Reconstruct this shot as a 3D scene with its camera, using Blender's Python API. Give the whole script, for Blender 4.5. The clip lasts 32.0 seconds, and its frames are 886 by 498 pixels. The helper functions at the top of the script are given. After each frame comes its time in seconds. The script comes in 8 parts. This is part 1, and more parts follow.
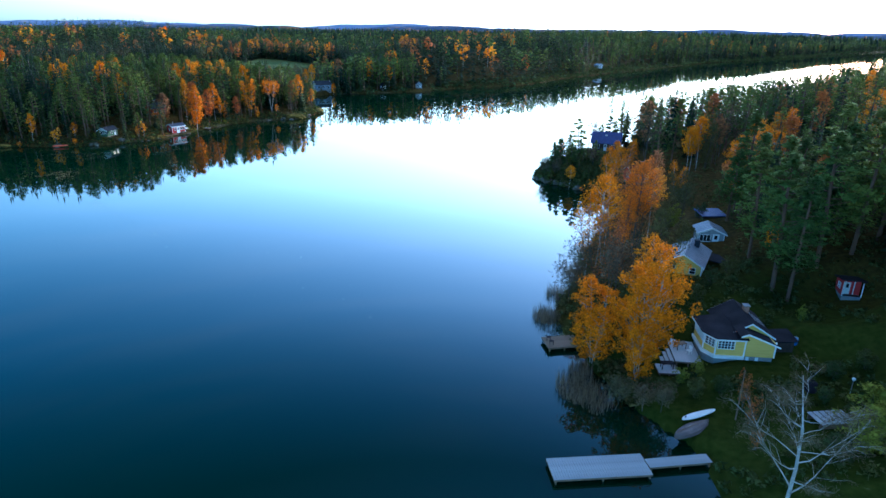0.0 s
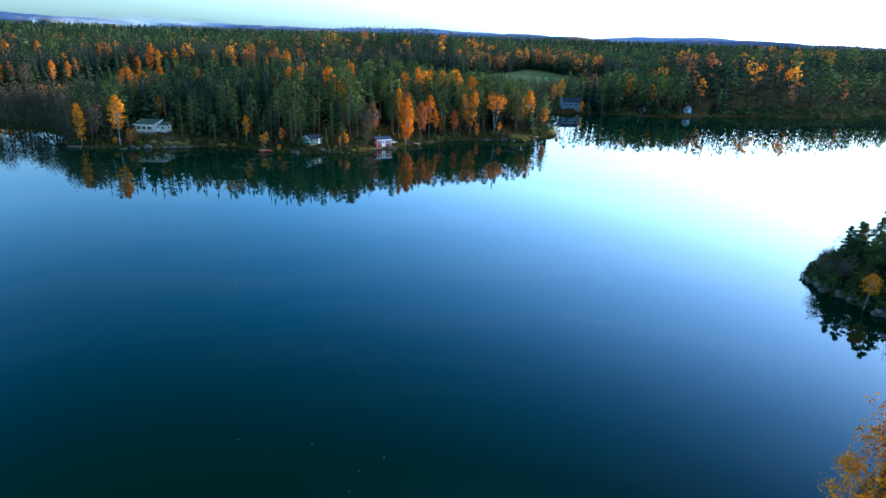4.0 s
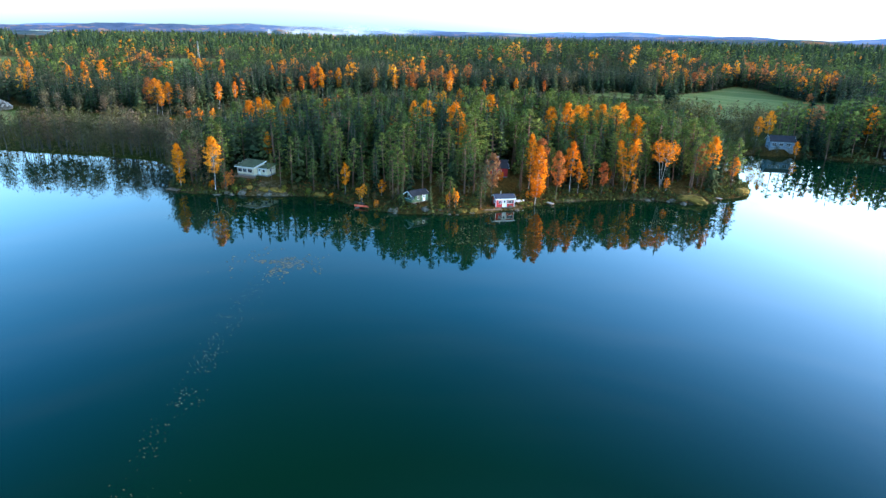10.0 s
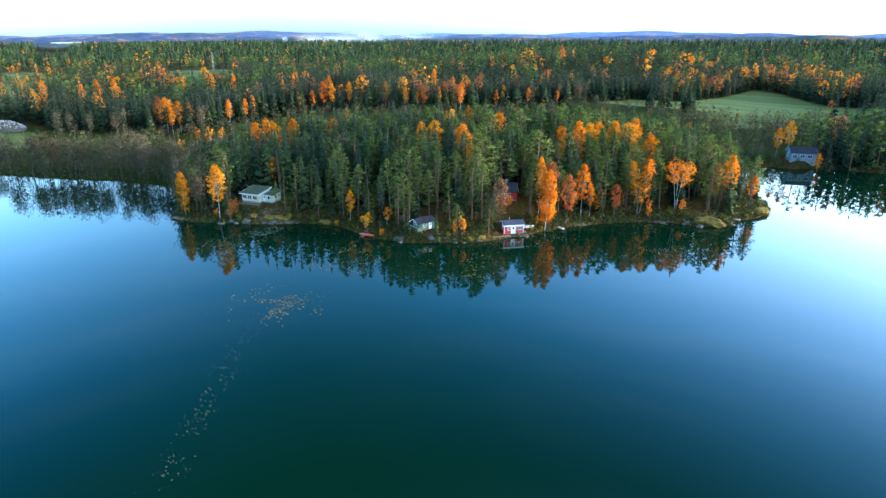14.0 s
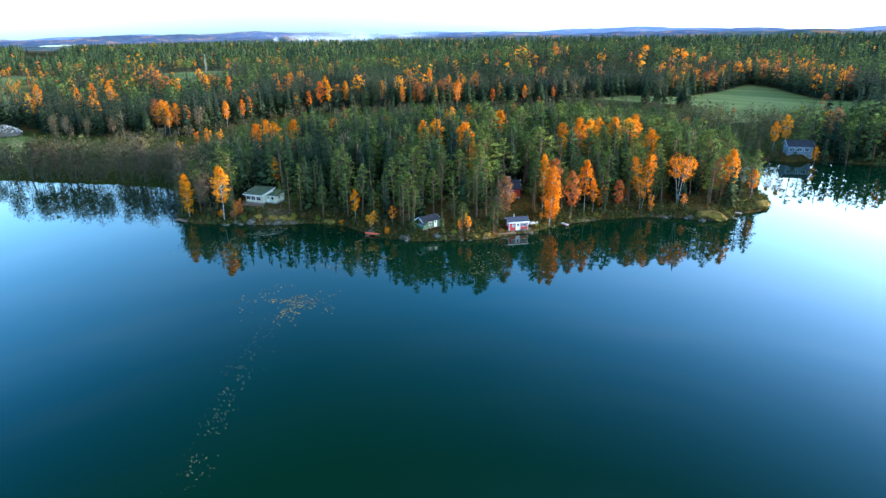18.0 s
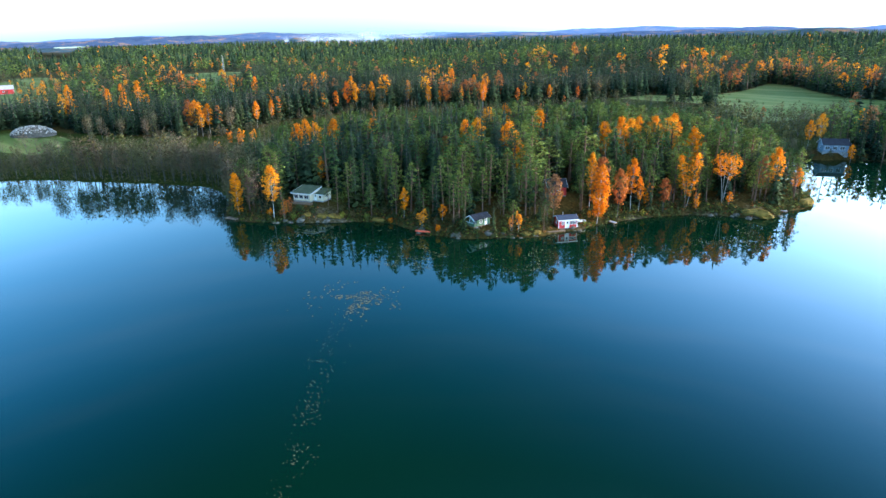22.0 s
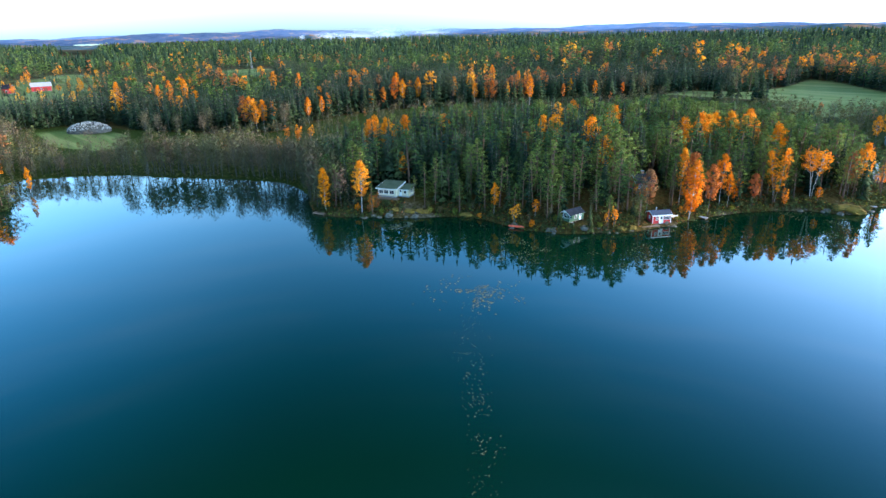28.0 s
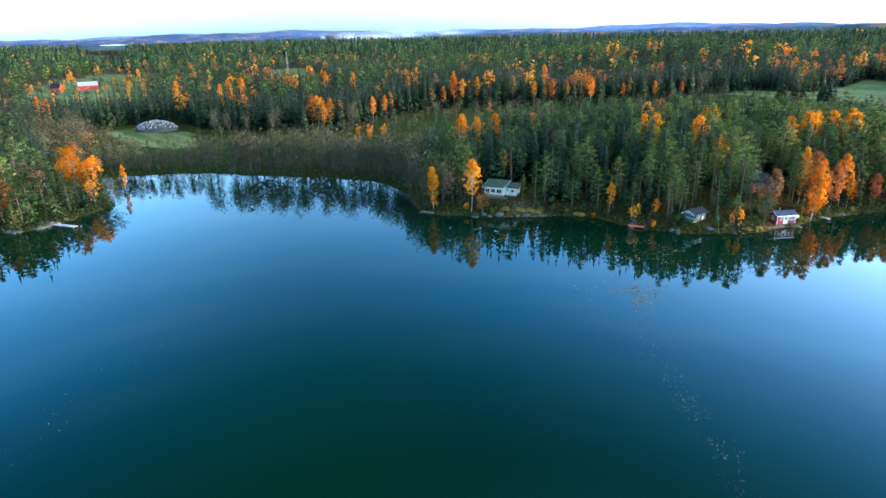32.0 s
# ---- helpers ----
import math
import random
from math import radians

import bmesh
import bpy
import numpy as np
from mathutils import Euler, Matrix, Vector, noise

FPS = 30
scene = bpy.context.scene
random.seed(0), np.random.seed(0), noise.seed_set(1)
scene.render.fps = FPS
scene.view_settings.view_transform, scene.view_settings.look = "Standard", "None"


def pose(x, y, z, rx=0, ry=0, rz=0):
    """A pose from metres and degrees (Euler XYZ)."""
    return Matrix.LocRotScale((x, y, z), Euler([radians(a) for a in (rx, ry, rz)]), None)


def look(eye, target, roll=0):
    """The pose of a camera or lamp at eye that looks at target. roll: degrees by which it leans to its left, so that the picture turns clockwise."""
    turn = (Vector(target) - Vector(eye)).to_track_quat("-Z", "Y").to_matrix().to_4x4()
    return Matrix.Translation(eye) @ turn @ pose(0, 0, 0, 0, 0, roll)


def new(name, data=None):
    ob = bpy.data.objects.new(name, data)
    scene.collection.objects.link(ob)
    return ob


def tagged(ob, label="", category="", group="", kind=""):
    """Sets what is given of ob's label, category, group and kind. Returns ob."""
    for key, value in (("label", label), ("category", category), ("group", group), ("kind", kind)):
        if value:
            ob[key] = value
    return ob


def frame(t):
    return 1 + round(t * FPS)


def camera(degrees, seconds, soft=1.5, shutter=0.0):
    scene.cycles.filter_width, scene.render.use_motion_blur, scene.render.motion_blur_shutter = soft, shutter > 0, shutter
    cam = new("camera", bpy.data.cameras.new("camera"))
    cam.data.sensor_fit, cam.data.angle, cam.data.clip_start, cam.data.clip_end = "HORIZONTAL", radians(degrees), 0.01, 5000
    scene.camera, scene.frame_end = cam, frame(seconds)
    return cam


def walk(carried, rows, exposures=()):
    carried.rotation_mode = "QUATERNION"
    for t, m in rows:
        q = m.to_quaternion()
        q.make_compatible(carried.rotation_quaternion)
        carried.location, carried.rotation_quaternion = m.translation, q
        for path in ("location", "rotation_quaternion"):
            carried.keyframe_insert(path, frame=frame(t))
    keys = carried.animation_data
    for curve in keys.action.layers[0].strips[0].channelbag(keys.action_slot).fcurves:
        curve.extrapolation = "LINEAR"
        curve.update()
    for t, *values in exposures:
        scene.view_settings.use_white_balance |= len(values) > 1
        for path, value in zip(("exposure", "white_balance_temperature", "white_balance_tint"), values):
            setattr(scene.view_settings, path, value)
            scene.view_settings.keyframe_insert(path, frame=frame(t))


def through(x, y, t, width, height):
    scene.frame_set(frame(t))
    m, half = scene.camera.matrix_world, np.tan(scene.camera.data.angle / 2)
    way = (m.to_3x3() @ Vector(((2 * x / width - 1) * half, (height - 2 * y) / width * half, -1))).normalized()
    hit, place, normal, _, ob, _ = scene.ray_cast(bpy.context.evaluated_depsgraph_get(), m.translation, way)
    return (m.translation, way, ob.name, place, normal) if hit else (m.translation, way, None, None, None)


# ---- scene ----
cam = camera(71.94, 32.0)
# seconds, x, y, z, heading, tilt, roll
ROWS = [
    (0.0, 0.000, 0.000, 36.580, 0.000, -19.825, 0.786),
    (0.5, 2.189, 5.336, 36.589, 2.902, -19.688, 1.058),
    (1.0, 4.163, 10.960, 36.621, 6.082, -19.690, 1.251),
    (1.5, 5.780, 16.512, 36.515, 9.749, -19.583, 1.663),
    (2.0, 7.032, 22.189, 36.375, 13.360, -19.529, 1.774),
    (2.5, 8.149, 28.079, 36.304, 16.616, -19.513, 1.800),
    (3.0, 8.987, 33.919, 36.254, 19.599, -19.415, 1.995),
    (3.5, 9.539, 39.706, 36.283, 22.541, -19.427, 2.055),
    (4.0, 9.907, 45.530, 36.366, 25.333, -19.439, 2.054),
    (4.5, 9.995, 51.250, 36.449, 27.371, -19.411, 2.218),
    (6.5, 7.139, 74.485, 37.296, 32.896, -19.490, 2.347),
    (7.0, 6.145, 79.122, 38.006, 35.310, -19.614, 2.328),
    (7.5, 5.103, 83.123, 38.800, 38.111, -19.691, 2.180),
    (8.0, 3.986, 86.400, 39.681, 40.470, -19.696, 1.964),
    (8.5, 2.983, 89.013, 40.629, 41.311, -19.662, 1.786),
    (9.0, 2.171, 91.215, 41.582, 42.107, -19.654, 1.543),
    (9.5, 1.492, 93.082, 42.614, 42.917, -19.664, 1.365),
    (10.0, 0.956, 94.776, 43.746, 43.704, -19.610, 1.181),
    (10.5, 0.519, 96.219, 44.939, 44.419, -19.535, 1.001),
    (11.0, 0.119, 97.454, 46.103, 45.104, -19.472, 0.830),
    (11.5, -0.308, 98.576, 47.180, 45.704, -19.423, 0.643),
    (12.0, -0.671, 99.443, 48.067, 46.253, -19.357, 0.442),
    (12.5, -0.981, 100.011, 48.595, 46.652, -19.337, 0.306),
    (13.0, -1.226, 100.454, 48.830, 47.044, -19.389, 0.182),
    (13.5, -1.411, 100.754, 48.858, 47.023, -19.453, 0.060),
    (14.0, -1.492, 100.966, 48.805, 45.457, -19.458, -0.101),
    (14.5, -1.658, 100.911, 48.717, 43.663, -19.470, -0.236),
    (16.5, -1.548, 100.437, 48.738, 44.385, -19.586, -0.620),
    (17.0, -1.896, 99.823, 48.789, 44.555, -19.587, -0.700),
    (17.5, -2.392, 99.233, 48.836, 44.735, -19.608, -0.763),
    (18.0, -3.024, 98.330, 48.895, 44.857, -19.602, -0.814),
    (18.5, -3.726, 97.329, 48.943, 44.960, -19.593, -0.839),
    (19.0, -4.496, 96.294, 48.971, 45.067, -19.590, -0.858),
    (19.5, -5.284, 95.186, 49.025, 45.160, -19.584, -0.881),
    (20.0, -6.139, 94.013, 49.056, 45.233, -19.584, -0.913),
    (20.5, -7.006, 92.771, 49.069, 45.298, -19.584, -0.947),
    (21.0, -7.835, 91.552, 49.079, 45.376, -19.596, -0.987),
    (21.5, -8.634, 90.374, 49.066, 45.470, -19.583, -1.029),
    (22.0, -9.633, 89.106, 49.026, 45.521, -19.571, -1.039),
    (22.5, -10.639, 87.807, 49.048, 45.565, -19.577, -1.025),
    (23.0, -11.640, 86.509, 49.110, 45.625, -19.587, -1.057),
    (23.5, -12.563, 85.227, 49.147, 45.702, -19.585, -1.092),
    (24.0, -13.646, 83.986, 49.163, 45.751, -19.614, -1.074),
    (24.5, -14.749, 82.657, 49.154, 45.815, -19.620, -1.134),
    (25.0, -15.888, 81.343, 49.150, 45.866, -19.627, -1.090),
    (25.5, -17.000, 80.119, 49.133, 45.949, -19.653, -1.151),
    (27.5, -22.416, 74.612, 49.178, 46.318, -19.797, -1.224),
    (28.0, -24.522, 72.814, 49.127, 46.363, -19.838, -1.191),
    (28.5, -26.674, 70.738, 49.120, 46.506, -19.859, -1.288),
    (29.0, -29.010, 68.611, 49.129, 46.686, -19.879, -1.277),
    (29.5, -31.621, 66.305, 49.104, 46.811, -19.863, -1.267),
    (30.0, -34.174, 63.919, 49.073, 46.957, -19.847, -1.287),
    (30.5, -36.728, 61.493, 49.036, 47.098, -19.821, -1.271),
    (31.0, -39.343, 58.966, 48.982, 47.216, -19.803, -1.257),
    (31.5, -41.932, 56.292, 48.914, 47.344, -19.778, -1.247),
    (32.0, -44.536, 53.763, 48.811, 47.471, -19.761, -1.204),
]
walk(cam, [(t, pose(x, y, z, 90 + tilt, 0, heading) @ pose(0, 0, 0, 0, 0, roll)) for t, x, y, z, heading, tilt, roll in ROWS],
     exposures=((0.0, 1.84, 5350, 4), (4.0, 1.82, 5400, 4), (8.0, 2.47, 6150, 5), (14.0, 2.66, 6250, 5), (24.0, 2.66, 6200, 5), (30.0, 2.60, 6050, 5), (32.0, 2.60, 6050, 5)))

# ---- sky, sun ----
world = bpy.data.worlds.new("evening_sky")
scene.world = world
world.use_nodes = True
SUN_AZ, SUN_EL = 44.0, 8.0
wn, wl = world.node_tree.nodes, world.node_tree.links
bg = wn["Background"]
sky = wn.new("ShaderNodeTexSky")
sky.sky_type, sky.sun_disc = "NISHITA", False
sky.sun_elevation, sky.sun_rotation = radians(SUN_EL), radians(SUN_AZ)
sky.altitude, sky.air_density, sky.dust_density, sky.ozone_density = 50, 1.0, 0.5, 3.0
# thin streaky cloud veil
wco, wmap = wn.new("ShaderNodeTexCoord"), wn.new("ShaderNodeMapping")
wmap.inputs["Scale"].default_value = (1.6, 1.6, 14)
wmap.inputs["Rotation"].default_value = (0, 0.03, 0.5)
cloud, cramp = wn.new("ShaderNodeTexNoise"), wn.new("ShaderNodeMapRange")
cloud.inputs["Scale"].default_value, cloud.inputs["Detail"].default_value = 2.2, 6
cramp.inputs["From Min"].default_value, cramp.inputs["From Max"].default_value = 0.44, 0.78
cramp.inputs["To Max"].default_value = 0.05
cmix = wn.new("ShaderNodeMix")
cmix.data_type, cmix.blend_type = "RGBA", "SCREEN"
cmix.clamp_result = False
hsv = wn.new("ShaderNodeHueSaturation")
hsv.inputs["Saturation"].default_value, hsv.inputs["Value"].default_value = 0.3, 1.3
wl.new(wco.outputs["Generated"], wmap.inputs["Vector"])
wl.new(wmap.outputs[0], cloud.inputs["Vector"])
wl.new(cloud.outputs[0], cramp.inputs["Value"])
cmix.blend_type = "MIX"
deep = wn.new("ShaderNodeHueSaturation")
deep.inputs["Saturation"].default_value = 1.12
deep.inputs["Hue"].default_value = 0.506
wl.new(sky.outputs[0], deep.inputs["Color"])
# white haze low down; the added zenith brightness is kept pale too
low_sky, sat = wn.new("ShaderNodeSeparateXYZ"), wn.new("ShaderNodeFloatCurve")
wl.new(wco.outputs["Generated"], low_sky.inputs[0])
wl.new(low_sky.outputs[2], sat.inputs["Value"])
for p, v in ((0.05, 0.50), (0.15, 0.80), (0.30, 0.95), (0.62, 1.0), (0.85, 0.35)):
    sat.mapping.curves[0].points.new(p, v)
sat.mapping.curves[0].points[0].location, sat.mapping.curves[0].points[-1].location = (0.0, 0.18), (1.0, 0.2)
sat.mapping.update()
more = wn.new("ShaderNodeMath")
more.operation = "MULTIPLY"
wl.new(sat.outputs[0], more.inputs[0])
wl.new(more.outputs[0], deep.inputs["Saturation"])
wl.new(deep.outputs[0], cmix.inputs[6])
wl.new(sky.outputs[0], hsv.inputs["Color"])
wl.new(hsv.outputs[0], cmix.inputs[7])
wl.new(cramp.outputs[0], cmix.inputs[0])
# brighter sunward and low above the horizon; unseen bright zenith added to light treetops
wsep, wramp, wdot, wpow, wgain, wscale, wfull = (wn.new(k) for k in ("ShaderNodeSeparateXYZ", "ShaderNodeValToRGB", "ShaderNodeVectorMath", "ShaderNodeMath", "ShaderNodeMath", "ShaderNodeMath", "ShaderNodeVectorMath"))
wl.new(wco.outputs["Generated"], wsep.inputs[0])
for e, (p, v) in zip((*wramp.color_ramp.elements, *(wramp.color_ramp.elements.new(0.5) for _ in range(4))), ((0.0, 0.29), (0.10, 0.52), (0.24, 1.11), (0.42, 0.98), (0.63, 0.25), (1.0, 0.85))):
    e.position, e.color = p, (v, v, v, 1)
wl.new(wsep.outputs[2], wramp.inputs[0])
wdot.operation = "DOT_PRODUCT"
wdot.inputs[1].default_value = (math.sin(radians(SUN_AZ)), math.cos(radians(SUN_AZ)), 0)
wl.new(wco.outputs["Generated"], wdot.inputs[0])
wpow.operation, wpow.use_clamp = "MULTIPLY_ADD", True
wl.new(wdot.outputs["Value"], wpow.inputs[0])
wpow.inputs[1].default_value, wpow.inputs[2].default_value = 1.1, -0.1
wide_glow = wn.new("ShaderNodeMapRange")
wide_glow.interpolation_type = "SMOOTHSTEP"
wide_glow.inputs["From Min"].default_value, wide_glow.inputs["From Max"].default_value = -0.35, 1.1
# by compass direction alone
flat_way, flat_unit, flat_dot = (wn.new("ShaderNodeVectorMath") for _ in range(3))
flat_way.operation, flat_unit.operation, flat_dot.operation = "MULTIPLY", "NORMALIZE", "DOT_PRODUCT"
flat_way.inputs[1].default_value = (1, 1, 0)
flat_dot.inputs[1].default_value = (math.sin(radians(SUN_AZ)), math.cos(radians(SUN_AZ)), 0)
wl.new(wco.outputs["Generated"], flat_way.inputs[0])
wl.new(flat_way.outputs[0], flat_unit.inputs[0])
wl.new(flat_unit.outputs[0], flat_dot.inputs[0])
wl.new(flat_dot.outputs["Value"], wide_glow.inputs["Value"])
# bluest away from the sun, whitest below it
less = wn.new("ShaderNodeMath")
less.operation, less.inputs[1].default_value, less.inputs[2].default_value = "MULTIPLY_ADD", -0.62, 1.24
near_sun, under = wn.new("ShaderNodeMath"), wn.new("ShaderNodeMapRange")
under.inputs["From Min"].default_value, under.inputs["From Max"].default_value = 0.15, 0.65
under.inputs["To Min"].default_value, under.inputs["To Max"].default_value = 1.0, 0.0
wl.new(wsep.outputs[2], under.inputs["Value"])
near_sun.operation = "MULTIPLY"
wl.new(wpow.outputs[0], near_sun.inputs[0])
wl.new(under.outputs[0], near_sun.inputs[1])
wl.new(near_sun.outputs[0], less.inputs[0])
wl.new(less.outputs[0], more.inputs[1])
wgain.operation = "MULTIPLY_ADD"
wl.new(wide_glow.outputs[0], wgain.inputs[0])
wgain.inputs[1].default_value = 3.4
base_glow, floor_glow = wn.new("ShaderNodeMath"), wn.new("ShaderNodeMath")
base_glow.operation, base_glow.inputs[1].default_value, base_glow.inputs[2].default_value = "MULTIPLY_ADD", -2.1, 2.0
floor_glow.operation, floor_glow.inputs[1].default_value = "MAXIMUM", 0.5
wl.new(wsep.outputs[2], base_glow.inputs[0])
wl.new(base_glow.outputs[0], floor_glow.inputs[0])
# a little brighter again opposite the sun
far_side, side_sum = wn.new("ShaderNodeMapRange"), wn.new("ShaderNodeMath")
far_side.interpolation_type = "SMOOTHSTEP"
far_side.inputs["From Min"].default_value, far_side.inputs["From Max"].default_value = -0.2, -0.8
far_side.inputs["To Max"].default_value = 0.7
wl.new(flat_dot.outputs["Value"], far_side.inputs["Value"])
wl.new(floor_glow.outputs[0], side_sum.inputs[0])
wl.new(far_side.outputs[0], side_sum.inputs[1])
wl.new(side_sum.outputs[0], wgain.inputs[2])
wscale.operation = "MULTIPLY"
wl.new(wgain.outputs[0], wscale.inputs[0])
wl.new(wramp.outputs[0], wscale.inputs[1])
wfull.operation = "SCALE"
wl.new(cmix.outputs[2], wfull.inputs[0])
wl.new(wscale.outputs[0], wfull.inputs["Scale"])
# pale blue-green haze along the horizon, away from the sun
band, away, weight, tint = wn.new("ShaderNodeMapRange"), wn.new("ShaderNodeMath"), wn.new("ShaderNodeMath"), wn.new("ShaderNodeMix")
band.inputs["From Max"].default_value, band.inputs["To Min"].default_value, band.inputs["To Max"].default_value = 0.14, 1.0, 0.0
wl.new(wsep.outputs[2], band.inputs["Value"])
away.operation, away.inputs[0].default_value = "SUBTRACT", 1.0
wl.new(wpow.outputs[0], away.inputs[1])
weight.operation = "MULTIPLY"
wl.new(band.outputs[0], weight.inputs[0])
wl.new(away.outputs[0], weight.inputs[1])
tint.data_type, tint.blend_type = "RGBA", "MULTIPLY"
tint.inputs[7].default_value = (0.66, 0.98, 1.12, 1)
wl.new(weight.outputs[0], tint.inputs[0])
wl.new(wfull.outputs[0], tint.inputs[6])
# warm light low down where the sun sets
lobe, low_band, dusk, warm = wn.new("ShaderNodeMapRange"), wn.new("ShaderNodeMapRange"), wn.new("ShaderNodeMath"), wn.new("ShaderNodeMix")
lobe.interpolation_type = low_band.interpolation_type = "SMOOTHSTEP"
lobe.inputs["From Min"].default_value, lobe.inputs["From Max"].default_value = 0.94, 0.995
wl.new(flat_dot.outputs["Value"], lobe.inputs["Value"])
low_band.inputs["From Min"].default_value, low_band.inputs["From Max"].default_value = 0.0, 0.16
low_band.inputs["To Min"].default_value, low_band.inputs["To Max"].default_value = 1.0, 0.0
wl.new(wsep.outputs[2], low_band.inputs["Value"])
dusk.operation = "MULTIPLY"
wl.new(lobe.outputs[0], dusk.inputs[0])
wl.new(low_band.outputs[0], dusk.inputs[1])
warm.data_type, warm.blend_type = "RGBA", "MULTIPLY"
warm.inputs[7].default_value = (1.0, 0.36, 0.15, 1)
wl.new(dusk.outputs[0], warm.inputs[0])
wl.new(tint.outputs[2], warm.inputs[6])
wl.new(warm.outputs[2], bg.inputs["Color"])
bg.inputs["Strength"].default_value = 0.13
sun = new("sun", bpy.data.lights.new("sun", "SUN"))
sun.data.energy, sun.data.angle, sun.data.color = 1.1, radians(16), (1.0, 0.74, 0.5)
az, el = radians(SUN_AZ), radians(SUN_EL)
sun.matrix_world = look((0, 0, 0), (-math.sin(az) * math.cos(el), -math.cos(az) * math.cos(el), -math.sin(el)))


# ---- materials ----
def material(name, rough=0.8, metal=0.0, spec=0.3):
    m = bpy.data.materials.new(name)
    m.use_nodes = True
    b = m.node_tree.nodes["Principled BSDF"]
    b.inputs["Roughness"].default_value, b.inputs["Metallic"].default_value = rough, metal
    b.inputs["Specular IOR Level"].default_value = spec
    return m, m.node_tree.nodes, m.node_tree.links, b


def ramp(n, *stops):
    r = n.new("ShaderNodeValToRGB")
    while len(r.color_ramp.elements) < len(stops):
        r.color_ramp.elements.new(0.5)
    for e, (p, c) in zip(r.color_ramp.elements, stops):
        e.position, e.color = p, (*c, 1)
    return r


def noise_node(n, l, scale, detail=4, coord="Object", stretch=None):
    co, tex = n.new("ShaderNodeTexCoord"), n.new("ShaderNodeTexNoise")
    tex.inputs["Scale"].default_value, tex.inputs["Detail"].default_value = scale, detail
    if stretch:
        mp = n.new("ShaderNodeMapping")
        mp.inputs["Scale"].default_value = stretch
        l.new(co.outputs[coord], mp.inputs["Vector"])
        l.new(mp.outputs[0], tex.inputs["Vector"])
    else:
        l.new(co.outputs[coord], tex.inputs["Vector"])
    return tex


def paint(name, a, b2, rough=0.7, scale=1.5, bump=0.15, stretch=None, fine=25.0, metal=0.0, spec=0.3):
    """Two colours mixed by a broad and a fine noise, with a little relief."""
    m, n, l, b = material(name, rough, metal, spec)
    t1, t2 = noise_node(n, l, scale, 5, stretch=stretch), noise_node(n, l, fine, 4, stretch=stretch)
    add = n.new("ShaderNodeMath")
    add.operation = "MULTIPLY_ADD"
    l.new(t2.outputs[0], add.inputs[0])
    add.inputs[1].default_value = 0.5
    l.new(t1.outputs[0], add.inputs[2])
    r = ramp(n, (0.5, a), (1.0, b2))
    l.new(add.outputs[0], r.inputs[0])
    l.new(r.outputs[0], b.inputs["Base Color"])
    bp = n.new("ShaderNodeBump")
    bp.inputs["Strength"].default_value, bp.inputs["Distance"].default_value = bump, 0.03
    l.new(t2.outputs[0], bp.inputs["Height"])
    l.new(bp.outputs[0], b.inputs["Normal"])
    return m


def foliage(name, *stops, through=0.3):
    """Leaves: one tone a tree, a little change from leaf to leaf, some light passing through."""
    m, n, l, b = material(name, 0.8, 0, 0.04)
    at, info, geo = n.new("ShaderNodeAttribute"), n.new("ShaderNodeObjectInfo"), n.new("ShaderNodeNewGeometry")
    at.attribute_name = "tone"
    s1, fr, mad = (n.new("ShaderNodeMath") for _ in range(3))
    l.new(at.outputs["Fac"], s1.inputs[0])
    l.new(info.outputs["Random"], s1.inputs[1])
    fr.operation = "FRACT"
    l.new(s1.outputs[0], fr.inputs[0])
    r = ramp(n, *stops)
    l.new(fr.outputs[0], r.inputs[0])
    mad.operation, mad.inputs[1].default_value, mad.inputs[2].default_value = "MULTIPLY_ADD", 0.8, 0.6
    l.new(geo.outputs["Random Per Island"], mad.inputs[0])
    mul = n.new("ShaderNodeVectorMath")
    mul.operation = "SCALE"
    l.new(r.outputs[0], mul.inputs[0])
    l.new(mad.outputs[0], mul.inputs["Scale"])
    l.new(mul.outputs[0], b.inputs["Base Color"])
    tr, mx = n.new("ShaderNodeBsdfTranslucent"), n.new("ShaderNodeMixShader")
    l.new(mul.outputs[0], tr.inputs["Color"])
    mx.inputs[0].default_value = through
    l.new(b.outputs[0], mx.inputs[1])
    l.new(tr.outputs[0], mx.inputs[2])
    l.new(mx.outputs[0], n["Material Output"].inputs["Surface"])
    return m


M_SPRUCE = foliage("spruce_needles", (0.0, (0.015, 0.029, 0.017)), (0.5, (0.031, 0.050, 0.023)), (1.0, (0.060, 0.078, 0.028)), through=0.15)
M_PINE = foliage("pine_needles", (0.0, (0.048, 0.088, 0.024)), (0.55, (0.096, 0.142, 0.031)), (1.0, (0.172, 0.198, 0.040)), through=0.22)
M_ORANGE = foliage("orange_leaves", (0.0, (0.74, 0.22, 0.010)), (0.5, (0.86, 0.29, 0.012)), (1.0, (0.86, 0.36, 0.02)), through=0.4)
M_YELLOW = foliage("yellow_leaves", (0.0, (0.72, 0.22, 0.005)), (0.6, (0.86, 0.29, 0.007)), (1.0, (0.78, 0.31, 0.010)), through=0.4)
M_RUSSET = foliage("russet_leaves", (0.0, (0.36, 0.11, 0.035)), (0.5, (0.50, 0.16, 0.04)), (1.0, (0.30, 0.14, 0.06)), through=0.35)
M_RED = foliage("orange_red_leaves", (0.0, (0.62, 0.16, 0.018)), (0.5, (0.74, 0.22, 0.02)), (1.0, (0.54, 0.16, 0.03)), through=0.4)
M_OLIVE = foliage("olive_leaves", (0.0, (0.072, 0.078, 0.026)), (0.5, (0.105, 0.098, 0.032)), (1.0, (0.145, 0.110, 0.042)), through=0.3)
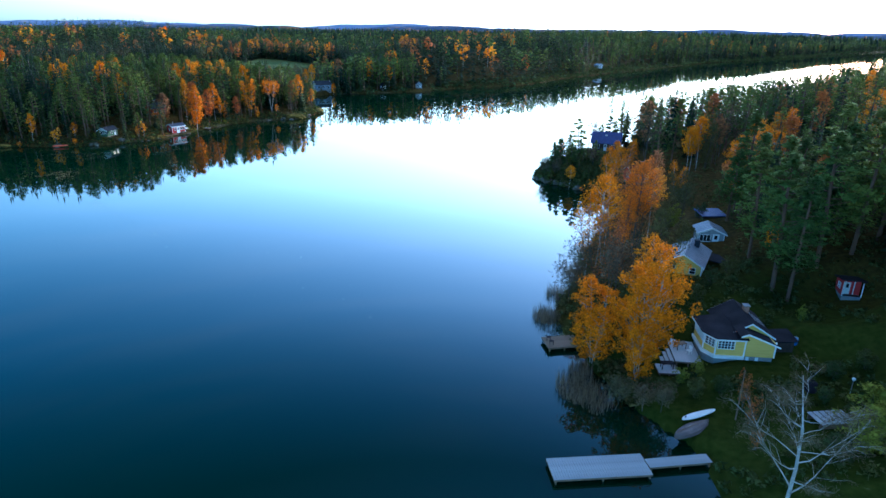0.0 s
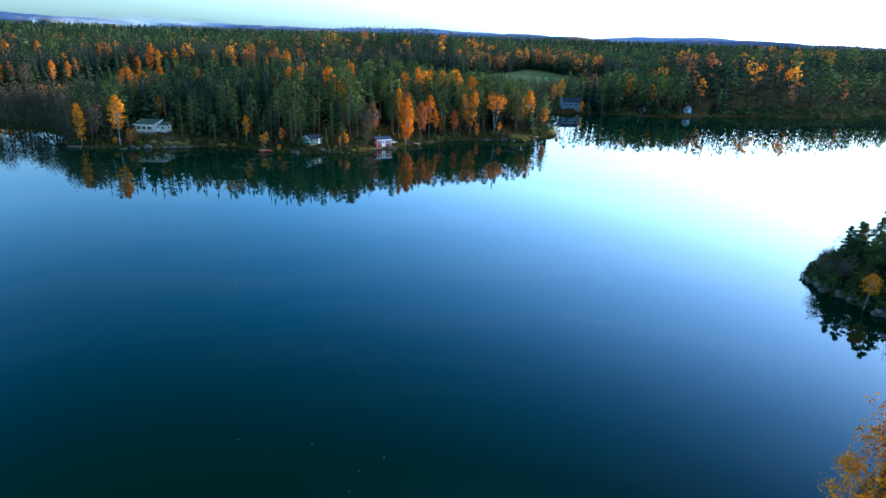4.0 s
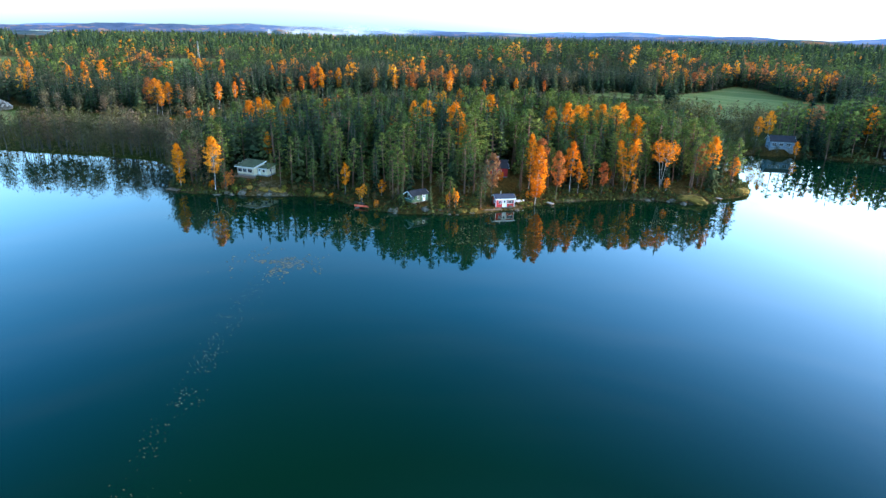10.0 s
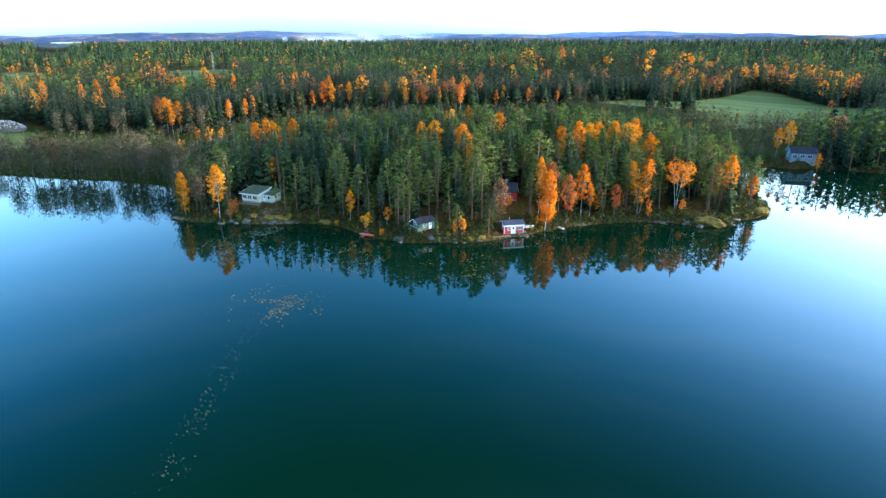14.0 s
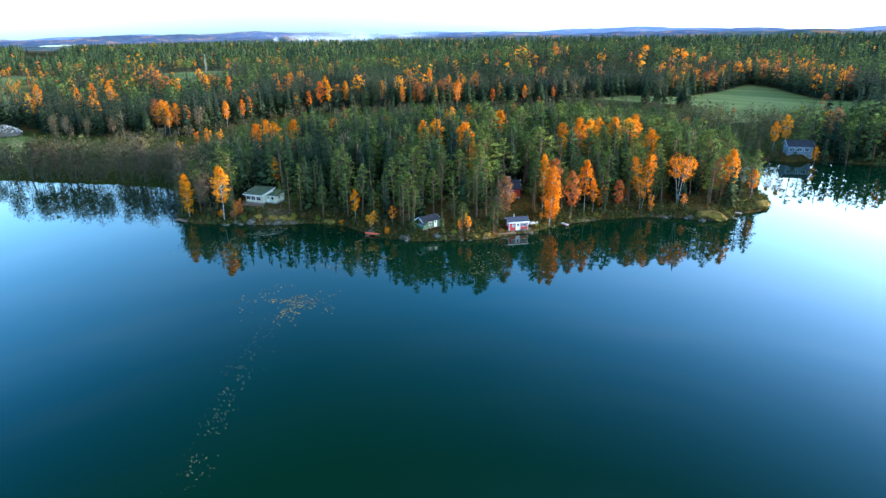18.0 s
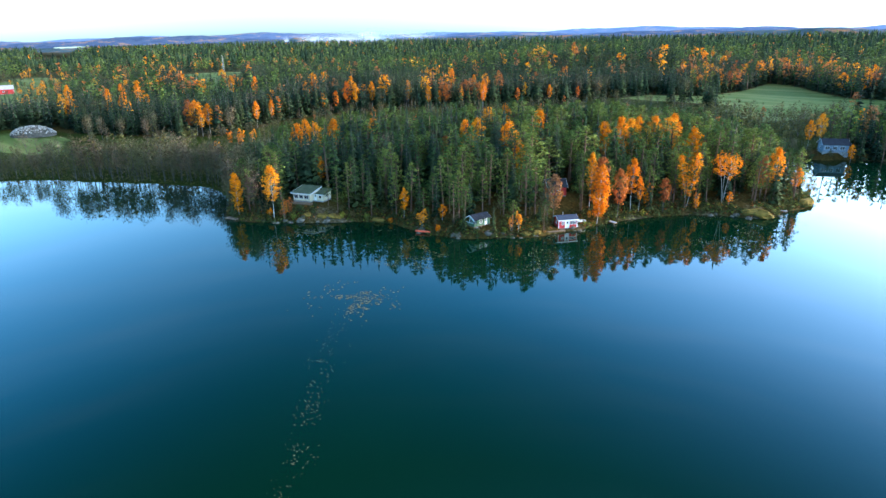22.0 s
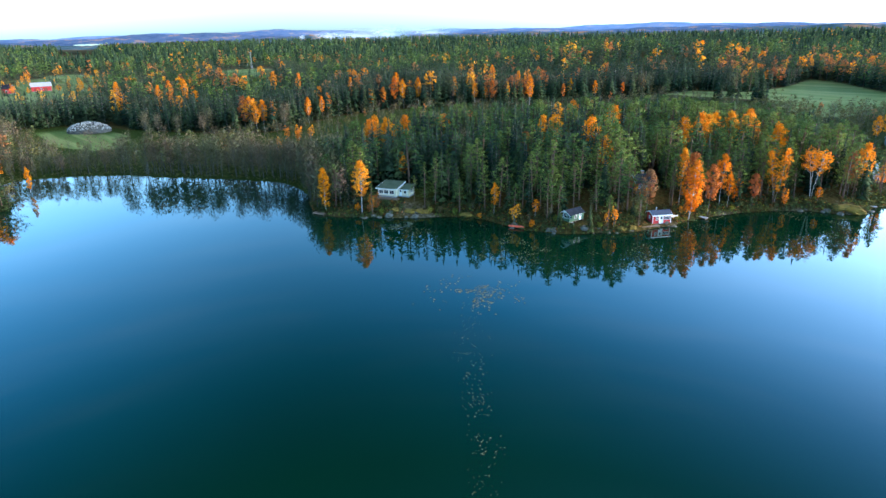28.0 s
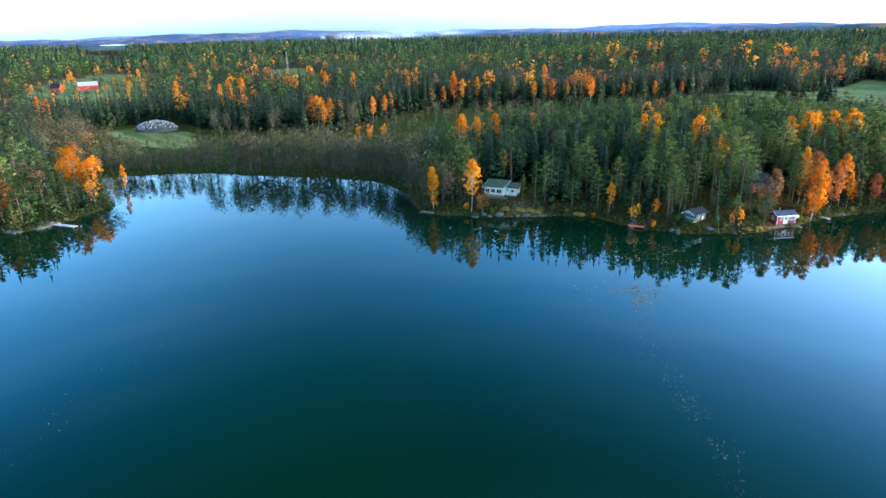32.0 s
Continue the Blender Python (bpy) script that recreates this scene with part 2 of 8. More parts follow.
M_TWIG = foliage("bare_twigs", (0.0, (0.078, 0.086, 0.034)), (0.5, (0.108, 0.096, 0.048)), (1.0, (0.160, 0.100, 0.064)), through=0.05)
M_BARK = paint("grey_bark", (0.050, 0.042, 0.035), (0.13, 0.112, 0.095), 0.9, 2, 0.4, (1, 1, 0.3))
M_PINEBARK = paint("pine_bark", (0.065, 0.042, 0.030), (0.175, 0.092, 0.055), 0.9, 0.4, 0.4)
M_ALDERBARK = paint("alder_bark", (0.040, 0.036, 0.030), (0.095, 0.085, 0.070), 0.9, 2, 0.4, (1, 1, 0.3))
M_BIRCHBARK = paint("birch_bark", (0.20, 0.185, 0.16), (0.48, 0.46, 0.42), 0.7, 1.2, 0.2, (1, 1, 4))


def ground_material():
    m, n, l, b = material("forest_ground", 0.95, 0, 0.02)
    at = n.new("ShaderNodeAttribute")
    at.attribute_name = "cover"
    sep = n.new("ShaderNodeSeparateColor")
    l.new(at.outputs["Color"], sep.inputs[0])
    t1, t2, t3 = noise_node(n, l, 0.12, 6), noise_node(n, l, 1.3, 6), noise_node(n, l, 9, 4)
    moss = ramp(n, (0.3, (0.026, 0.021, 0.007)), (0.5, (0.052, 0.036, 0.010)), (0.7, (0.088, 0.054, 0.016)))
    grass = ramp(n, (0.3, (0.017, 0.027, 0.004)), (0.7, (0.036, 0.047, 0.008)))
    field = ramp(n, (0.3, (0.070, 0.098, 0.026)), (0.48, (0.098, 0.132, 0.036)), (0.56, (0.155, 0.165, 0.058)), (0.7, (0.120, 0.150, 0.046)))
    bands = noise_node(n, l, 0.05, 3, stretch=(0.25, 4.0, 1))
    rock = ramp(n, (0.25, (0.06, 0.055, 0.034)), (0.5, (0.115, 0.10, 0.07)), (0.8, (0.20, 0.18, 0.145)))
    for r, t in ((moss, t2), (grass, t2), (field, bands), (rock, t2)):
        l.new(t.outputs[0], r.inputs[0])
    last = moss.outputs[0]
    for channel, r in ((0, grass), (1, field), (2, rock)):
        mx = n.new("ShaderNodeMix")
        mx.data_type = "RGBA"
        k = n.new("ShaderNodeMath")
        k.operation, k.use_clamp = "MULTIPLY_ADD", True
        j = n.new("ShaderNodeMath")
        j.operation, j.inputs[1].default_value, j.inputs[2].default_value = "MULTIPLY_ADD", 1.6, -0.8
        l.new(t2.outputs[0], j.inputs[0])
        l.new(sep.outputs[channel], k.inputs[0])
        k.inputs[1].default_value = 1.6
        k2 = n.new("ShaderNodeMath")
        k2.operation, k2.inputs[1].default_value = "ADD", -0.3
        l.new(j.outputs[0], k2.inputs[0])
        l.new(k2.outputs[0], k.inputs[2])
        l.new(k.outputs[0], mx.inputs[0])
        l.new(last, mx.inputs[6])
        l.new(r.outputs[0], mx.inputs[7])
        last = mx.outputs[2]
    l.new(last, b.inputs["Base Color"])
    bp = n.new("ShaderNodeBump")
    bp.inputs["Strength"].default_value, bp.inputs["Distance"].default_value = 0.6, 0.25
    l.new(t2.outputs[0], bp.inputs["Height"])
    l.new(bp.outputs[0], b.inputs["Normal"])
    return m


def water_material():
    m, n, l, b = material("lake_water", 0.015, 0, 0.5)
    b.inputs["IOR"].default_value = 1.333
    t = noise_node(n, l, 0.02, 3)
    r = ramp(n, (0.3, (0.0006, 0.0115, 0.0045)), (0.7, (0.0010, 0.0150, 0.0062)))
    l.new(t.outputs[0], r.inputs[0])
    l.new(r.outputs[0], b.inputs["Base Color"])
    t1 = noise_node(n, l, 0.9, 3, stretch=(1, 1.6, 1))
    t2 = noise_node(n, l, 0.035, 3)
    rr = n.new("ShaderNodeMapRange")
    rr.inputs["From Min"].default_value, rr.inputs["From Max"].default_value = 0.35, 0.7
    rr.inputs["To Min"].default_value, rr.inputs["To Max"].default_value = 0.0, 0.022
    l.new(t2.outputs[0], rr.inputs["Value"])
    l.new(rr.outputs[0], b.inputs["Roughness"])
    bp = n.new("ShaderNodeBump")
    bp.inputs["Strength"].default_value, bp.inputs["Distance"].default_value = 0.03, 0.05
    l.new(t1.outputs[0], bp.inputs["Height"])
    l.new(bp.outputs[0], b.inputs["Normal"])
    return m


M_GROUND, M_WATER = ground_material(), water_material()
M_ROCK = paint("granite", (0.045, 0.043, 0.026), (0.15, 0.135, 0.11), 0.9, 0.9, 0.5, fine=6)

# ---- the lake's outline ----
WEST_SHORE = [(-800, -700), (-560, -300), (-380, -90), (-290, 10), (-252, 50), (-239, 70), (-235, 77), (-237, 86), (-241, 94), (-246, 103), (-262, 104),
              (-283, 103), (-290, 110), (-287, 119), (-279, 131), (-271, 140), (-258, 148), (-246, 156), (-225, 171), (-207, 177), (-194, 174), (-181, 167), (-173, 163)]
PENINSULA = [(-168, 163.5), (-161, 167), (-155, 173), (-147, 180), (-141, 187), (-132, 191.5), (-120, 190.5), (-112, 193.5), (-105, 200), (-99, 205.5), (-95.5, 213.5), (-92, 220),
             (-90.5, 228), (-88, 237), (-82, 246), (-77, 253), (-70, 258), (-63, 259.5), (-59.5, 265), (-60, 271), (-56, 280), (-56, 287), (-61, 297), (-76, 313), (-95, 328)]
NORTH_SHORE = [(-97, 342), (-83, 351), (-72, 358), (-60, 366), (-42, 372), (-18, 385), (8, 412), (34, 426), (61, 450), (88, 502), (145, 578), (235, 690),
               (330, 811), (450, 920), (640, 1120), (920, 1400), (1500, 1900), (2300, 2500)]
FAR_ARM = [(2600, 2300), (1900, 1750), (1200, 1260), (800, 950), (560, 740), (400, 575), (290, 455), (205, 350), (150, 290), (100, 245), (68, 212), (48, 192), (33, 176), (25, 164)]
EAST_SHORE = [(23.5, 156), (29, 149.5), (35, 144), (37, 134), (34, 120), (28, 106), (22, 92), (17.5, 80), (15, 72), (15.5, 68), (17.5, 62), (19, 56.5), (22.5, 50), (24.5, 47),
              (23.5, 43.5), (23, 40), (22, 34), (26, 22), (38, 4), (60, -30), (110, -140), (220, -420), (200, -900), (-800, -900)]


def rounded(points, times=2):
    p = np.array(points, float)
    for _ in range(times):
        q = np.roll(p, -1, 0)
        p = np.stack([0.75 * p + 0.25 * q, 0.25 * p + 0.75 * q], 1).reshape(-1, 2)
    return p


LAKE = rounded(WEST_SHORE + PENINSULA + NORTH_SHORE + FAR_ARM + EAST_SHORE, 1)
PONDS = [(-2150, 1580, 170, 60), (-760, 3150, 260, 80), (-1900, 520, 120, 40)]


def inside(poly, x, y):
    c = np.zeros(x.shape, bool)
    for (x0, y0), (x1, y1) in zip(poly, np.roll(poly, -1, 0)):
        if y0 != y1:
            c ^= ((y0 > y) != (y1 > y)) & (x < (x1 - x0) * (y - y0) / (y1 - y0) + x0)
    return c


def edge_distance(poly, x, y):
    """Metres to a closed outline: positive outside, negative inside."""
    d = np.full(x.shape, 1e9)
    for (x0, y0), (x1, y1) in zip(poly, np.roll(poly, -1, 0)):
        ex, ey = x1 - x0, y1 - y0
        k = np.clip(((x - x0) * ex + (y - y0) * ey) / (ex * ex + ey * ey + 1e-9), 0, 1)
        np.minimum(d, np.hypot(x - x0 - k * ex, y - y0 - k * ey), out=d)
    return np.where(inside(poly, x, y), -d, d)


def shore_distance(x, y):
    """Metres to the lake's edge: positive on land, negative over water."""
    return edge_distance(LAKE, x, y)


def rolling(x, y, size):
    s = 0
    for k, (a, b, c) in enumerate(((1, 0.3, 0.2), (-0.4, 1.1, 1.7), (1.7, 1.3, 4.1), (-2.3, 1.9, 2.6), (3.1, -3.7, 0.4), (5.3, 4.1, 3.3))):
        s = s + np.sin((a * x + b * y) / size + c + np.sin((b * x - a * y) / size * 0.7 + k)) / (1 + k * 0.7)
    return s / 2.5


def bump_at(x, y, cx, cy, r):
    return np.exp(-((x - cx) ** 2 + (y - cy) ** 2) / (2 * r * r))


def land_height(x, y, sd=None):
    x, y = np.asarray(x, float), np.asarray(y, float)
    sd = shore_distance(x, y) if sd is None else sd
    sd = sd + 0.9 * rolling(x, y, 3.1) * np.exp(-np.abs(sd) / 12)
    steep = 2.6 + 1.6 * bump_at(x, y, -120, 225, 45) - 1.9 * bump_at(x, y, -250, 150, 50) + 2.5 * bump_at(x, y, 32, 158, 12)
    up = np.maximum(sd, 0)
    west = np.clip((-20 - x) / 40, 0, 1)
    h = 0.12 + steep * (1 - np.exp(-up / 7)) + (0.035 - 0.017 * west) * np.minimum(up, 150) + rolling(x, y, 7) * 0.25 * np.minimum(up / 6, 1)
    h = h + np.minimum(up / 80, 1) * (2.0 - 1.2 * west + (2.2 - 1.2 * west) * rolling(x, y, 60)) + np.minimum(up / 400, 1) * 4 * rolling(x, y, 210)
    h = h + 17 * bump_at(x, y, -336, 668, 85) + 6 * bump_at(x, y, -420, 600, 160) + np.minimum(up / 25, 1) * 1.5 * bump_at(x, y, -130, 240, 35)
    h = h * (1 - 0.6 * bump_at(x, y, -290, 178, 75))
    h = h + np.minimum(up / 60, 1) * 10 * bump_at(x, y, 160, 120, 70)
    h = h + np.minimum(up / 60, 1) * (13 * bump_at(x, y, 100, 560, 90) + 15 * bump_at(x, y, 240, 760, 130) + 5 * bump_at(x, y, 20, 450, 45) + 12 * bump_at(x, y, 520, 1060, 180))
    for px, py, pr, pz in PADS:
        w = np.exp(-(((x - px) ** 2 + (y - py) ** 2) / pr ** 2) ** 2)
        h = h * (1 - w) + pz * w
    r = np.hypot(x, y)
    h = h + np.clip((r - 1200) / 3000, 0, 1) * (12 + 10 * rolling(x, y, 420))
    for px, py, pr, pw in PONDS:
        h = np.where(np.hypot((x - px) / pr, (y - py) / pw) < 1, -2.0, h)
    return np.where(sd > 0, np.maximum(h, 0.12), np.maximum(sd * 0.35, -6.0))


# level ground under buildings and terraces: x, y, reach, height
PADS = [(-150, 510, 90, 8.0), (-345, 146, 40, 2.6), (34, 64, 8, 2.3), (40, 56, 8, 2.2), (28, 62.5, 4.5, 1.3), (25, 60, 3, 0.5), (27, 51, 6, 1.1), (37, 48, 5, 2.0), (36, 86, 7, 2.9), (54, 74, 5, 3.4), (47, 72, 7, 2.8), (44.5, 100, 5, 3.5), (50.5, 114, 5, 3.7),
        (-159, 183, 8, 3.3), (-96.5, 219, 4.5, 0.7), (-105, 229.5, 5, 5.3), (-109.5, 201, 4.5, 1.7), (-70, 362, 7, 2.5), (44.5, 170.5, 7, 4.9), (44, 140, 5, 3.3), (-16, 394, 8, 1.6), (-657, 190, 44, 4.5)]
FIELD_A = np.array([(-214, 448), (-207, 476), (-173, 485), (-168, 537), (-174, 599), (-150, 582), (-125, 545), (-104, 516), (-64, 520), (-58, 478), (-92, 436), (-112, 408), (-135, 424), (-152, 448)], float)
FIELD_B = np.array([(-392, 139), (-345, 137), (-316, 146), (-318, 157), (-335, 163), (-358, 172), (-370, 158), (-390, 150)], float)
FIELD_C = np.array([(-860, 260), (-700, 160), (-560, 132), (-440, 148), (-450, 182), (-545, 215), (-640, 240), (-790, 300)], float)
FIELD_D = np.array([(-486, 290), (-466, 327), (-558, 373), (-738, 462), (-768, 396), (-580, 324)], float)
FIELD_E = np.array([(-322, 320), (-314, 332), (-364, 368), (-376, 354)], float)
# wood of the peninsula, and the open low ground behind it as far as the forest's edge
PEN_WOOD = np.array([(-150, 150), (-176, 150), (-180, 164), (-199, 184), (-208, 204), (-203, 222), (-188, 241), (-172, 262), (-151, 280), (-139, 302), (-121, 317), (-98, 327), (-40, 330), (-40, 235), (-95, 180)], float)
OPEN_LAND = np.array([(-290, 96), (-400, 105), (-396, 150), (-373, 172), (-341, 190), (-313, 207), (-301, 231), (-314, 269), (-306, 301), (-288, 329), (-266, 354), (-246, 382), (-227, 412), (-222, 450), (-213, 452), (-150, 440), (-112, 408), (-92, 436), (-70, 455), (-62, 425),
                      (-66, 395), (-74, 372), (-80, 356), (-97, 335), (-121, 317), (-139, 302), (-151, 280), (-172, 262), (-188, 241), (-203, 222), (-208, 204), (-199, 184), (-180, 164), (-173, 150)], float)
FIELDS = (FIELD_A, FIELD_B, FIELD_C, FIELD_D, FIELD_E)


def in_fields(x, y):
    f = np.zeros(x.shape, bool)
    for p in FIELDS:
        f |= inside(p, x, y)
    return f


def spread(lo, hi, fine, reach, growth=1.12):
    """Even steps from lo to hi, then growing ones out to reach on both sides."""
    out = list(np.arange(lo, hi + fine / 2, fine))
    s = fine
    while out[-1] < reach:
        s *= growth
        out.append(out[-1] + s)
    s, left = fine, []
    a = lo
    while a > -reach:
        s *= growth
        a -= s
        left.append(a)
    return np.array(left[::-1] + out)


def grid_mesh(name, xs, ys, z, mat):
    nx, ny = len(xs), len(ys)
    gx, gy = np.meshgrid(xs, ys)
    v = np.stack([gx, gy, z], -1).reshape(-1, 3)
    i = (np.arange(ny - 1)[:, None] * nx + np.arange(nx - 1)).ravel()
    q = np.stack([i, i + 1, i + nx + 1, i + nx], 1)
    me = bpy.data.meshes.new(name)
    me.vertices.add(len(v))
    me.vertices.foreach_set("co", v.ravel())
    me.loops.add(q.size)
    me.loops.foreach_set("vertex_index", q.ravel())
    me.polygons.add(len(q))
    me.polygons.foreach_set("loop_start", np.arange(len(q)) * 4)
    me.polygons.foreach_set("use_smooth", np.ones(len(q), bool))
    me.update()
    me.validate()
    me.materials.append(mat)
    return new(name, me)


xs = np.unique(np.concatenate([spread(-300, 70, 2.2, 4600), np.arange(8, 62, 0.9), np.arange(72, 560, 7.0)]))
ys = np.unique(np.concatenate([spread(30, 330, 2.2, 4600), np.arange(36, 90, 0.9), np.arange(333, 960, 7.0)]))
gx, gy = np.meshgrid(xs, ys)
SD = shore_distance(gx, gy)
gz = land_height(gx, gy, SD)
# far off, where the sheet is coarse, the bank starts a little inland
gz = np.where((np.hypot(gx, gy) > 950) & (SD < 45), np.minimum(gz, -1.5), gz)
ground = tagged(grid_mesh("ground", xs, ys, gz, M_GROUND), "mossy forest ground with lawns and rocky banks", "ground", kind="structure")
lawn = np.clip(1.4 * bump_at(gx, gy, 36, 60, 16) + 0.9 * bump_at(gx, gy, 30, 48, 9) + 0.8 * bump_at(gx, gy, -158, 196, 9) + 0.7 * bump_at(gx, gy, -300, 150, 50) + 0.8 * inside(OPEN_LAND, gx, gy), 0, 1)
fields = in_fields(gx, gy).astype(float)
rock = 0.55 * np.clip((3.0 - SD) / 2, 0, 1) * np.clip(0.2 + 0.9 * rolling(gx, gy, 4.0), 0, 1) * (SD > -3) * (gx > -185) * (gx < 0)
rock = np.maximum(rock, 0.5 * bump_at(gx, gy, -150, 180.5, 3.2) + 0.35 * bump_at(gx, gy, 26, 154, 3) + 0.5 * bump_at(gx, gy, -62, 262, 4))
rock *= np.clip((SD + 3) / 2, 0, 1)
cover = np.stack([np.maximum(lawn, 0), fields, np.clip(rock, 0, 1), np.ones_like(gx)], -1)
layer = ground.data.attributes.new("cover", "FLOAT_COLOR", "POINT")
layer.data.foreach_set("color", cover.astype(np.float32).ravel())

wx = np.linspace(-4600, 4600, 24)
water = tagged(grid_mesh("water", wx, wx, np.zeros((24, 24)), M_WATER), "calm dark lake mirroring the evening sky", "lake", kind="structure")


# ---- trees ----
def part(name, data, parent, label=""):
    ob = new(name, data)
    ob.parent = parent
    if label:
        ob["label"] = label
    return ob


def mesh_from(name, v, f, mats, index=None, tone=None, normals=None):
    """A mesh of triangles from arrays."""
    me = bpy.data.meshes.new(name)
    me.vertices.add(len(v))
    me.vertices.foreach_set("co", np.ascontiguousarray(v, np.float32).ravel())
    me.loops.add(f.size)
    me.loops.foreach_set("vertex_index", np.ascontiguousarray(f, np.int32).ravel())
    me.polygons.add(len(f))
    me.polygons.foreach_set("loop_start", np.arange(len(f), dtype=np.int32) * 3)
    if index is not None:
        me.polygons.foreach_set("material_index", np.ascontiguousarray(index, np.int32))
    for m in mats:
        me.materials.append(m)
    if tone is not None:
        me.attributes.new("tone", "FLOAT", "POINT").data.foreach_set("value", np.ascontiguousarray(tone, np.float32))
    if normals is not None:
        me.polygons.foreach_set("use_smooth", np.ones(len(f), bool))
        me.attributes.new("custom_normal", "FLOAT_VECTOR", "POINT").data.foreach_set("vector", np.ascontiguousarray(normals, np.float32).ravel())
    me.update()
    return me


def leafy(v, f, own=0.4):
    """Turn a crown's leaves outward and give them the crown's rounded normals, so that it is lit as one mass."""
    mid = v.mean(0)
    lo, hi = v[:, 2].min(), v[:, 2].max()
    out = (v - (mid[0], mid[1], lo + 0.4 * (hi - lo))) * (1, 1, 0.45)
    out /= np.linalg.norm(out, axis=1)[:, None] + 1e-6
    out += (0, 0, 0.35)
    face = np.cross(v[f[:, 1]] - v[f[:, 0]], v[f[:, 2]] - v[f[:, 0]])
    face /= np.linalg.norm(face, axis=1)[:, None] + 1e-9
    back = (face * out[f].mean(1)).sum(1) < 0
    f, face = f.copy(), face.copy()
    f[back] = f[back][:, ::-1]
    face[back] *= -1
    n = out.copy()
    np.add.at(n, f.ravel(), np.repeat(face * own, 3, 0))
    return f, n / (np.linalg.norm(n, axis=1)[:, None] + 1e-9)


def tube(path, radii, sides=5):
    """A tapered limb along a path of points."""
    p, n = np.array(path, float), len(path)
    a = np.arange(sides) * 2 * np.pi / sides
    out = []
    for i in range(n):
        d = p[min(i + 1, n - 1)] - p[max(i - 1, 0)]
        d /= np.linalg.norm(d) + 1e-9
        u = np.cross(d, (0.31, 0.95, 0.05) if abs(d[2]) > 0.6 else (0, 0, 1.0))
        u /= np.linalg.norm(u) + 1e-9
        w = np.cross(d, u)
        out.append(p[i] + radii[i] * (np.cos(a)[:, None] * u + np.sin(a)[:, None] * w))
    v = np.concatenate(out)
    f = []
    for i in range(n - 1):
        for k in range(sides):
            a0, a1 = i * sides + k, i * sides + (k + 1) % sides
            f += [(a0, a1, a1 + sides), (a0, a1 + sides, a0 + sides)]
    return v, np.array(f)


def joined(pieces):
    """Several (points, triangles) as one."""
    v, f, k = [], [], 0
    for a, b in pieces:
        v.append(a)
        f.append(b + k)
        k += len(a)
    return np.concatenate(v), np.concatenate(f)


def flecks(rng, centres, size, flat=1.0, per=1, spread_r=0.0, lay=0.75):
    """Small loose leaf triangles round the centres."""
    c = np.repeat(centres, per, 0)
    n = len(c)
    if np.any(spread_r):
        g = rng.normal(size=(n, 3))
        g /= np.linalg.norm(g, axis=1)[:, None] + 1e-9
        c = c + g * (np.asarray(np.repeat(np.broadcast_to(spread_r, (len(centres),)), per))[:, None]) * rng.uniform(0.25, 1, (n, 1)) ** 0.6 * (1, 1, flat)
    s = size * rng.uniform(0.6, 1.3, (n, 1, 1))
    t = rng.normal(size=(n, 3, 3))
    t[:, :, 2] *= lay
    t /= np.linalg.norm(t, axis=2)[:, :, None] + 1e-9
    v = c[:, None, :] + t * s * 0.75
    return v.reshape(-1, 3), np.arange(n * 3).reshape(-1, 3)


def spruce_parts(rng, h, levels, arms, fine=True):
    """Trunk and drooping boughs of a spruce."""
    trunk = tube([(0, 0, -0.6), (0.03 * h * rng.uniform(-.2, .2), 0, h * 0.5), (0, 0, h * 0.97)], [0.013 * h, 0.009 * h, 0.01], 5 if fine else 3)
    v, f = [], []
    wide = h * rng.uniform(0.10, 0.145)
    k = 0
    for i in range(levels):
        u = i / (levels - 1)
        z = h * (0.1 + 0.89 * u)
        r = wide * (1 - u) ** 0.85 + 0.05 * wide
        for j in range(arms if u < 0.85 else max(3, arms // 2)):
            a = 2 * np.pi * (j + rng.uniform(-.4, .4)) / arms + i * 1.3
            rr, zz = r * rng.uniform(0.65, 1.2), z + rng.uniform(-.5, .5) * h / levels
            d, s = np.array((np.cos(a), np.sin(a), 0)), np.array((-np.sin(a), np.cos(a), 0))
            wdt = rr * (0.30 if fine else 0.55) + 0.06
            drop = rr * rng.uniform(0.25, 0.6)
            root, tip = np.array((0, 0, zz)) + d * 0.06 * rr, np.array((0, 0, zz - drop)) + d * rr
            mid = np.array((0, 0, zz - drop * 0.25)) + d * rr * 0.6
            hang = np.array((0, 0, -rr * 0.28))
            if fine:
                v += [root, mid + s * wdt + hang, tip, mid - s * wdt + hang, mid + (0, 0, 0.12 * rr)]
                f += [(k, k + 1, k + 4), (k + 1, k + 2, k + 4), (k + 2, k + 3, k + 4), (k + 3, k, k + 4)]
                k += 5
            else:
                v += [root, mid + s * wdt + hang, tip, mid - s * wdt + hang]
                f += [(k, k + 1, k + 2), (k, k + 2, k + 3)]
                k += 4
    v, f = np.array(v), np.array(f)
    top = np.array([(0, 0, h * 1.03), (0.05 * wide + .1, 0, h * 0.9), (-0.05 * wide, 0.1 * wide, h * 0.9), (-0.05 * wide, -0.1 * wide, h * 0.9)])
    return trunk, joined([(v, f), (top, np.array([(0, 1, 2), (0, 2, 3), (0, 3, 1)]))])


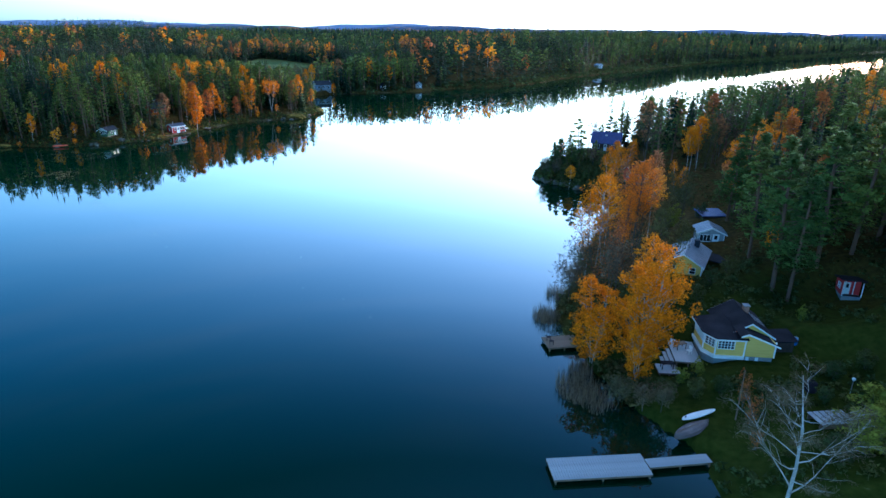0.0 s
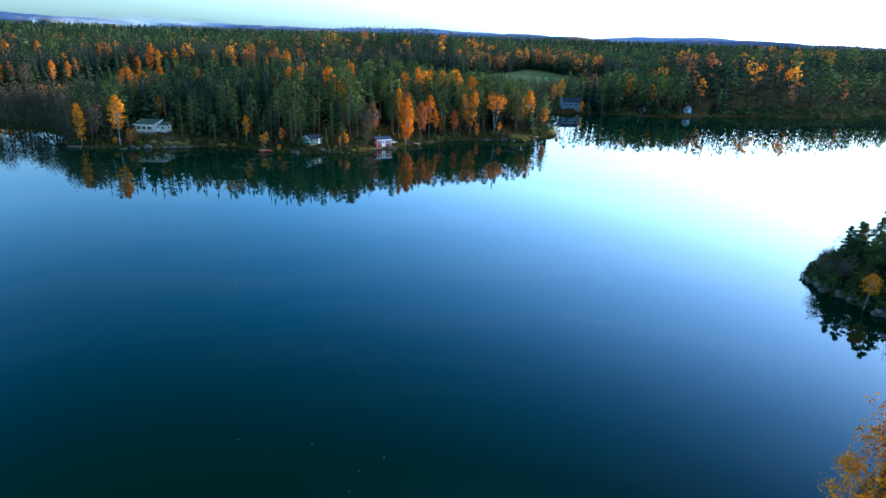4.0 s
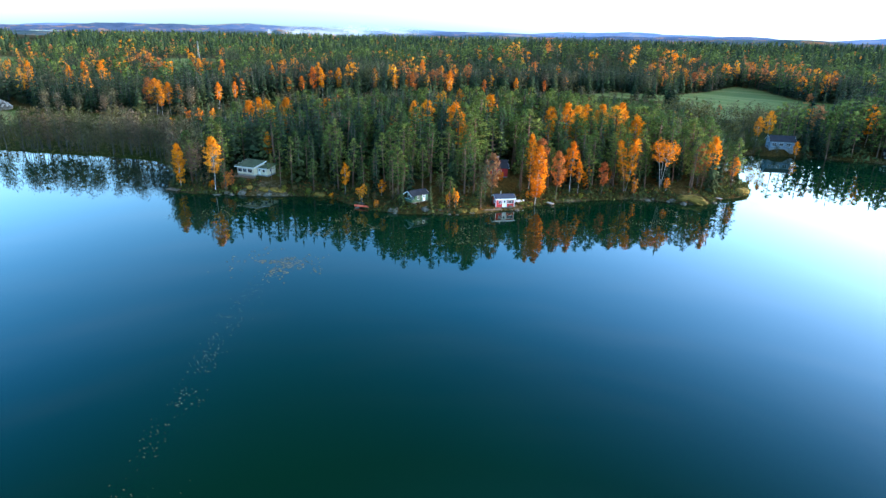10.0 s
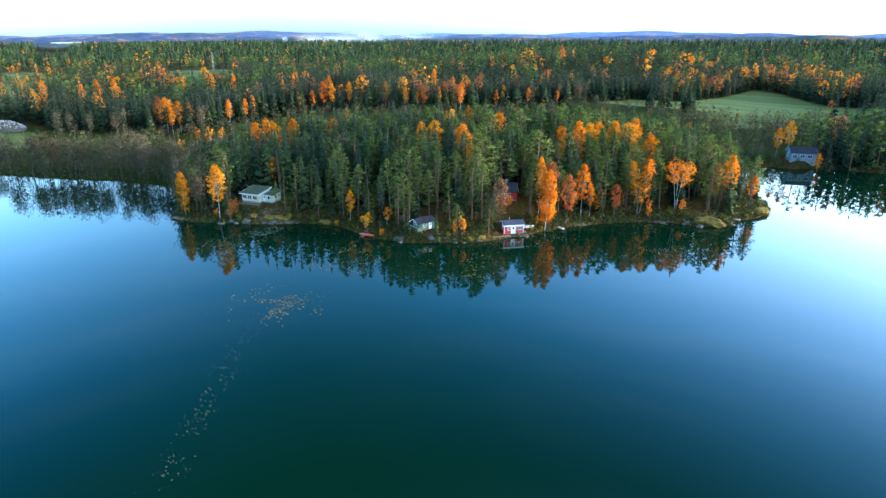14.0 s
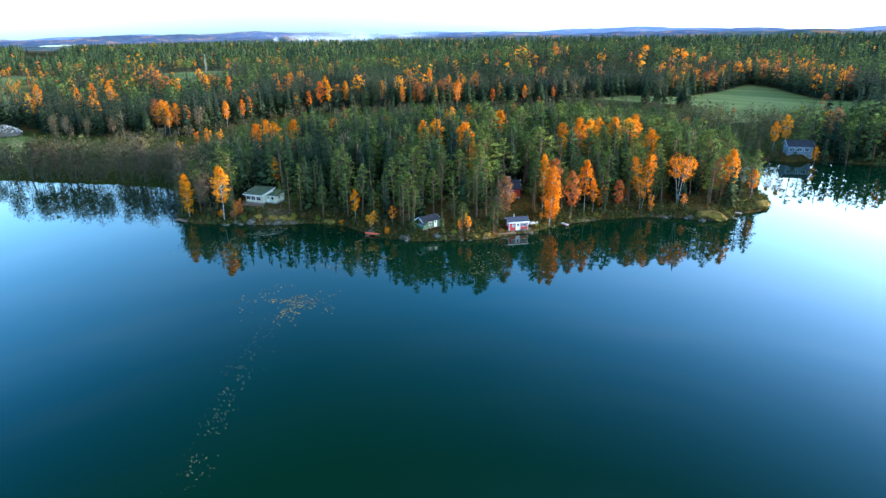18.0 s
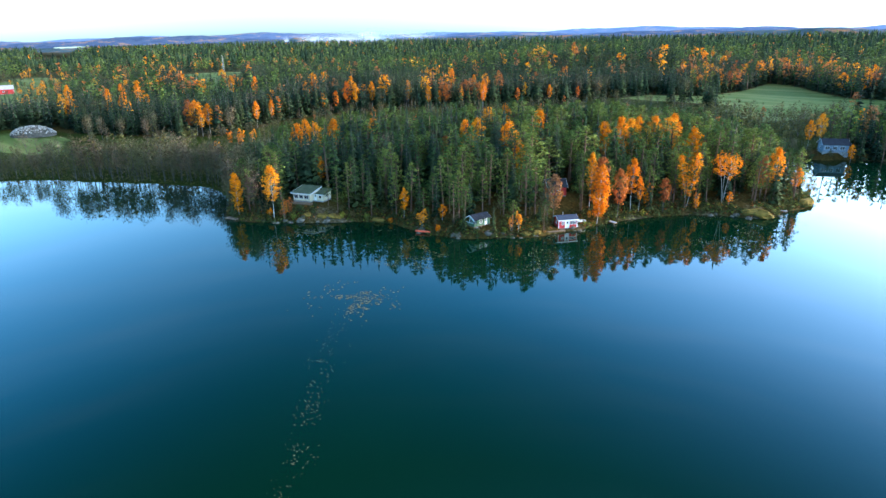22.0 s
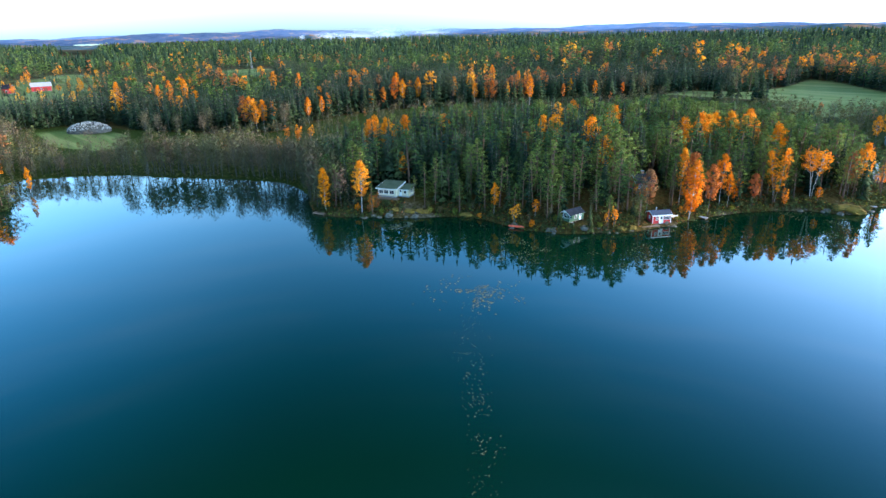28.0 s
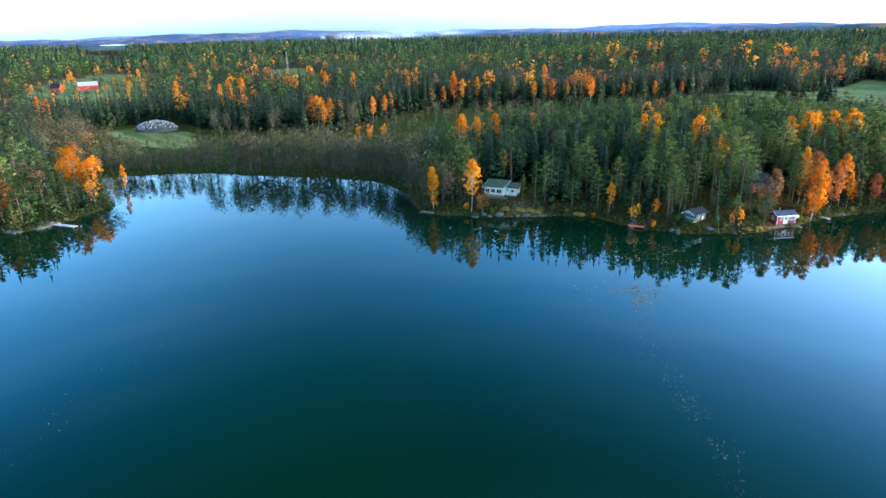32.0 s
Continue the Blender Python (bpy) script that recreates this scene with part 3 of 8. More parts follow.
def tiered_parts(rng, h, tiers, sides, wide, low, rounded_top=False):
    """A conifer seen from afar: jagged skirts of boughs, one above the other."""
    trunk = tube([(0, 0, -0.6), (0, 0, h * 0.9)], [0.012 * h, 0.01], 3)
    v, f = [], []
    for i in range(tiers):
        u = i / tiers
        if rounded_top:
            r = wide * h * math.sin(math.pi * (0.22 + 0.68 * u)) ** 0.8
        else:
            r = wide * h * ((1 - u) ** 0.9 + 0.04)
        z0, z1 = h * (low + (0.97 - low) * u), h * (low + (1.03 - low) * min(1, u + (1.9 if not rounded_top else 1.5) / tiers))
        dx, dy = rng.normal(size=2) * 0.012 * h * (3 if rounded_top else 1)
        k = len(v)
        v.append((dx, dy, z1))
        for j in range(sides):
            a = 2 * np.pi * (j + rng.uniform(-.35, .35)) / sides + i
            rr = r * rng.uniform(0.6, 1.3)
            v.append((dx + math.cos(a) * rr, dy + math.sin(a) * rr, z0 + rng.uniform(-.35, .35) * h / tiers))
        f += [(k, k + 1 + j, k + 1 + (j + 1) % sides) for j in range(sides)]
    return trunk, (np.array(v), np.array(f))


def pine_parts(rng, h, clumps, per, size, low=(0.28, 0.5)):
    """A bare reddish trunk that carries clumps of needles high up."""
    bend = rng.uniform(-.03, .03, 2) * h
    path = [(0, 0, -0.6), (bend[0] * .4, bend[1] * .4, h * 0.35), (bend[0], bend[1], h * 0.7), (bend[0] * 1.2, bend[1] * 1.2, h * 0.96)]
    pieces = [tube(path, [0.014 * h, 0.011 * h, 0.008 * h, 0.01], 6 if per > 8 else 3)]
    low = rng.uniform(*low)
    c, rad = [], []
    for i in range(clumps):
        u = (i + 0.5) / clumps
        z = h * (low + (0.97 - low) * u)
        r = h * 0.125 * (math.sin(math.pi * min(1, 0.25 + 0.8 * u)) ** 0.7) * rng.uniform(0.45, 1.15)
        a = i * 2.4 + rng.uniform(-.5, .5)
        x, y = bend * z / h + np.array((math.cos(a), math.sin(a))) * r
        c.append((x, y, z + 0.15 * r))
        rad.append(h * rng.uniform(0.05, 0.085) * (1.25 - 0.75 * u))
        if per > 8:
            pieces.append(tube([(bend[0] * z / h, bend[1] * z / h, z - 0.3 * r), (x, y, z)], [0.004 * h, 0.0015 * h], 3))
    return joined(pieces), flecks(rng, np.array(c), size, 0.5, per, np.array(rad), 0.4)


def birch_parts(rng, h, clumps, per, size, low=0.3, wide=0.17, stems=1, limbs=True, puff=1.0):
    """One or more pale stems with rising limbs and a loose crown of small leaves."""
    pieces, c, rad = [], [], []
    for s in range(stems):
        a0 = s * 2.4 + rng.uniform(0, 1)
        lean = np.array((math.cos(a0), math.sin(a0))) * (0.15 if stems > 1 else rng.uniform(0, 0.06)) * h
        hh = h * (1 if s == 0 else rng.uniform(0.75, 0.97))
        axis = [np.array((*(lean * (0.12 + t) ** 1.1 + 0.012 * h * np.array((math.sin(5 * t + s), math.cos(4 * t)))), hh * t)) for t in (0, 0.25, 0.5, 0.75, 1)]
        axis[0][2] = -0.5
        g = 0.75 if stems > 1 else 1.0
        pieces.append(tube(axis, [0.0075 * h * g, 0.006 * h * g, 0.0045 * h * g, 0.003 * h * g, 0.01], 5 if limbs else 3))
        for i in range(clumps // stems):
            u = rng.uniform(0, 1) ** 0.9
            t = low + (0.99 - low) * u
            k = min(int(t * 4), 3)
            at = axis[k] + (axis[k + 1] - axis[k]) * (t * 4 - k)
            r = wide * h / (1 if stems == 1 else 1.5) * (math.sin(math.pi * (0.12 + 0.86 * u)) ** 0.8) * rng.uniform(0.3, 1.05)
            a = rng.uniform(0, 2 * np.pi)
            tip = at + np.array((math.cos(a) * r, math.sin(a) * r, 0.35 * r))
            if limbs and i % 2 == 0:
                pieces.append(tube([at - (0, 0, 0.5 * r), tip], [0.003 * h, 0.0008 * h], 3))
            c.append(tip)
            rad.append(h * puff * rng.uniform(0.03, 0.06))
    return joined(pieces), flecks(rng, np.array(c), size, 1.0, per, np.array(rad))


def bare_parts(rng, h, forks, twigs, wide=0.2, twig=0.010, low=0.25):
    """A leafless tree: stem, forking limbs and a haze of fine twigs."""
    pieces, tips = [], []
    lean = rng.uniform(-.05, .05, 2) * h
    pieces.append(tube([(0, 0, -.5), (lean[0] * .5, lean[1] * .5, h * .45), (lean[0], lean[1], h * .9)], [0.012 * h, 0.008 * h, 0.01], 4))
    for i in range(forks):
        t = low + (0.85 - low) * (i + 0.5) / forks
        a, r = i * 2.4 + rng.uniform(-.6, .6), wide * h * (1.15 - 0.6 * t) * rng.uniform(.6, 1.1)
        at = np.array((*(lean * t), h * t))
        mid = at + (math.cos(a) * r * .55, math.sin(a) * r * .55, r * .6)
        tip = mid + (math.cos(a + .3) * r * .5, math.sin(a + .3) * r * .5, r * .8)
        pieces.append(tube([at, mid, tip], [0.005 * h, 0.003 * h, 0.001 * h], 3))
        tips += [mid, tip, (mid + tip) / 2]
    c = np.repeat(np.array(tips), max(1, twigs // len(tips)), 0)
    n = len(c)
    g = rng.normal(size=(n, 3))
    a = c + g * 0.045 * h
    d = rng.normal(size=(n, 3)) * (1, 1, 0.5) + (0, 0, 0.9)
    d /= np.linalg.norm(d, axis=1)[:, None]
    L = rng.uniform(0.05, 0.10, (n, 1)) * h
    side = np.cross(d, rng.normal(size=(n, 3)))
    side /= np.linalg.norm(side, axis=1)[:, None] + 1e-9
    v = np.stack([a, a + d * L + side * twig * h, a + d * L - side * twig * h + 0.01 * h * g], 1).reshape(-1, 3)
    return joined(pieces), (v, np.arange(n * 3).reshape(-1, 3))


RNG = np.random.default_rng(7)
# kind: maker of (trunk, crown), bark, leaves; near, middle and far detail
KINDS = {
    "spruce": ([lambda r: spruce_parts(r, 18.0, 16, 7), lambda r: spruce_parts(r, 18.0, 11, 6, False), lambda r: spruce_parts(r, 18.0, 7, 4, False), lambda r: tiered_parts(r, 18.0, 4, 6, r.uniform(0.11, 0.16), 0.05)], M_BARK, M_SPRUCE),
    "pine": ([lambda r: pine_parts(r, 18.0, 30, 32, 0.38, (0.18, 0.44)), lambda r: pine_parts(r, 18.0, 16, 8, 1.05, (0.15, 0.4)), lambda r: pine_parts(r, 18.0, 11, 5, 1.5, (0.12, 0.35)), lambda r: pine_parts(r, 18.0, 7, 4, 2.3, (0.1, 0.3))], M_PINEBARK, M_PINE),
    "birch": ([lambda r: birch_parts(r, 15.0, 70, 16, 0.45), lambda r: birch_parts(r, 15.0, 30, 6, 0.85, limbs=False), lambda r: birch_parts(r, 15.0, 12, 4, 1.5, limbs=False), lambda r: birch_parts(r, 15.0, 8, 2, 2.4, limbs=False)], M_BIRCHBARK, M_ORANGE),
    "bare": ([lambda r: bare_parts(r, 13.0, 20, 640, 0.22, 0.0028), lambda r: bare_parts(r, 13.0, 10, 150, 0.2, 0.005, 0.18), lambda r: bare_parts(r, 13.0, 6, 70, 0.24, 0.012), lambda r: bare_parts(r, 13.0, 4, 24, 0.24, 0.02)], M_ALDERBARK, M_TWIG),
}
KINDS["yellow"] = (KINDS["birch"][0], M_BIRCHBARK, M_YELLOW)
KINDS["red"] = (KINDS["birch"][0], M_BARK, M_RED)
KINDS["russet"] = (KINDS["birch"][0], M_BARK, M_RUSSET)
KINDS["olive"] = ([lambda r: birch_parts(r, 13.0, 40, 9, 0.4, 0.25, 0.2, 2), lambda r: birch_parts(r, 13.0, 26, 6, 0.75, 0.25, 0.2, 2, limbs=False), *KINDS["birch"][0][2:]], M_BARK, M_OLIVE)
TEMPLATES = {(k, d): [KINDS[k][0][d](RNG) for _ in range((7, 6, 5, 4)[d])] for k in KINDS for d in range(4)}


def forest(name, kind, detail, x, y, z, size, label, wide=1.0):
    """Many trees of one kind as one thing that nobody could count."""
    if len(x) == 0:
        return None
    _, bark, leaves = KINDS[kind]
    V, F, I, T, NR, k = [], [], [], [], [], 0
    pick = RNG.integers(0, len(TEMPLATES[kind, detail]), len(x))
    for j, (trunk, crown) in enumerate(TEMPLATES[kind, detail]):
        m = np.where(pick == j)[0]
        if len(m) == 0:
            continue
        leaf_f, leaf_n = leafy(*crown, own=0.4 if detail == 0 else 0.9)
        crown = (crown[0], leaf_f)
        stem = detail < (2 if kind in ("spruce", "pine") else 3)
        tv, tf = joined([trunk, crown]) if stem else crown
        side = trunk[0] * (1, 1, 0) - (trunk[0] * (1, 1, 0)).mean(0)
        tn = np.concatenate([side / (np.linalg.norm(side, axis=1)[:, None] + 1e-9), leaf_n]) if stem else leaf_n
        mi = np.r_[np.zeros(len(trunk[1]), int), np.ones(len(crown[1]), int)] if stem else np.ones(len(crown[1]), int)
        a, s = RNG.uniform(0, 2 * np.pi, len(m))[:, None], size[m][:, None]
        w = s * wide * RNG.uniform(0.85, 1.2, (len(m), 1))
        vx = (tv[:, 0] * np.cos(a) - tv[:, 1] * np.sin(a)) * w + x[m][:, None]
        vy = (tv[:, 0] * np.sin(a) + tv[:, 1] * np.cos(a)) * w + y[m][:, None]
        vz = tv[:, 2] * s + z[m][:, None]
        V.append(np.stack([vx, vy, vz], -1).reshape(-1, 3))
        NR.append(np.stack([tn[:, 0] * np.cos(a) - tn[:, 1] * np.sin(a), tn[:, 0] * np.sin(a) + tn[:, 1] * np.cos(a), np.broadcast_to(tn[:, 2], (len(m), len(tn)))], -1).reshape(-1, 3))
        F.append((tf[None] + (np.arange(len(m)) * len(tv))[:, None, None]).reshape(-1, 3) + k)
        I.append(np.tile(mi, len(m)))
        T.append(np.repeat(RNG.uniform(0, 1, len(m)), len(tv)))
        k += len(m) * len(tv)
    me = mesh_from(name, np.concatenate(V), np.concatenate(F), [bark, leaves], np.concatenate(I), np.concatenate(T), np.concatenate(NR))
    return tagged(new(name, me), label, "forest", kind="stuff")


PROTO = {}
TREE_LABEL = {"spruce": ("spruce_tree", "dark green spruce with drooping boughs"), "pine": ("pine_tree", "tall pine with a bare reddish trunk"),
              "birch": ("birch_tree", "birch with orange autumn leaves and pale stem"), "yellow": ("birch_tree", "birch with golden yellow autumn leaves"),
              "bare": ("bare_tree", "leafless grey-brown tree with fine twigs"), "russet": ("autumn_tree", "thin tree with fading russet leaves"),
              "red": ("autumn_tree", "autumn tree with orange-red leaves"), "olive": ("alder_tree", "alder with sparse olive-green leaves")}


def tree(kind, x, y, height, z=None, shape=None, label="", group="", turn=None, wide=1.0, maker=None):
    """One tree as a thing: trunk and crown."""
    z = float(land_height(np.array([x]), np.array([y]))[0]) if z is None else z
    key = (kind, shape if shape is not None else int(RNG.integers(0, 7))) if maker is None else (kind, maker)
    if key not in PROTO:
        _, bark, leaves = KINDS[kind]
        trunk, crown = TEMPLATES[kind, 0][key[1] % 7] if maker is None else maker(np.random.default_rng(len(PROTO)))
        tall = max(crown[0][:, 2].max(), trunk[0][:, 2].max())
        leaf_f, leaf_n = leafy(*crown)
        PROTO[key] = (mesh_from("trunk", trunk[0], trunk[1], [bark]), mesh_from("crown", crown[0], leaf_f, [leaves], normals=leaf_n), tall)
    tm, cm, tall = PROTO[key]
    name, text = TREE_LABEL[kind]
    ob = tagged(new(name), label or text, "tree", group)
    part("trunk", tm, ob)
    part("crown", cm, ob)
    s = height / tall
    ob.location, ob.rotation_euler, ob.scale = (x, y, z), (0, 0, RNG.uniform(0, 6.28) if turn is None else turn), (s * wide, s * wide, s)
    return ob

# ---- the woods ----
def scatter(n, x0, x1, y0, y1):
    return RNG.uniform(x0, x1, n), RNG.uniform(y0, y1, n)


def clear_of(x, y, spots):
    ok = np.ones(len(x), bool)
    for cx, cy, r in spots:
        ok &= np.hypot(x - cx, y - cy) > r
    return ok


def clumpy(x, y, size, shift=0.0):
    return rolling(x + shift, y - shift * 0.7, size)


CLEAR = [(-160, 183, 9), (-153, 184, 5), (-158, 195, 4), (-108.5, 202, 5.5), (-95.5, 218.5, 5.5), (-105, 230, 6), (-102, 224.5, 3), (-100, 221.5, 3), (-98, 222, 3), (-375, 160, 18), (-352, 146, 24), (-657, 190, 26),
         (-69, 362, 9), (-16, 394, 7), (-148, 182, 7), (-68, 264, 4), (-62, 263, 6)]


def sorts(x, y, autumn=0.13):
    """Which kind stands where: pines on the peninsula, spruces inland, autumn trees in drifts."""
    u = RNG.uniform(0, 1, len(x))
    wet = clumpy(x, y, 38, 11)
    share = np.clip(autumn * (0.3 + 5.0 * np.clip(wet - 0.22, 0, 1) + 6.0 * np.clip(clumpy(x, y, 120, 40) - 0.3, 0, 1) + 2.2 * np.clip(clumpy(x, y, 9, 3) - 0.4, 0, 1)), 0.012, 0.75)
    out = np.where(u < share, "birch", "spruce").astype("<U8")
    out[(u < share) & (RNG.uniform(0, 1, len(x)) < 0.45)] = "russet"
    rest = u >= share
    out[rest & (RNG.uniform(0, 1, len(x)) < 0.48 + 0.5 * clumpy(x, y, 55, 90))] = "pine"
    out[rest & (RNG.uniform(0, 1, len(x)) < 0.03 + 0.10 * np.clip(wet, 0, 1))] = "bare"
    return out


def keep_apart(x, y, gap):
    """Thin out points that stand closer together than the gap."""
    cells, keep = set(), []
    for i, (a, b) in enumerate(zip(x, y)):
        c = (int(a // gap), int(b // gap))
        if c not in cells:
            cells.add(c)
            keep.append(i)
    return np.array(keep, int)


# golden birches that rise out of the peninsula's wood
GOLD = ((-143, 236), (-160, 262), (-156, 267), (-128, 233), (-138, 262), (-113, 261), (-204, 212), (-194, 208), (-197, 203), (-192, 214), (-186, 226), (-107, 277), (-104, 282), (-100, 280), (-95, 277), (-99, 285), (-108, 271),
             (-89, 271), (-106, 263), (-145, 231), (-158, 258), (-135, 258), (-102, 289))
# middle wood: peninsula heart, forest beyond the low ground, land round the coves
x, y = scatter(110000, -640, 120, 60, 680)
k = keep_apart(x, y, 4.0)
x, y = x[k], y[k]
sd = shore_distance(x, y)
pen = inside(PEN_WOOD, x, y)
ok = (sd > 1.5) & ~in_fields(x, y) & clear_of(x, y, CLEAR) & ~((x > 5) & (y < 330)) & ~((x > 60) & (y < 400)) & (pen | ~inside(OPEN_LAND, x, y))
front = pen & (sd < 17) & ((y < 150 + 1.0 * (x + 175) + 45) | (x > -75))
ok &= ~front & ~((x < -236) & (y < 104) & (sd < 14))
edge = edge_distance(OPEN_LAND, x, y)
for p in (FIELD_A, FIELD_D, FIELD_E):
    edge = np.minimum(edge, edge_distance(p, x, y) + (25 if p is FIELD_D else 0))
edge[pen] = 0
far_d = np.hypot(x + 10, y - 90)
ok &= (edge < 50) | (far_d < 300) | (RNG.uniform(0, 1, len(x)) < 0.52)
ok &= pen | (far_d < 690)
ok &= clear_of(x, y, [(a, b, 3.6) for a, b in GOLD])
x, y, sd, pen, edge, far_d = x[ok], y[ok], sd[ok], pen[ok], edge[ok], far_d[ok]
kinds = sorts(x, y, 0.035)
swap = RNG.uniform(0, 1, len(x))
soft = ~np.isin(kinds, ("spruce", "pine"))
kinds[pen & soft & (swap < 0.62)] = "pine"
kinds[(x > -45) & (y > 340) & soft & (swap < 0.35)] = "spruce"
kinds[pen & (kinds == "spruce") & (swap < 0.15)] = "pine"
kinds[(edge < 45) & ~pen & (kinds == "pine") & (swap < 0.7) & (x < -190)] = "spruce"
kinds[~pen & (far_d > 330) & (kinds == "pine") & (swap > 0.25)] = "spruce"
hgt = RNG.uniform(0.74, 1.06, len(x)) * (0.94 + 0.10 * clumpy(x, y, 20, 5))
hgt[pen] = RNG.uniform(0.78, 1.02, pen.sum()) * np.where(kinds[pen] == "spruce", 1.06, 1.0)
hgt[pen & (sd > 42)] *= 1.13
hgt[(edge < 45) & ~pen & (x < -230)] *= 1.10
hgt[(x < -380) & (y < 190)] *= 0.86
hgt[~np.isin(kinds, ("spruce", "pine")) & ~pen] *= 1.12
hgt[(y > 350) & (x > -60)] *= 1.08
z = land_height(x, y) - 0.1
lods = np.where(pen | ((edge < 6) & (x < -150) & (far_d < 460)), 0, np.where((edge < 42) | (far_d < 330), 1, 2))
for kind in KINDS:
    for lod in range(3):
        m = (kinds == kind) & (lods == lod)
        forest("wood_of_" + kind, kind, lod, x[m], y[m], z[m], hgt[m], "dense wood of " + TREE_LABEL[kind][1].split(" with")[0] + " trees behind the shore", 1.42 if lod == 0 and kind == "pine" else 1.28 if lod == 0 and kind == "spruce" else 1.15)

# far woods out to the hills
for r0, r1, gap, lod, big in ((640, 980, 8.2, 2, 1.0), (980, 1550, 13.5, 3, 1.1), (1550, 2250, 21, 3, 1.3)):
    n = int((r1 - r0) * (r0 + r1) * 1.15 / gap ** 2 * 1.8)
    a, r = RNG.uniform(radians(-90), radians(42), n), np.sqrt(RNG.uniform(r0 * r0, r1 * r1, n))
    x, y = r * np.sin(a) - 10, r * np.cos(a) + 40
    k = keep_apart(x, y, gap)
    x, y = x[k], y[k]
    ok = ~((np.abs(np.degrees(np.arctan2(-x, y)) - 73.5) < 1.3) & (r[k] > 1250)) & ~((x > -640) & (x < 120) & (y < 680) & (np.hypot(x + 10, y - 90) < 690)) & ~in_fields(x, y) & clear_of(x, y, CLEAR)
    x, y = x[ok], y[ok]
    sd = shore_distance(x, y)
    z = land_height(x, y, sd)
    ok = (sd > 1.5) & (z > 0.1)
    x, y, z = x[ok], y[ok], z[ok] - 0.1
    kinds = sorts(x, y, 0.03)
    kinds[(kinds == "birch") & (RNG.uniform(0, 1, len(x)) < 0.4)] = "russet"
    kinds[(kinds == "pine") & (RNG.uniform(0, 1, len(x)) < 0.6)] = "spruce"
    hgt = np.minimum(RNG.uniform(0.7, 1.08, len(x)) * big * (0.95 + 0.12 * clumpy(x, y, 45, 17)), 1.4)
    for kind in ("spruce", "pine", "birch", "russet", "bare"):
        m = kinds == kind
        forest("far_wood_of_" + kind, kind, lod, x[m], y[m], z[m], hgt[m], "far wood of " + TREE_LABEL[kind][1].split(" with")[0] + " trees on rolling hills", 1.3 if kind in ("spruce", "pine") else 1.1)

# alders and bushes over the low ground
x, y = scatter(30000, -420, -80, 95, 455)
k = keep_apart(x, y, 3.1)
x, y = x[k], y[k]
sd = shore_distance(x, y)
ok = inside(OPEN_LAND, x, y) & (sd > 8.5) & ~inside(FIELD_B, x, y) & ~inside(FIELD_A, x, y) & ~inside(FIELD_E, x, y) & clear_of(x, y, CLEAR)
x, y, sd = x[ok], y[ok], sd[ok]
u = RNG.uniform(0, 1, len(x))
belt = (sd < 34 + 12 * rolling(x, y, 12)) & (x < -170) & (y < 230)
inlet = (x > -140) & (y > 325)
west = (x < -285) & (y < 128)
ok = (belt & (u < 0.36)) | (inlet & (u < 0.5)) | (west & (u < 0.6)) | (u < np.where((y > 205) & (x < -150), 0.26, 0.10))
x, y, belt, inlet, west, u = x[ok], y[ok], belt[ok], inlet[ok], west[ok], RNG.uniform(0, 1, ok.sum())
kinds = np.where(u < 0.66, "bare", np.where(u < 0.985, "olive", "russet")).astype("<U8")
kinds[inlet & (u < 0.4)] = "olive"
hgt = RNG.uniform(0.30, 0.55, len(x))
hgt[belt] = RNG.uniform(0.62, 1.05, belt.sum()) * (0.95 + 0.3 * rolling(x[belt], y[belt], 9)) * np.where(x[belt] < -272, 0.66, 1.0)
hgt[inlet] = RNG.uniform(0.45, 0.78, inlet.sum())
hgt[west] = RNG.uniform(0.6, 0.9, west.sum())
z = land_height(x, y) - 0.1
for kind in ("bare", "olive", "russet"):
    m = kinds == kind
    forest("low_wood_of_" + kind, kind, 1, x[m], y[m], z[m], hgt[m], "thicket of " + TREE_LABEL[kind][1].split(" with")[0] + " trees on low ground", 1.2)

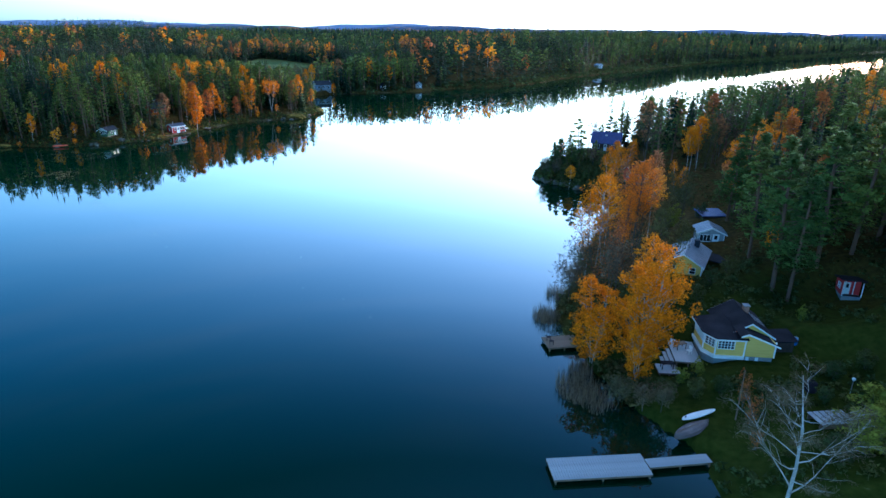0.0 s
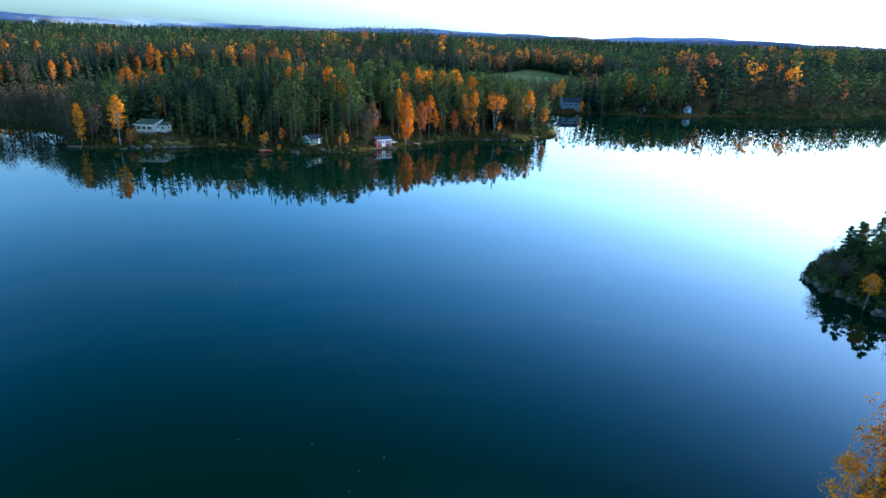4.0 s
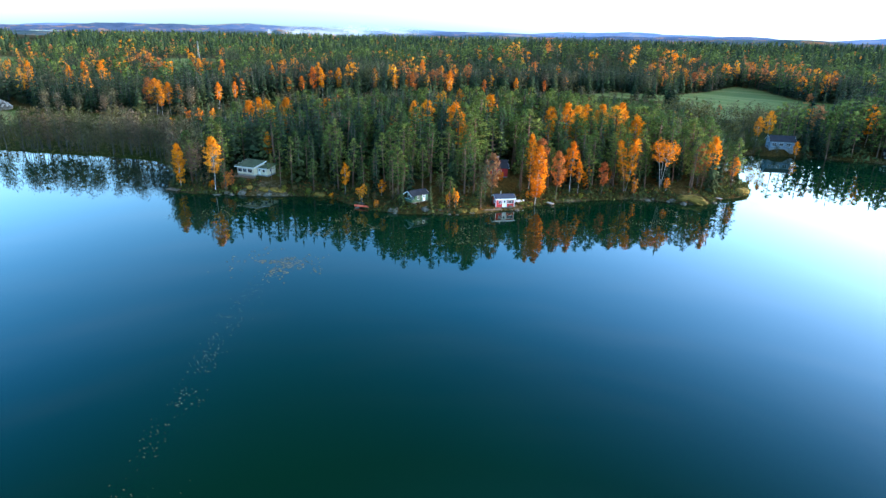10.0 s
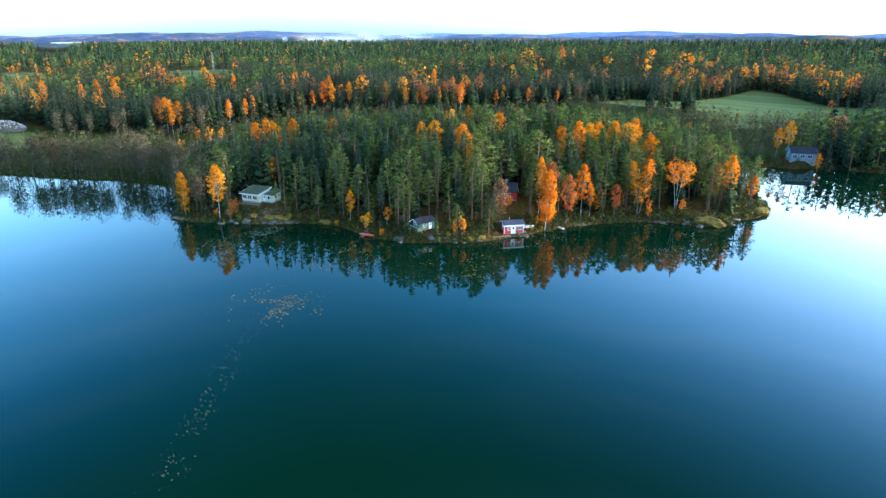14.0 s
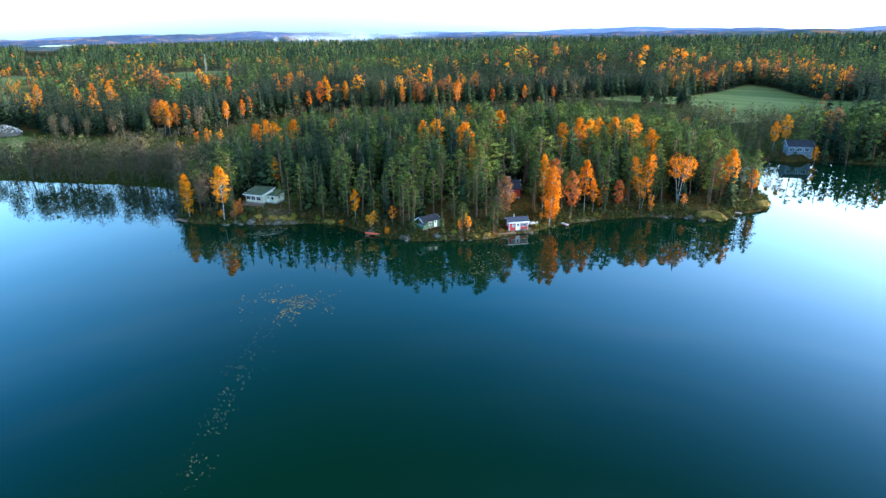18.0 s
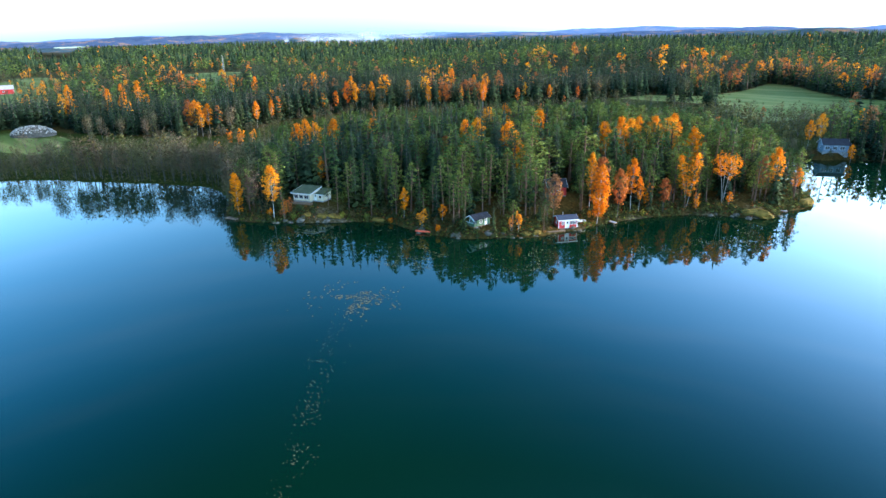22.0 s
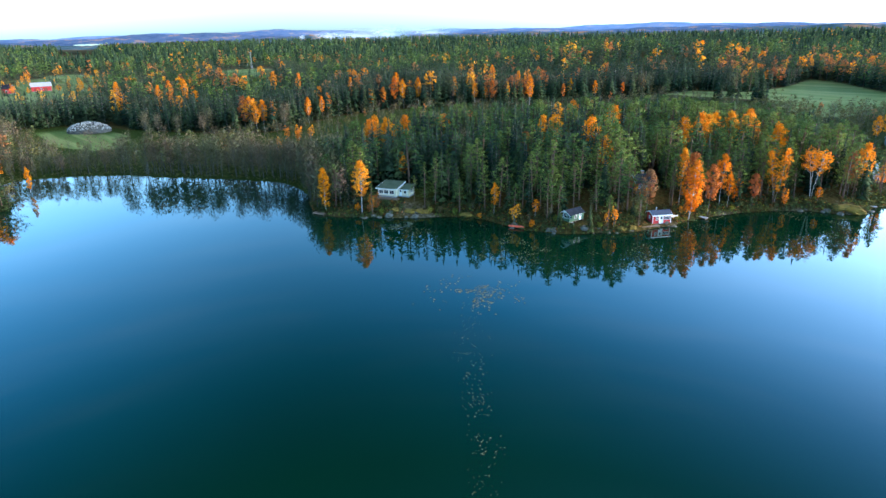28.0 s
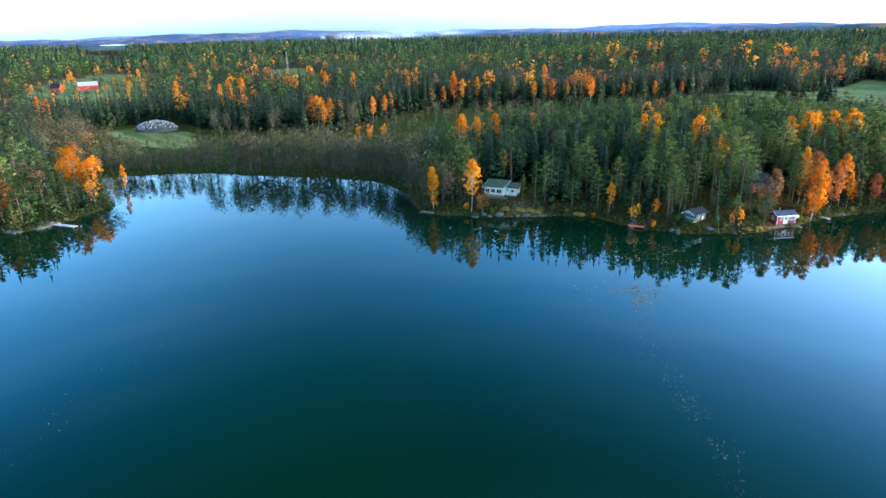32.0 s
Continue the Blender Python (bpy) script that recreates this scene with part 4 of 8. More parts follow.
# ---- trees that stand out along the peninsula's shore ----
SHORE = "trees along the peninsula's shore"
double = lambda r: birch_parts(r, 15.0, 110, 18, 0.42, 0.22, 0.17, 2, puff=1.2)
cluster = lambda r: birch_parts(r, 15.0, 100, 14, 0.42, 0.5, 0.2, 4, puff=1.2)
slim = lambda r: birch_parts(r, 16.0, 110, 20, 0.45, 0.08, 0.125, puff=1.1)
high = lambda r: birch_parts(r, 15.0, 95, 20, 0.38, 0.34, 0.15, puff=0.85)
bushy = lambda r: birch_parts(r, 6.0, 60, 12, 0.3, 0.12, 0.3, 3)
for kind, x, y, h, maker, wide in (
        ("birch", -159.4, 170.4, 15.5, high, 1.1), ("birch", -91.5, 226.5, 16.3, slim, 1.15), ("birch", -79.8, 254.2, 15.3, double, 1.0), ("birch", -72.8, 262.5, 14.6, cluster, 1.2),
        ("birch", -64.2, 275.3, 15.4, high, 1.0), ("birch", -61.0, 284.5, 9.0, high, 1.2), ("birch", -122.4, 192.4, 5.3, bushy, 1.0), ("birch", -101.2, 206.0, 5.4, bushy, 0.6),
        ("birch", -102.6, 204.6, 4.6, bushy, 0.5), ("yellow", -86.6, 244.3, 7.4, bushy, 0.8), ("russet", -83.0, 246.6, 10.1, high, 1.0), ("yellow", -130.2, 192.8, 9.3, high, 0.9),
        ("yellow", -169.4, 165.3, 12.5, slim, 1.1), ("bare", -167.2, 168.8, 12.2, None, 1.0), ("bare", -176.0, 169.0, 13.9, None, 1.0), ("russet", -97.9, 216.2, 13.9, high, 1.0),
        ("bare", -98.6, 214.5, 12.5, None, 0.9), ("birch", -166.5, 191.5, 11.5, high, 1.0), ("russet", -93.5, 231.5, 15.5, high, 0.9), ("birch", -95.8, 229.8, 16.0, high, 0.7),
        ("yellow", -106.0, 224.6, 3.0, bushy, 1.4), ("olive", -162.5, 169.0, 8.0, None, 1.0), ("russet", -157.5, 174.5, 5.0, bushy, 0.8), ("birch", -87.5, 241.5, 9.5, high, 0.7),
        ("russet", -66.5, 272.0, 13.0, high, 0.9), ("yellow", -77.0, 254.5, 5.0, bushy, 0.8), ("pine", -152.6, 184.0, 7.5, None, 1.0), ("pine", -147.4, 187.4, 13.5, None, 0.9), ("pine", -148.6, 184.4, 13.0, None, 0.9), ("yellow", -103.4, 223.6, 3.4, bushy, 1.6)):
    tree(kind, x, y, h, maker=maker, wide=wide, group=SHORE)
# golden crowns that rise from the wood
for x, y in GOLD:
    tree("birch" if RNG.uniform() < 0.6 else "yellow", x + RNG.normal(), y + RNG.normal(), RNG.uniform(16.5, 18.5), maker=high, wide=RNG.uniform(0.95, 1.2), group="golden birches in the wood")
for kind, x, y in (("yellow", -116, 225), ("russet", -143, 222), ("bare", -182, 233), ("bare", -178, 228), ("russet", -89, 233), ("bare", -186, 228), ("russet", -103, 287), ("russet", -97, 281), ("bare", -150, 226), ("birch", -89, 240), ("bare", -164, 214), ("bare", -158, 222)):
    tree(kind, x, y, RNG.uniform(13.5, 15.5), maker=high if kind != "bare" else None, wide=0.9, group="golden birches in the wood")
# gold and rust along the forest's edge and in it: place and height
for i, (x, y, h) in enumerate(((-308, 218, 14), (-308, 222, 16), (-306, 226, 15), (-307, 247, 14), (-312, 259, 13), (-314, 264, 14), (-430, 193, 18), (-391, 203, 18), (-410, 216, 18), (-414, 227, 18), (-418, 290, 18), (-383, 289, 18), (-340, 299, 17),
                               (-311, 291, 13), (-309, 299, 13), (-302, 320, 17), (-274, 348, 11), (-270, 350, 15), (-265, 357, 14), (-273, 377, 18), (-258, 369, 17), (-322, 408, 18), (-288, 336, 17))):
    tree(("birch", "birch", "red")[i % 3], x, y, h, maker=high, wide=RNG.uniform(0.7, 0.95), group="golden birches by the forest's edge")
for i, (x, y, h) in enumerate(((-277, 342, 14), (-245, 385, 11), (-244, 391, 14), (-234, 402, 12), (-227, 422, 10), (-224, 442, 11), (-322, 320, 19), (-305, 304, 18), (-303, 309, 17), (-250, 360, 17), (-318, 404, 17), (-386, 207, 14), (-380, 199, 12), (-280, 218, 7), (-276, 222, 7), (-269, 224, 7), (-272, 219, 6), (-255, 200, 7), (-416, 118, 16), (-412, 121, 15))):
    tree(("birch", "red", "yellow")[i % 3], x, y, h, maker=high if h > 9 else bushy, wide=RNG.uniform(0.75, 1.0), group="golden birches by the forest's edge")
for x, y, h in ((-301, 229, 15), (-382, 192, 15), (-379, 197, 15), (-385, 188, 14), (-341, 176, 12), (-345, 178, 13), (-338, 181, 12), (-320, 196, 12), (-331, 188, 11), (-226, 430, 15), (-223, 437, 16), (-229, 425, 14), (-223, 447, 15), (-240, 398, 14), (-296, 320, 13)):
    tree("bare", x, y, h, wide=0.9, label="tall pale leafless tree at the forest's edge", group="bare trees by the forest's edge")
# pines and spruces of the front rows
x, y = scatter(9000, -178, -52, 160, 345)
k = keep_apart(x, y, 3.5)
x, y = x[k], y[k]
sd = shore_distance(x, y)
m = (sd > 0.9) & (sd < 17) & ((y < 150 + 1.0 * (x + 175) + 45) | (x > -75)) & clear_of(x, y, CLEAR)
x, y, sd = x[m], y[m], sd[m]
m = RNG.uniform(0, 1, len(x)) < np.clip(0.35 + sd / 11, 0, 0.97)
x, y, sd = x[m][:300], y[m][:300], sd[m][:300]
for a, b, d in zip(x, y, sd):
    tree("pine" if RNG.uniform() < 0.6 else "spruce", a, b, RNG.uniform(10.5, 17.0) * (0.68 + 0.32 * min(1, d / 10)), group=SHORE, wide=1.25)

# ---- building kit ----
def metal_roof(name, a, b2, rough=0.5):
    return paint(name, a, b2, rough, 0.6, 0.1, fine=8, metal=0.15, spec=0.35)


M_YELLOW_WALL = paint("yellow_boards", (0.62, 0.40, 0.09), (0.74, 0.50, 0.13), 0.7, 0.6, 0.2, (1, 1, 7), 5)
M_WHITE = paint("white_paint", (0.68, 0.68, 0.66), (0.82, 0.82, 0.80), 0.6, 0.8, 0.1)
M_RED_WALL = paint("red_boards", (0.36, 0.022, 0.025), (0.50, 0.04, 0.035), 0.75, 0.7, 0.2, (6, 6, 1), 5)
M_GREEN_WALL = paint("green_boards", (0.045, 0.10, 0.05), (0.08, 0.15, 0.085), 0.75, 0.7, 0.2, (6, 6, 1), 5)
M_BROWN_WALL = paint("dark_brown_boards", (0.035, 0.025, 0.02), (0.075, 0.05, 0.038), 0.8, 0.7, 0.2, (6, 6, 1), 5)
M_GREY_WALL = paint("grey_boards", (0.20, 0.21, 0.22), (0.34, 0.35, 0.36), 0.8, 0.7, 0.2, (6, 6, 1), 5)
M_CREAM_WALL = paint("cream_render", (0.58, 0.51, 0.35), (0.70, 0.63, 0.45), 0.8, 0.8, 0.2)
M_DARK_ROOF = paint("black_felt_roof", (0.010, 0.009, 0.013), (0.026, 0.023, 0.030), 0.9, 0.5, 0.3, fine=9, spec=0.1)
M_GREY_ROOF = metal_roof("grey_sheet_roof", (0.15, 0.172, 0.215), (0.23, 0.255, 0.30))
M_BOAT_ROOF = metal_roof("slate_blue_sheet_roof", (0.030, 0.042, 0.070), (0.055, 0.070, 0.105), 0.5)
M_BLUE_ROOF = metal_roof("blue_sheet_roof", (0.008, 0.028, 0.12), (0.014, 0.045, 0.17), 0.5)
M_SLATE_ROOF = paint("slate_grey_roof", (0.012, 0.015, 0.021), (0.03, 0.035, 0.046), 0.8, 0.7, 0.2, fine=9, spec=0.15)
M_GREEN_ROOF = paint("mossy_green_roof", (0.045, 0.068, 0.036), (0.085, 0.11, 0.06), 0.85, 0.5, 0.3, fine=6)
M_STONE = paint("plinth_concrete", (0.18, 0.18, 0.18), (0.32, 0.32, 0.31), 0.9, 1.0, 0.3)
M_BRICK = paint("chimney_brick", (0.22, 0.10, 0.07), (0.36, 0.19, 0.13), 0.85, 4, 0.4)
M_GLASS = paint("window_glass", (0.012, 0.014, 0.018), (0.03, 0.035, 0.04), 0.05, 0.5, 0.0, spec=0.7)
M_DECK = paint("weathered_planks", (0.20, 0.205, 0.215), (0.36, 0.365, 0.375), 0.75, 1.2, 0.3, fine=14)
M_TIMBER = paint("brown_timber", (0.10, 0.065, 0.045), (0.22, 0.15, 0.10), 0.8, 1.2, 0.3, fine=14)
M_HULL = paint("tarred_hull", (0.075, 0.055, 0.055), (0.15, 0.11, 0.105), 0.5, 1.0, 0.1)
M_BLUE = paint("blue_plastic", (0.04, 0.16, 0.45), (0.08, 0.24, 0.60), 0.4, 1.0, 0.05)
M_STEEL = paint("painted_steel", (0.35, 0.36, 0.37), (0.50, 0.51, 0.52), 0.45, 1.0, 0.05, metal=0.6)
M_ORANGE_PAINT = paint("orange_red_plastic", (0.60, 0.07, 0.03), (0.72, 0.12, 0.05), 0.4, 1.0, 0.05)
M_LIME = foliage("lime_leaves", (0.0, (0.16, 0.20, 0.03)), (0.5, (0.22, 0.24, 0.035)), (1.0, (0.28, 0.25, 0.04)), through=0.35)
M_SHRUB = foliage("dark_shrub_leaves", (0.0, (0.045, 0.07, 0.025)), (0.5, (0.065, 0.09, 0.03)), (1.0, (0.10, 0.10, 0.03)), through=0.25)
M_REED = foliage("dry_reeds", (0.0, (0.17, 0.12, 0.07)), (0.5, (0.23, 0.16, 0.10)), (1.0, (0.14, 0.10, 0.07)), through=0.3)


def ground_z(x, y):
    return float(land_height(np.array([float(x)]), np.array([float(y)]))[0])


def thing(name, x, y, z, turn, label, category, group=""):
    ob = tagged(new(name), label, category, group)
    ob.location, ob.rotation_euler = (x, y, z), (0, 0, radians(turn))
    return ob


def piece(name, bm, mat, parent, label=""):
    me = bpy.data.meshes.new(name)
    bmesh.ops.recalc_face_normals(bm, faces=bm.faces)
    bm.to_mesh(me)
    bm.free()
    me.materials.append(mat)
    return part(name, me, parent, label)


def add_box(bm, x0, x1, y0, y1, z0, z1, bevel=0.0):
    r = bmesh.ops.create_cube(bm, size=1.0)
    for v in r["verts"]:
        v.co = Vector((x0 if v.co.x < 0 else x1, y0 if v.co.y < 0 else y1, z0 if v.co.z < 0 else z1))
    if bevel:
        es = list({e for v in r["verts"] for e in v.link_edges})
        bmesh.ops.bevel(bm, geom=es, offset=bevel, segments=1, affect="EDGES")
    return bm


def box(name, parent, mat, x0, x1, y0, y1, z0, z1, label="", bevel=0.015):
    return piece(name, add_box(bmesh.new(), x0, x1, y0, y1, z0, z1, bevel), mat, parent, label)


def prism(name, parent, mat, points, push, label=""):
    """A flat outline given depth along the vector push."""
    bm = bmesh.new()
    a = [bm.verts.new(p) for p in points]
    b = [bm.verts.new(Vector(p) + Vector(push)) for p in points]
    bm.faces.new(a)
    bm.faces.new(b[::-1])
    for i in range(len(a)):
        j = (i + 1) % len(a)
        bm.faces.new((a[i], b[i], b[j], a[j]))
    return piece(name, bm, mat, parent, label)


def rod(name, parent, mat, path, radii, sides=6, label=""):
    v, f = tube(path, radii, sides)
    return part(name, mesh_from(name, v, f, [mat]), parent, label)


def local_box(bm, m, *size):
    """A box put through the matrix m."""
    n = len(bm.verts)
    add_box(bm, *size)
    bm.verts.ensure_lookup_table()
    for v in bm.verts[n:]:
        v.co = m @ v.co


def wall(parent, mat, p0, p1, z0, z1, openings=(), t=0.16, frame_mat=None, name="wall"):
    """A wall from p0 to p1 with true openings: (start, sill, width, height, panes across, panes up, kind)."""
    p0, p1 = Vector((*p0, 0)), Vector((*p1, 0))
    L, d = (p1 - p0).length, (p1 - p0).normalized()
    m = Matrix.Translation(p0) @ Matrix(((d.x, -d.y, 0, 0), (d.y, d.x, 0, 0), (0, 0, 1, 0), (0, 0, 0, 1)))
    us = sorted({0, L, *(o[0] for o in openings), *(o[0] + o[2] for o in openings)})
    vs = sorted({z0, z1, *(z0 + o[1] for o in openings), *(z0 + o[1] + o[3] for o in openings)})
    bm, corner = bmesh.new(), {}
    full = {(i, j) for i in range(len(us) - 1) for j in range(len(vs) - 1)
            if not any(o[0] < (us[i] + us[i + 1]) / 2 < o[0] + o[2] and o[1] < (vs[j] + vs[j + 1]) / 2 - z0 < o[1] + o[3] for o in openings)}

    def at(i, j, k):
        if (i, j, k) not in corner:
            corner[i, j, k] = bm.verts.new(m @ Vector((us[i], k * t, vs[j])))
        return corner[i, j, k]

    for i, j in full:
        for k in (0, 1):
            bm.faces.new((at(i, j, k), at(i + 1, j, k), at(i + 1, j + 1, k), at(i, j + 1, k)))
        for di, dj, a, b in ((-1, 0, (0, 0), (0, 1)), (1, 0, (1, 0), (1, 1)), (0, -1, (0, 0), (1, 0)), (0, 1, (0, 1), (1, 1))):
            if (i + di, j + dj) not in full:
                a, b = (i + a[0], j + a[1]), (i + b[0], j + b[1])
                bm.faces.new((at(*a, 0), at(*b, 0), at(*b, 1), at(*a, 1)))
    w = piece(name, bm, mat, parent)
    for u, s, wd, h, nx, ny, kind in openings:
        bm, b = bmesh.new(), 0.065
        zb, zt = z0 + s, z0 + s + h
        rings = [[bm.verts.new(m @ Vector((x_, y_, z_))) for x_, z_ in ((u - e, zb - e), (u + wd + e, zb - e), (u + wd + e, zt + e), (u - e, zt + e))] for y_ in (-0.05, 0.06) for e in (b, 0)]
        for p, q in ((0, 1), (1, 3), (3, 2), (2, 0)):
            for i in range(4):
                j = (i + 1) % 4
                bm.faces.new((rings[p][i], rings[p][j], rings[q][j], rings[q][i]))
        fr = piece(kind, bm, frame_mat or M_WHITE, parent, "white-framed window" if kind == "window" else "")
        for i in range(1, nx):
            c = u + wd * i / nx
            bm = bmesh.new()
            local_box(bm, m, c - 0.03, c + 0.03, -0.01, 0.05, zb, zt)
            piece("mullion", bm, frame_mat or M_WHITE, fr)
        for i in range(1, ny):
            c = zb + h * i / ny
            bm = bmesh.new()
            local_box(bm, m, u, u + wd, -0.015, 0.045, c - 0.025, c + 0.025)
            piece("transom", bm, frame_mat or M_WHITE, fr)
        bm = bmesh.new()
        if kind == "door":
            local_box(bm, m, u, u + wd, 0.03, 0.07, zb, zt)
            piece("door_leaf", bm, M_WHITE, fr)
            bm = bmesh.new()
            local_box(bm, m, u + wd * 0.25, u + wd * 0.75, 0.015, 0.03, zb + h * 0.55, zb + h * 0.9)
            piece("pane", bm, M_GLASS, fr)
        else:
            local_box(bm, m, u, u + wd, 0.06, 0.08, zb, zt)
            piece("pane", bm, M_GLASS, fr)
    return w


def slab(name, parent, mat, a, b, c, d, thick=0.14, label="", seams=0):
    """A roof plane with corners a, b (eave) and c, d (ridge), ribbed when seams are given."""
    a, b, c, d = (Vector(p) for p in (a, b, c, d))
    n = (b - a).cross(d - a).normalized()
    n = n if n.z > 0 else -n
    bm = bmesh.new()
    top = [bm.verts.new(p) for p in (a, b, c, d)]
    low = [bm.verts.new(p - n * thick) for p in (a, b, c, d)]
    bm.faces.new(top)
    bm.faces.new(low[::-1])
    for i in range(4):
        j = (i + 1) % 4
        bm.faces.new((top[i], low[i], low[j], top[j]))
    ribs = []
    for i in range(1, seams):
        k = i / seams
        e, r = a.lerp(b, k), d.lerp(c, k)
        s = (b - a).normalized() * 0.03
        q = [e - s, e + s, r + s, r - s]
        ribs.append(q)
    roof = piece(name, bm, mat, parent, label)
    for q in ribs:
        prism("seam", roof, mat, q, n * 0.05)
    return roof


def gable_roof(parent, mat, x0, x1, y0, y1, eave, ridge, along="y", over=0.4, rx=None, seams=0, trim=True):
    """Two roof planes, with white boards along the verges."""
    if along == "y":
        r = (x0 + x1) / 2 if rx is None else rx
        kl, kr = (ridge - eave) / (r - x0), (ridge - eave) / (x1 - r)
        L = [(x0 - over, y0 - over, eave - kl * over), (x0 - over, y1 + over, eave - kl * over), (r, y1 + over, ridge), (r, y0 - over, ridge)]
        R = [(x1 + over, y0 - over, eave - kr * over), (x1 + over, y1 + over, eave - kr * over), (r, y1 + over, ridge), (r, y0 - over, ridge)]
    else:
        r = (y0 + y1) / 2 if rx is None else rx
        kl, kr = (ridge - eave) / (r - y0), (ridge - eave) / (y1 - r)
        L = [(x0 - over, y0 - over, eave - kl * over), (x1 + over, y0 - over, eave - kl * over), (x1 + over, r, ridge), (x0 - over, r, ridge)]
        R = [(x0 - over, y1 + over, eave - kr * over), (x1 + over, y1 + over, eave - kr * over), (x1 + over, r, ridge), (x0 - over, r, ridge)]
    up = lambda q: [(a, b, c + 0.16) for a, b, c in q]
    for q in (L, R):
        q = up(q)
        slab("roof", parent, mat, *q, seams=seams)
        if trim:
            for e, t in ((q[0], q[3]), (q[1], q[2])):
                e, t = Vector(e), Vector(t)
                out = Vector((0, -0.03 if e.y < (y0 + y1) / 2 else 0.03, 0)) if along == "y" else Vector((-0.03 if e.x < (x0 + x1) / 2 else 0.03, 0, 0))
                prism("bargeboard", parent, M_WHITE, [e + out * 0.2 - Vector((0, 0, 0.02)), t + out * 0.2 - Vector((0, 0, 0.02)), t + out * 0.2 - Vector((0, 0, 0.24)), e + out * 0.2 - Vector((0, 0, 0.24))], out)


def gable_end(parent, mat, x0, x1, y, eave, ridge, rx=None, along="y", t=0.15):
    r = (x0 + x1) / 2 if rx is None else rx
    if along == "y":
        prism("gable", parent, mat, [(x0, y, eave), (x1, y, eave), (r, y, ridge)], (0, t, 0))
    else:
        prism("gable", parent, mat, [(y, x0, eave), (y, x1, eave), (y, r, ridge)], (t, 0, 0))


def chimney(parent, x, y, z0, z1, w=0.7):
    c = box("chimney", parent, M_BRICK, x - w / 2, x + w / 2, y - w / 2, y + w / 2, z0, z1, "brick chimney")
    box("cap", c, M_STONE, x - w / 2 - 0.08, x + w / 2 + 0.08, y - w / 2 - 0.08, y + w / 2 + 0.08, z1, z1 + 0.12)


def corner_boards(parent, spots, z0, z1, w=0.14):
    for x, y in spots:
        box("corner_board", parent, M_WHITE, x - w / 2, x + w / 2, y - w / 2, y + w / 2, z0, z1)


# ---- yellow lakeside cottage with a glazed veranda ----
yh = thing("yellow_cottage", 29.55, 60.35, 2.35, -6, "yellow wooden lakeside cottage with black roof and glazed veranda", "house")
yh.scale = (1, 1, 0.85)
F = 0.5
prism("plinth", yh, M_STONE, [(0.1, 1.45, -2), (0.95, 0.1, -2), (7.1, 0.1, -2), (7.1, 7.6, -2), (2.6, 7.6, -2), (2.6, 4.9, -2), (0.1, 4.9, -2)], (0, 0, 2 + F))
prism("skirting", yh, M_WHITE, [(-0.22, 1.3, 0.1), (0.8, -0.22, 0.1), (4.0, -0.22, 0.1), (4.0, 0.3, 0.1), (1.0, 0.3, 0.1), (0.3, 1.5, 0.1), (0.3, 4.9, 0.1), (-0.22, 4.9, 0.1)], (0, 0, 0.42), "white flared skirting board")
bands = [(0.12 + 0.83 * i, 1.0, 0.72, 1.05, 3, 3, "window") for i in range(4)]
wall(yh, M_YELLOW_WALL, (0, 4.9), (0, 1.4), F, 2.8, bands)
wall(yh, M_YELLOW_WALL, (0, 1.4), (0.9, 0), F, 2.8, [(0.2, 1.0, 1.25, 1.05, 3, 3, "window")])
wall(yh, M_YELLOW_WALL, (0.9, 0), (4.0, 0), F, 2.8, [(0.25, 0.95, 1.7, 1.1, 5, 3, "window")])
wall(yh, M_YELLOW_WALL, (4.0, 0.02), (7.2, 0.02), F, 2.35)
wall(yh, M_YELLOW_WALL, (7.2, 0.02), (7.2, 7.6), F, 2.5, [(3, 1, 1.2, 1.1, 2, 2, "window"), (5.6, 0.05, 0.9, 1.9, 1, 1, "door")])
wall(yh, M_YELLOW_WALL, (7.2, 7.6), (2.6, 7.6), F, 2.6)
wall(yh, M_YELLOW_WALL, (2.6, 7.6), (2.6, 4.9), F, 2.8, [(1.2, 1, 1.2, 1.1, 2, 2, "window")])
prism("gable", yh, M_YELLOW_WALL, [(3.5, 0.03, 2.35), (7.2, 0.03, 2.35), (4.05, 0.03, 3.75), (3.5, 0.03, 3.5)], (0, 0.15, 0))
prism("gable", yh, M_YELLOW_WALL, [(2.6, 1.75, 2.8), (7.2, 1.75, 2.6), (4.9, 1.75, 4.4)], (0, 0.15, 0))
gable_end(yh, M_YELLOW_WALL, 2.6, 7.2, 7.45, 2.6, 4.4, 4.9)
slab("roof", yh, M_DARK_ROOF, (7.6, -0.35, 2.3), (7.6, 2.2, 2.3), (4.05, 2.2, 3.95), (4.05, -0.35, 3.95))
slab("roof", yh, M_DARK_ROOF, (3.2, -0.35, 3.55), (3.2, 2.2, 3.55), (4.05, 2.2, 3.95), (4.05, -0.35, 3.95))
gable_roof(yh, M_DARK_ROOF, 2.6, 7.2, 1.75, 7.6, 2.75, 4.4, rx=4.9, over=0.45)
prism("veranda_roof", yh, M_DARK_ROOF, [(-0.35, 1.3, 2.85), (0.75, -0.35, 2.85), (4.2, -0.35, 2.95), (4.2, 1.9, 3.4), (2.9, 5.3, 3.5), (-0.35, 5.3, 2.85)], (0, 0, 0.14), "black felt veranda roof")
for a, b2 in (((7.62, -0.37, 2.3), (4.05, -0.37, 3.95)), ((3.3, -0.37, 3.58), (4.05, -0.37, 3.95))):
    prism("bargeboard", yh, M_WHITE, [a, b2, (b2[0], b2[1], b2[2] - 0.22), (a[0], a[1], a[2] - 0.22)], (0, -0.04, 0))
